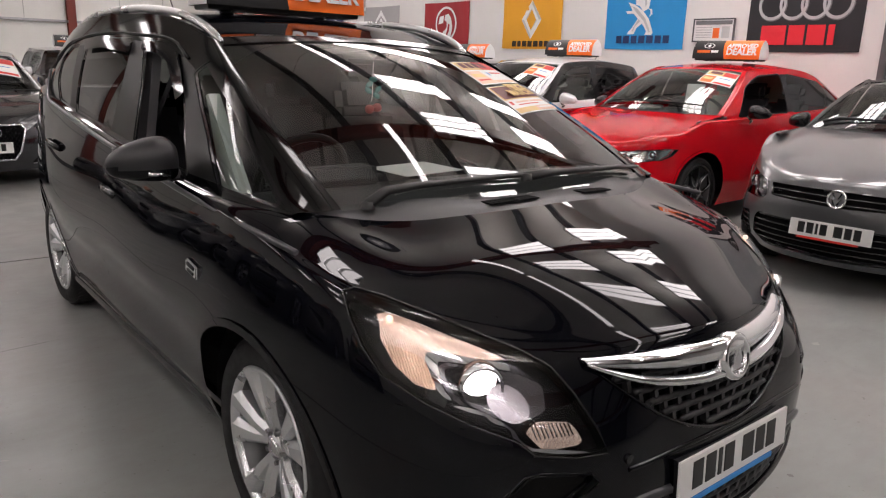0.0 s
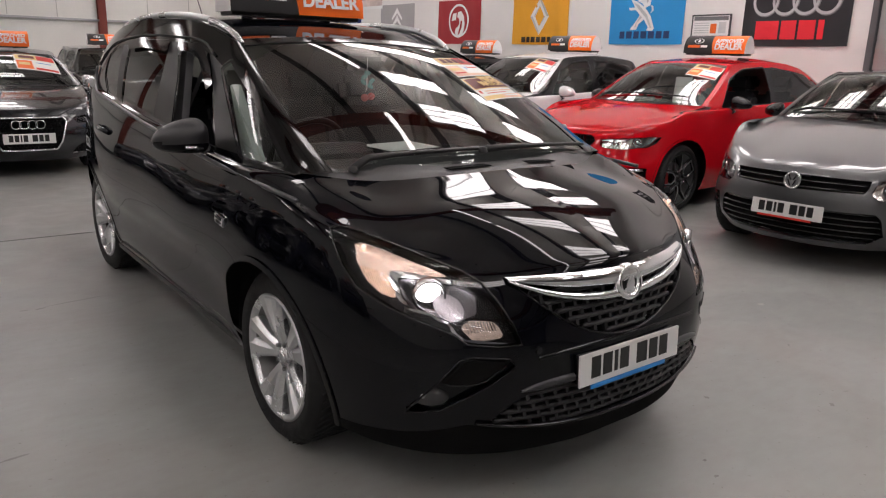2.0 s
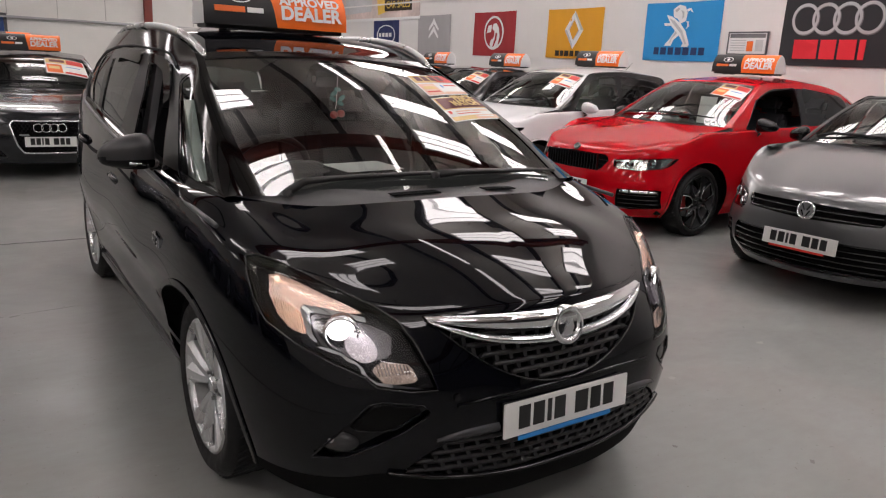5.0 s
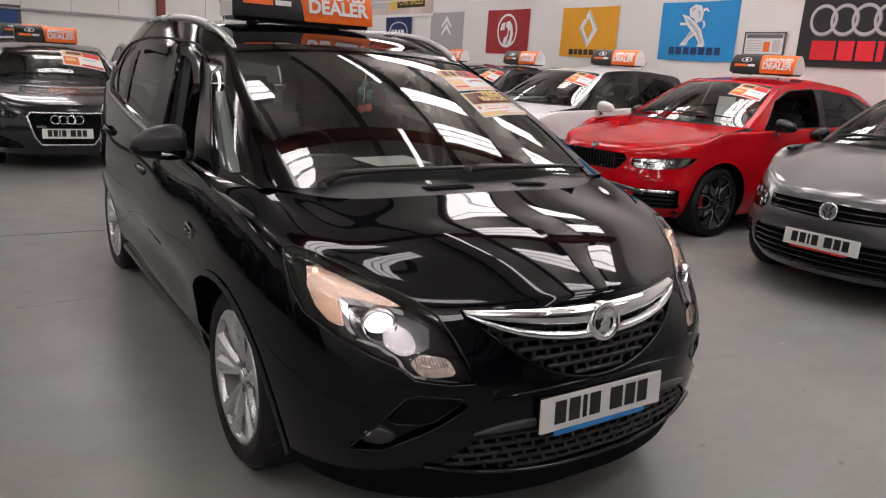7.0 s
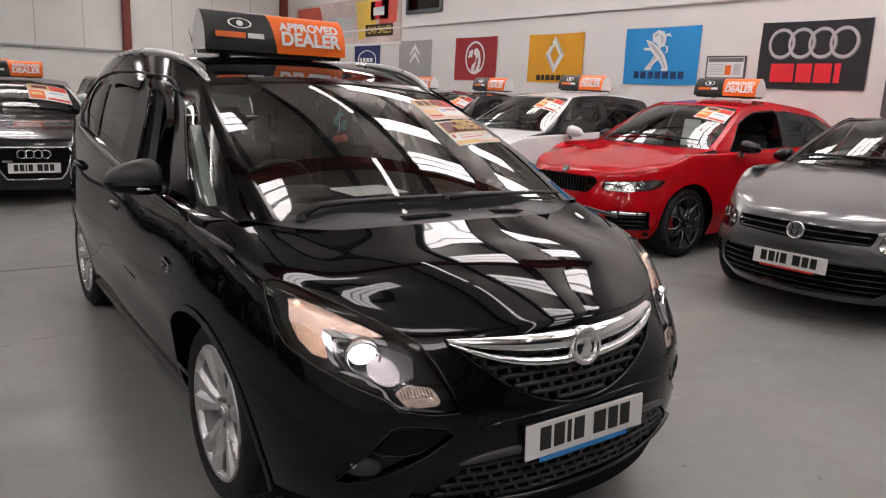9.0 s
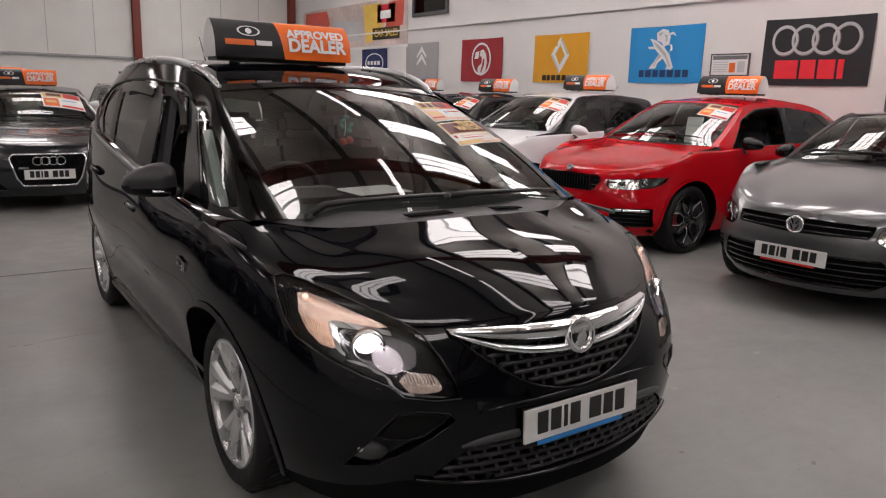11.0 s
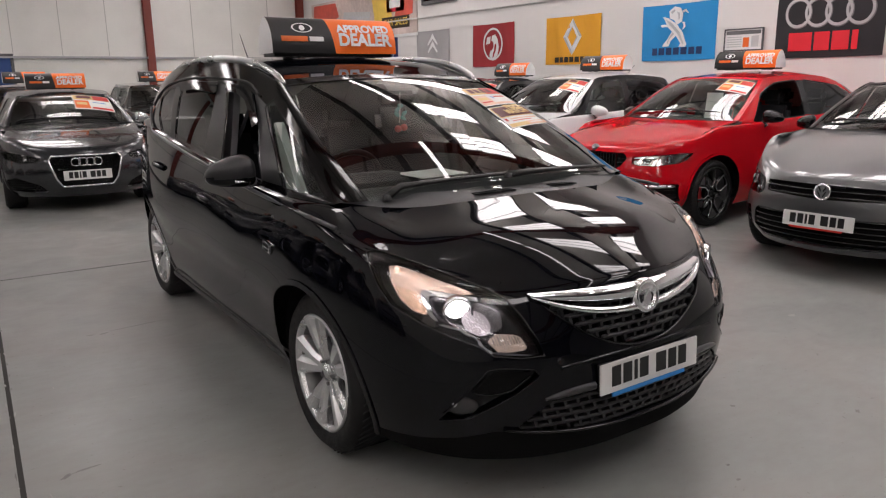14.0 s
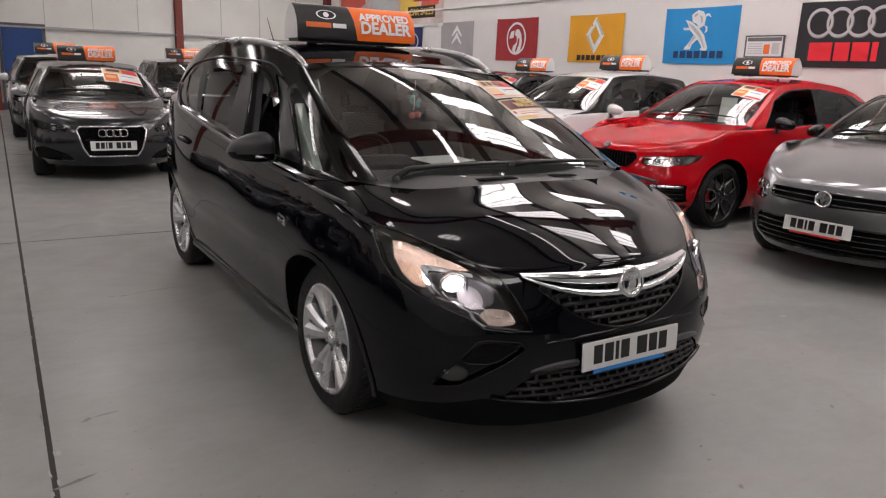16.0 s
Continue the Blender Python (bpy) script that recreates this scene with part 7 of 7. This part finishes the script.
bmesh.ops.translate(bm, verts=[v for v in r["geom"] if isinstance(v, bmesh.types.BMVert)], vec=(0, 0, 0.006))
bmesh.ops.recalc_face_normals(bm, faces=bm.faces)
bm.transform(pose(0, 0, 0, 0, 0, -90) @ pose(0, -0.004, 0.0, 90, 0, 0))
part("emblem_shape", bm, MIRROR, em)
screen_sheets(grey, grey_car)
box_part("grille_badge", (0.06, 0.01, 0.02), (-.40, .07, .655), CHROME, grey_car)
# white hatchback
white = car_numbers(WHITE_PAINT, 4.2, 0.875, 1.56, 0.86, 3.40, 0.32, (1.10, 1.05), (1.95, 1.47), (0.98, 1.10), 0.82, 3.4, 1.18, fall=(0.04, 0.055, 0.13, 0.26), front_limit=.7, rear_tint=DARK_GLASS, pillar=GLOSS_PLASTIC, front_pillar=WHITE_PAINT,
                    lamp=[(.56, .66), (.62, .63), (.78, .70), (.83, .84), (.76, .83), (.62, .74)], lamp_at=[(.68, .72)], grille=[(-.05, .74), (.34, .73), (.30, .68), (-.05, .68)], lower=[(-.05, .25), (.42, .27), (.50, .42), (.40, .50), (-.05, .50)])
white_car = build_car("hatchback_car", white, sit(3.35, 5.95, -87), "white hatchback with dark side glass, parked tail to the wall")
screen_sheets(white, white_car)
plate(pose(0, 0.0, 0.45, -4, 0, 0), white_car)
roof_sign("roof_sign", (5.93, 5.92, 1.58), -87, 0.78, mag=0.92)
part("aerial", tube([(0.0, 3.2, 1.46), (0.0, 3.32, 1.58), (0.0, 3.42, 1.66)], [0.006, 0.004, 0.002], 6), BLACK_PLASTIC, white_car)

# black hatchbacks further along the row
for k, (x, y, turn) in enumerate(((3.45, 8.05, -88), (3.6, 10.35, -88))):
    black = car_numbers(NIGHT_PAINT, 4.25, 0.88, 1.51, 0.88, 3.45, 0.32, (1.12, 1.02), (1.95, 1.43), (0.97, 1.09), 0.80, 3.5, 1.18, front_limit=.7, lamp=[(.54, .66), (.62, .62), (.78, .66), (.84, .76), (.74, .77), (.6, .73)], lamp_at=[(.68, .69)],
                        grille=[(-.05, .74), (.42, .73), (.40, .62), (-.05, .61)], lower=[(-.05, .25), (.42, .27), (.46, .40), (-.05, .40)])
    bcar = build_car("hatchback_car", black, sit(x, y, turn), "black hatchback parked tail to the wall")
    screen_sheets(black, bcar)
    roof_sign("roof_sign", (x + 2.53, y - 0.05, 1.525), turn, 0.78, mag=0.92)

# dark cars along the other side of the aisle, out of view, for their reflections
for y in (0.6, 3.1, 5.6, 8.2, 10.7, 13.2, 15.7, 18.2):
    x = -5.1
    copy_thing(bcar, sit(x, y, 88))
    roof_sign("roof_sign", (x - 2.15, y, 1.535), 88, 0.78, mag=0.92)

# dark grey hatchback facing the same way as the carrier
dark = car_numbers(DARK_GREY_PAINT, 4.34, 0.90, 1.42, 0.89, 3.52, 0.325, (1.15, 0.97), (1.92, 1.335), (0.93, 1.02), 0.745, 3.5, 1.1, front_limit=.7, rim=0.24, mesh=(0.028, 0.0, 0.04, 0.004),
                   lamp=[(.47, .655), (.52, .60), (.68, .595), (.83, .64), (.855, .71), (.80, .73), (.62, .69)], lamp_at=[(.62, .64)], lamp_size=.55,
                   grille=[(-.05, .675), (.36, .67), (.395, .62), (.33, .40), (.27, .315), (-.05, .31)], side_intake=[(.42, .25), (.80, .27), (.84, .40), (.74, .43), (.50, .34)], side_bow=.012, mirror_paint=SILVER, roof_paint=GLOSS_PLASTIC)
dark_car = build_car("hatchback_car", dark, sit(-0.635, 7.86, -2.5), "dark metallic grey hatchback with chrome-framed grille and silver mirrors")
plate(pose(0, 0.01, 0.445, -4, 0, 0), dark_car)
loop = [(.36, .67), (.395, .62), (.33, .40), (.27, .315), (-.27, .315), (-.33, .40), (-.395, .62), (-.36, .67), (.36, .67)]
dskin = shell(shell_columns(dark), 8, 6)
dfront = Skin(dskin.data[(dskin.data[:, 1] < 0.8) & (dskin.data[:, 7] <= 25)], [])
pts = []
for (xa, za), (xb, zb) in zip(loop, loop[1:]):
    for k in range(6):
        xx, zz = xa + (xb - xa) * k / 6, za + (zb - za) * k / 6
        pts.append((xx, on_skin(dfront, abs(xx), zz) - 0.006, zz))
part("grille_frame", tube(pts + pts[:1], 0.011, 8), CHROME, dark_car, "satin chrome grille frame", True)
for k in range(4):
    ring = [(-.118 + .079 * k + .048 * math.cos(a), on_skin(dfront, abs(-.118 + .079 * k), .59) - 0.012, .598 + .046 * math.sin(a)) for a in np.linspace(0, 2 * math.pi, 25)]
    part("emblem_ring", tube(ring, 0.006, 6), CHROME, dark_car, "", True)
box_part("grille_badge", (0.10, 0.01, 0.022), (-.26, .03, .52), CHROME, dark_car)
screen_sheets(dark, dark_car, 1.35)
roof_sign("roof_sign", (-0.60, 10.0, 1.425), -2.5, 0.74, mag=0.92)

# cars of the back rows
for x, y, turn, pnt, lab in ((-0.62, 12.9, -2, NIGHT_PAINT, "black hatchback with a white mirror in the back row"), (1.87, 13.0, -2, NIGHT_PAINT, "black hatchback with silver mirrors in the back row"), (3.9, 13.2, -88, NIGHT_PAINT, "dark car at the end of the row")):
    far = car_numbers(pnt, 4.25, 0.88, 1.50, 0.88, 3.45, 0.315, (1.12, 1.01), (1.95, 1.42), (0.97, 1.06), 0.80, 3.5, 1.15, front_limit=.7, lamp=[(.54, .68), (.62, .64), (.78, .68), (.84, .78), (.74, .79), (.6, .75)], lamp_at=[(.68, .71)],
                      grille=[(-.05, .76), (.42, .75), (.40, .64), (-.05, .63)], lower=[(-.05, .25), (.42, .27), (.46, .40), (-.05, .40)], mirror_paint=WHITE_PAINT, detail=(6, 5))
    fc = build_car("hatchback_car", far, sit(x, y, turn), lab)
    screen_sheets(far, fc)
    plate(pose(0, 0.0, 0.45, -4, 0, 0), fc)
    m_ = sit(x, y, turn) @ Vector((0.03, 2.15, 1.515))
    roof_sign("roof_sign", tuple(m_), turn, 0.74, mag=0.92)
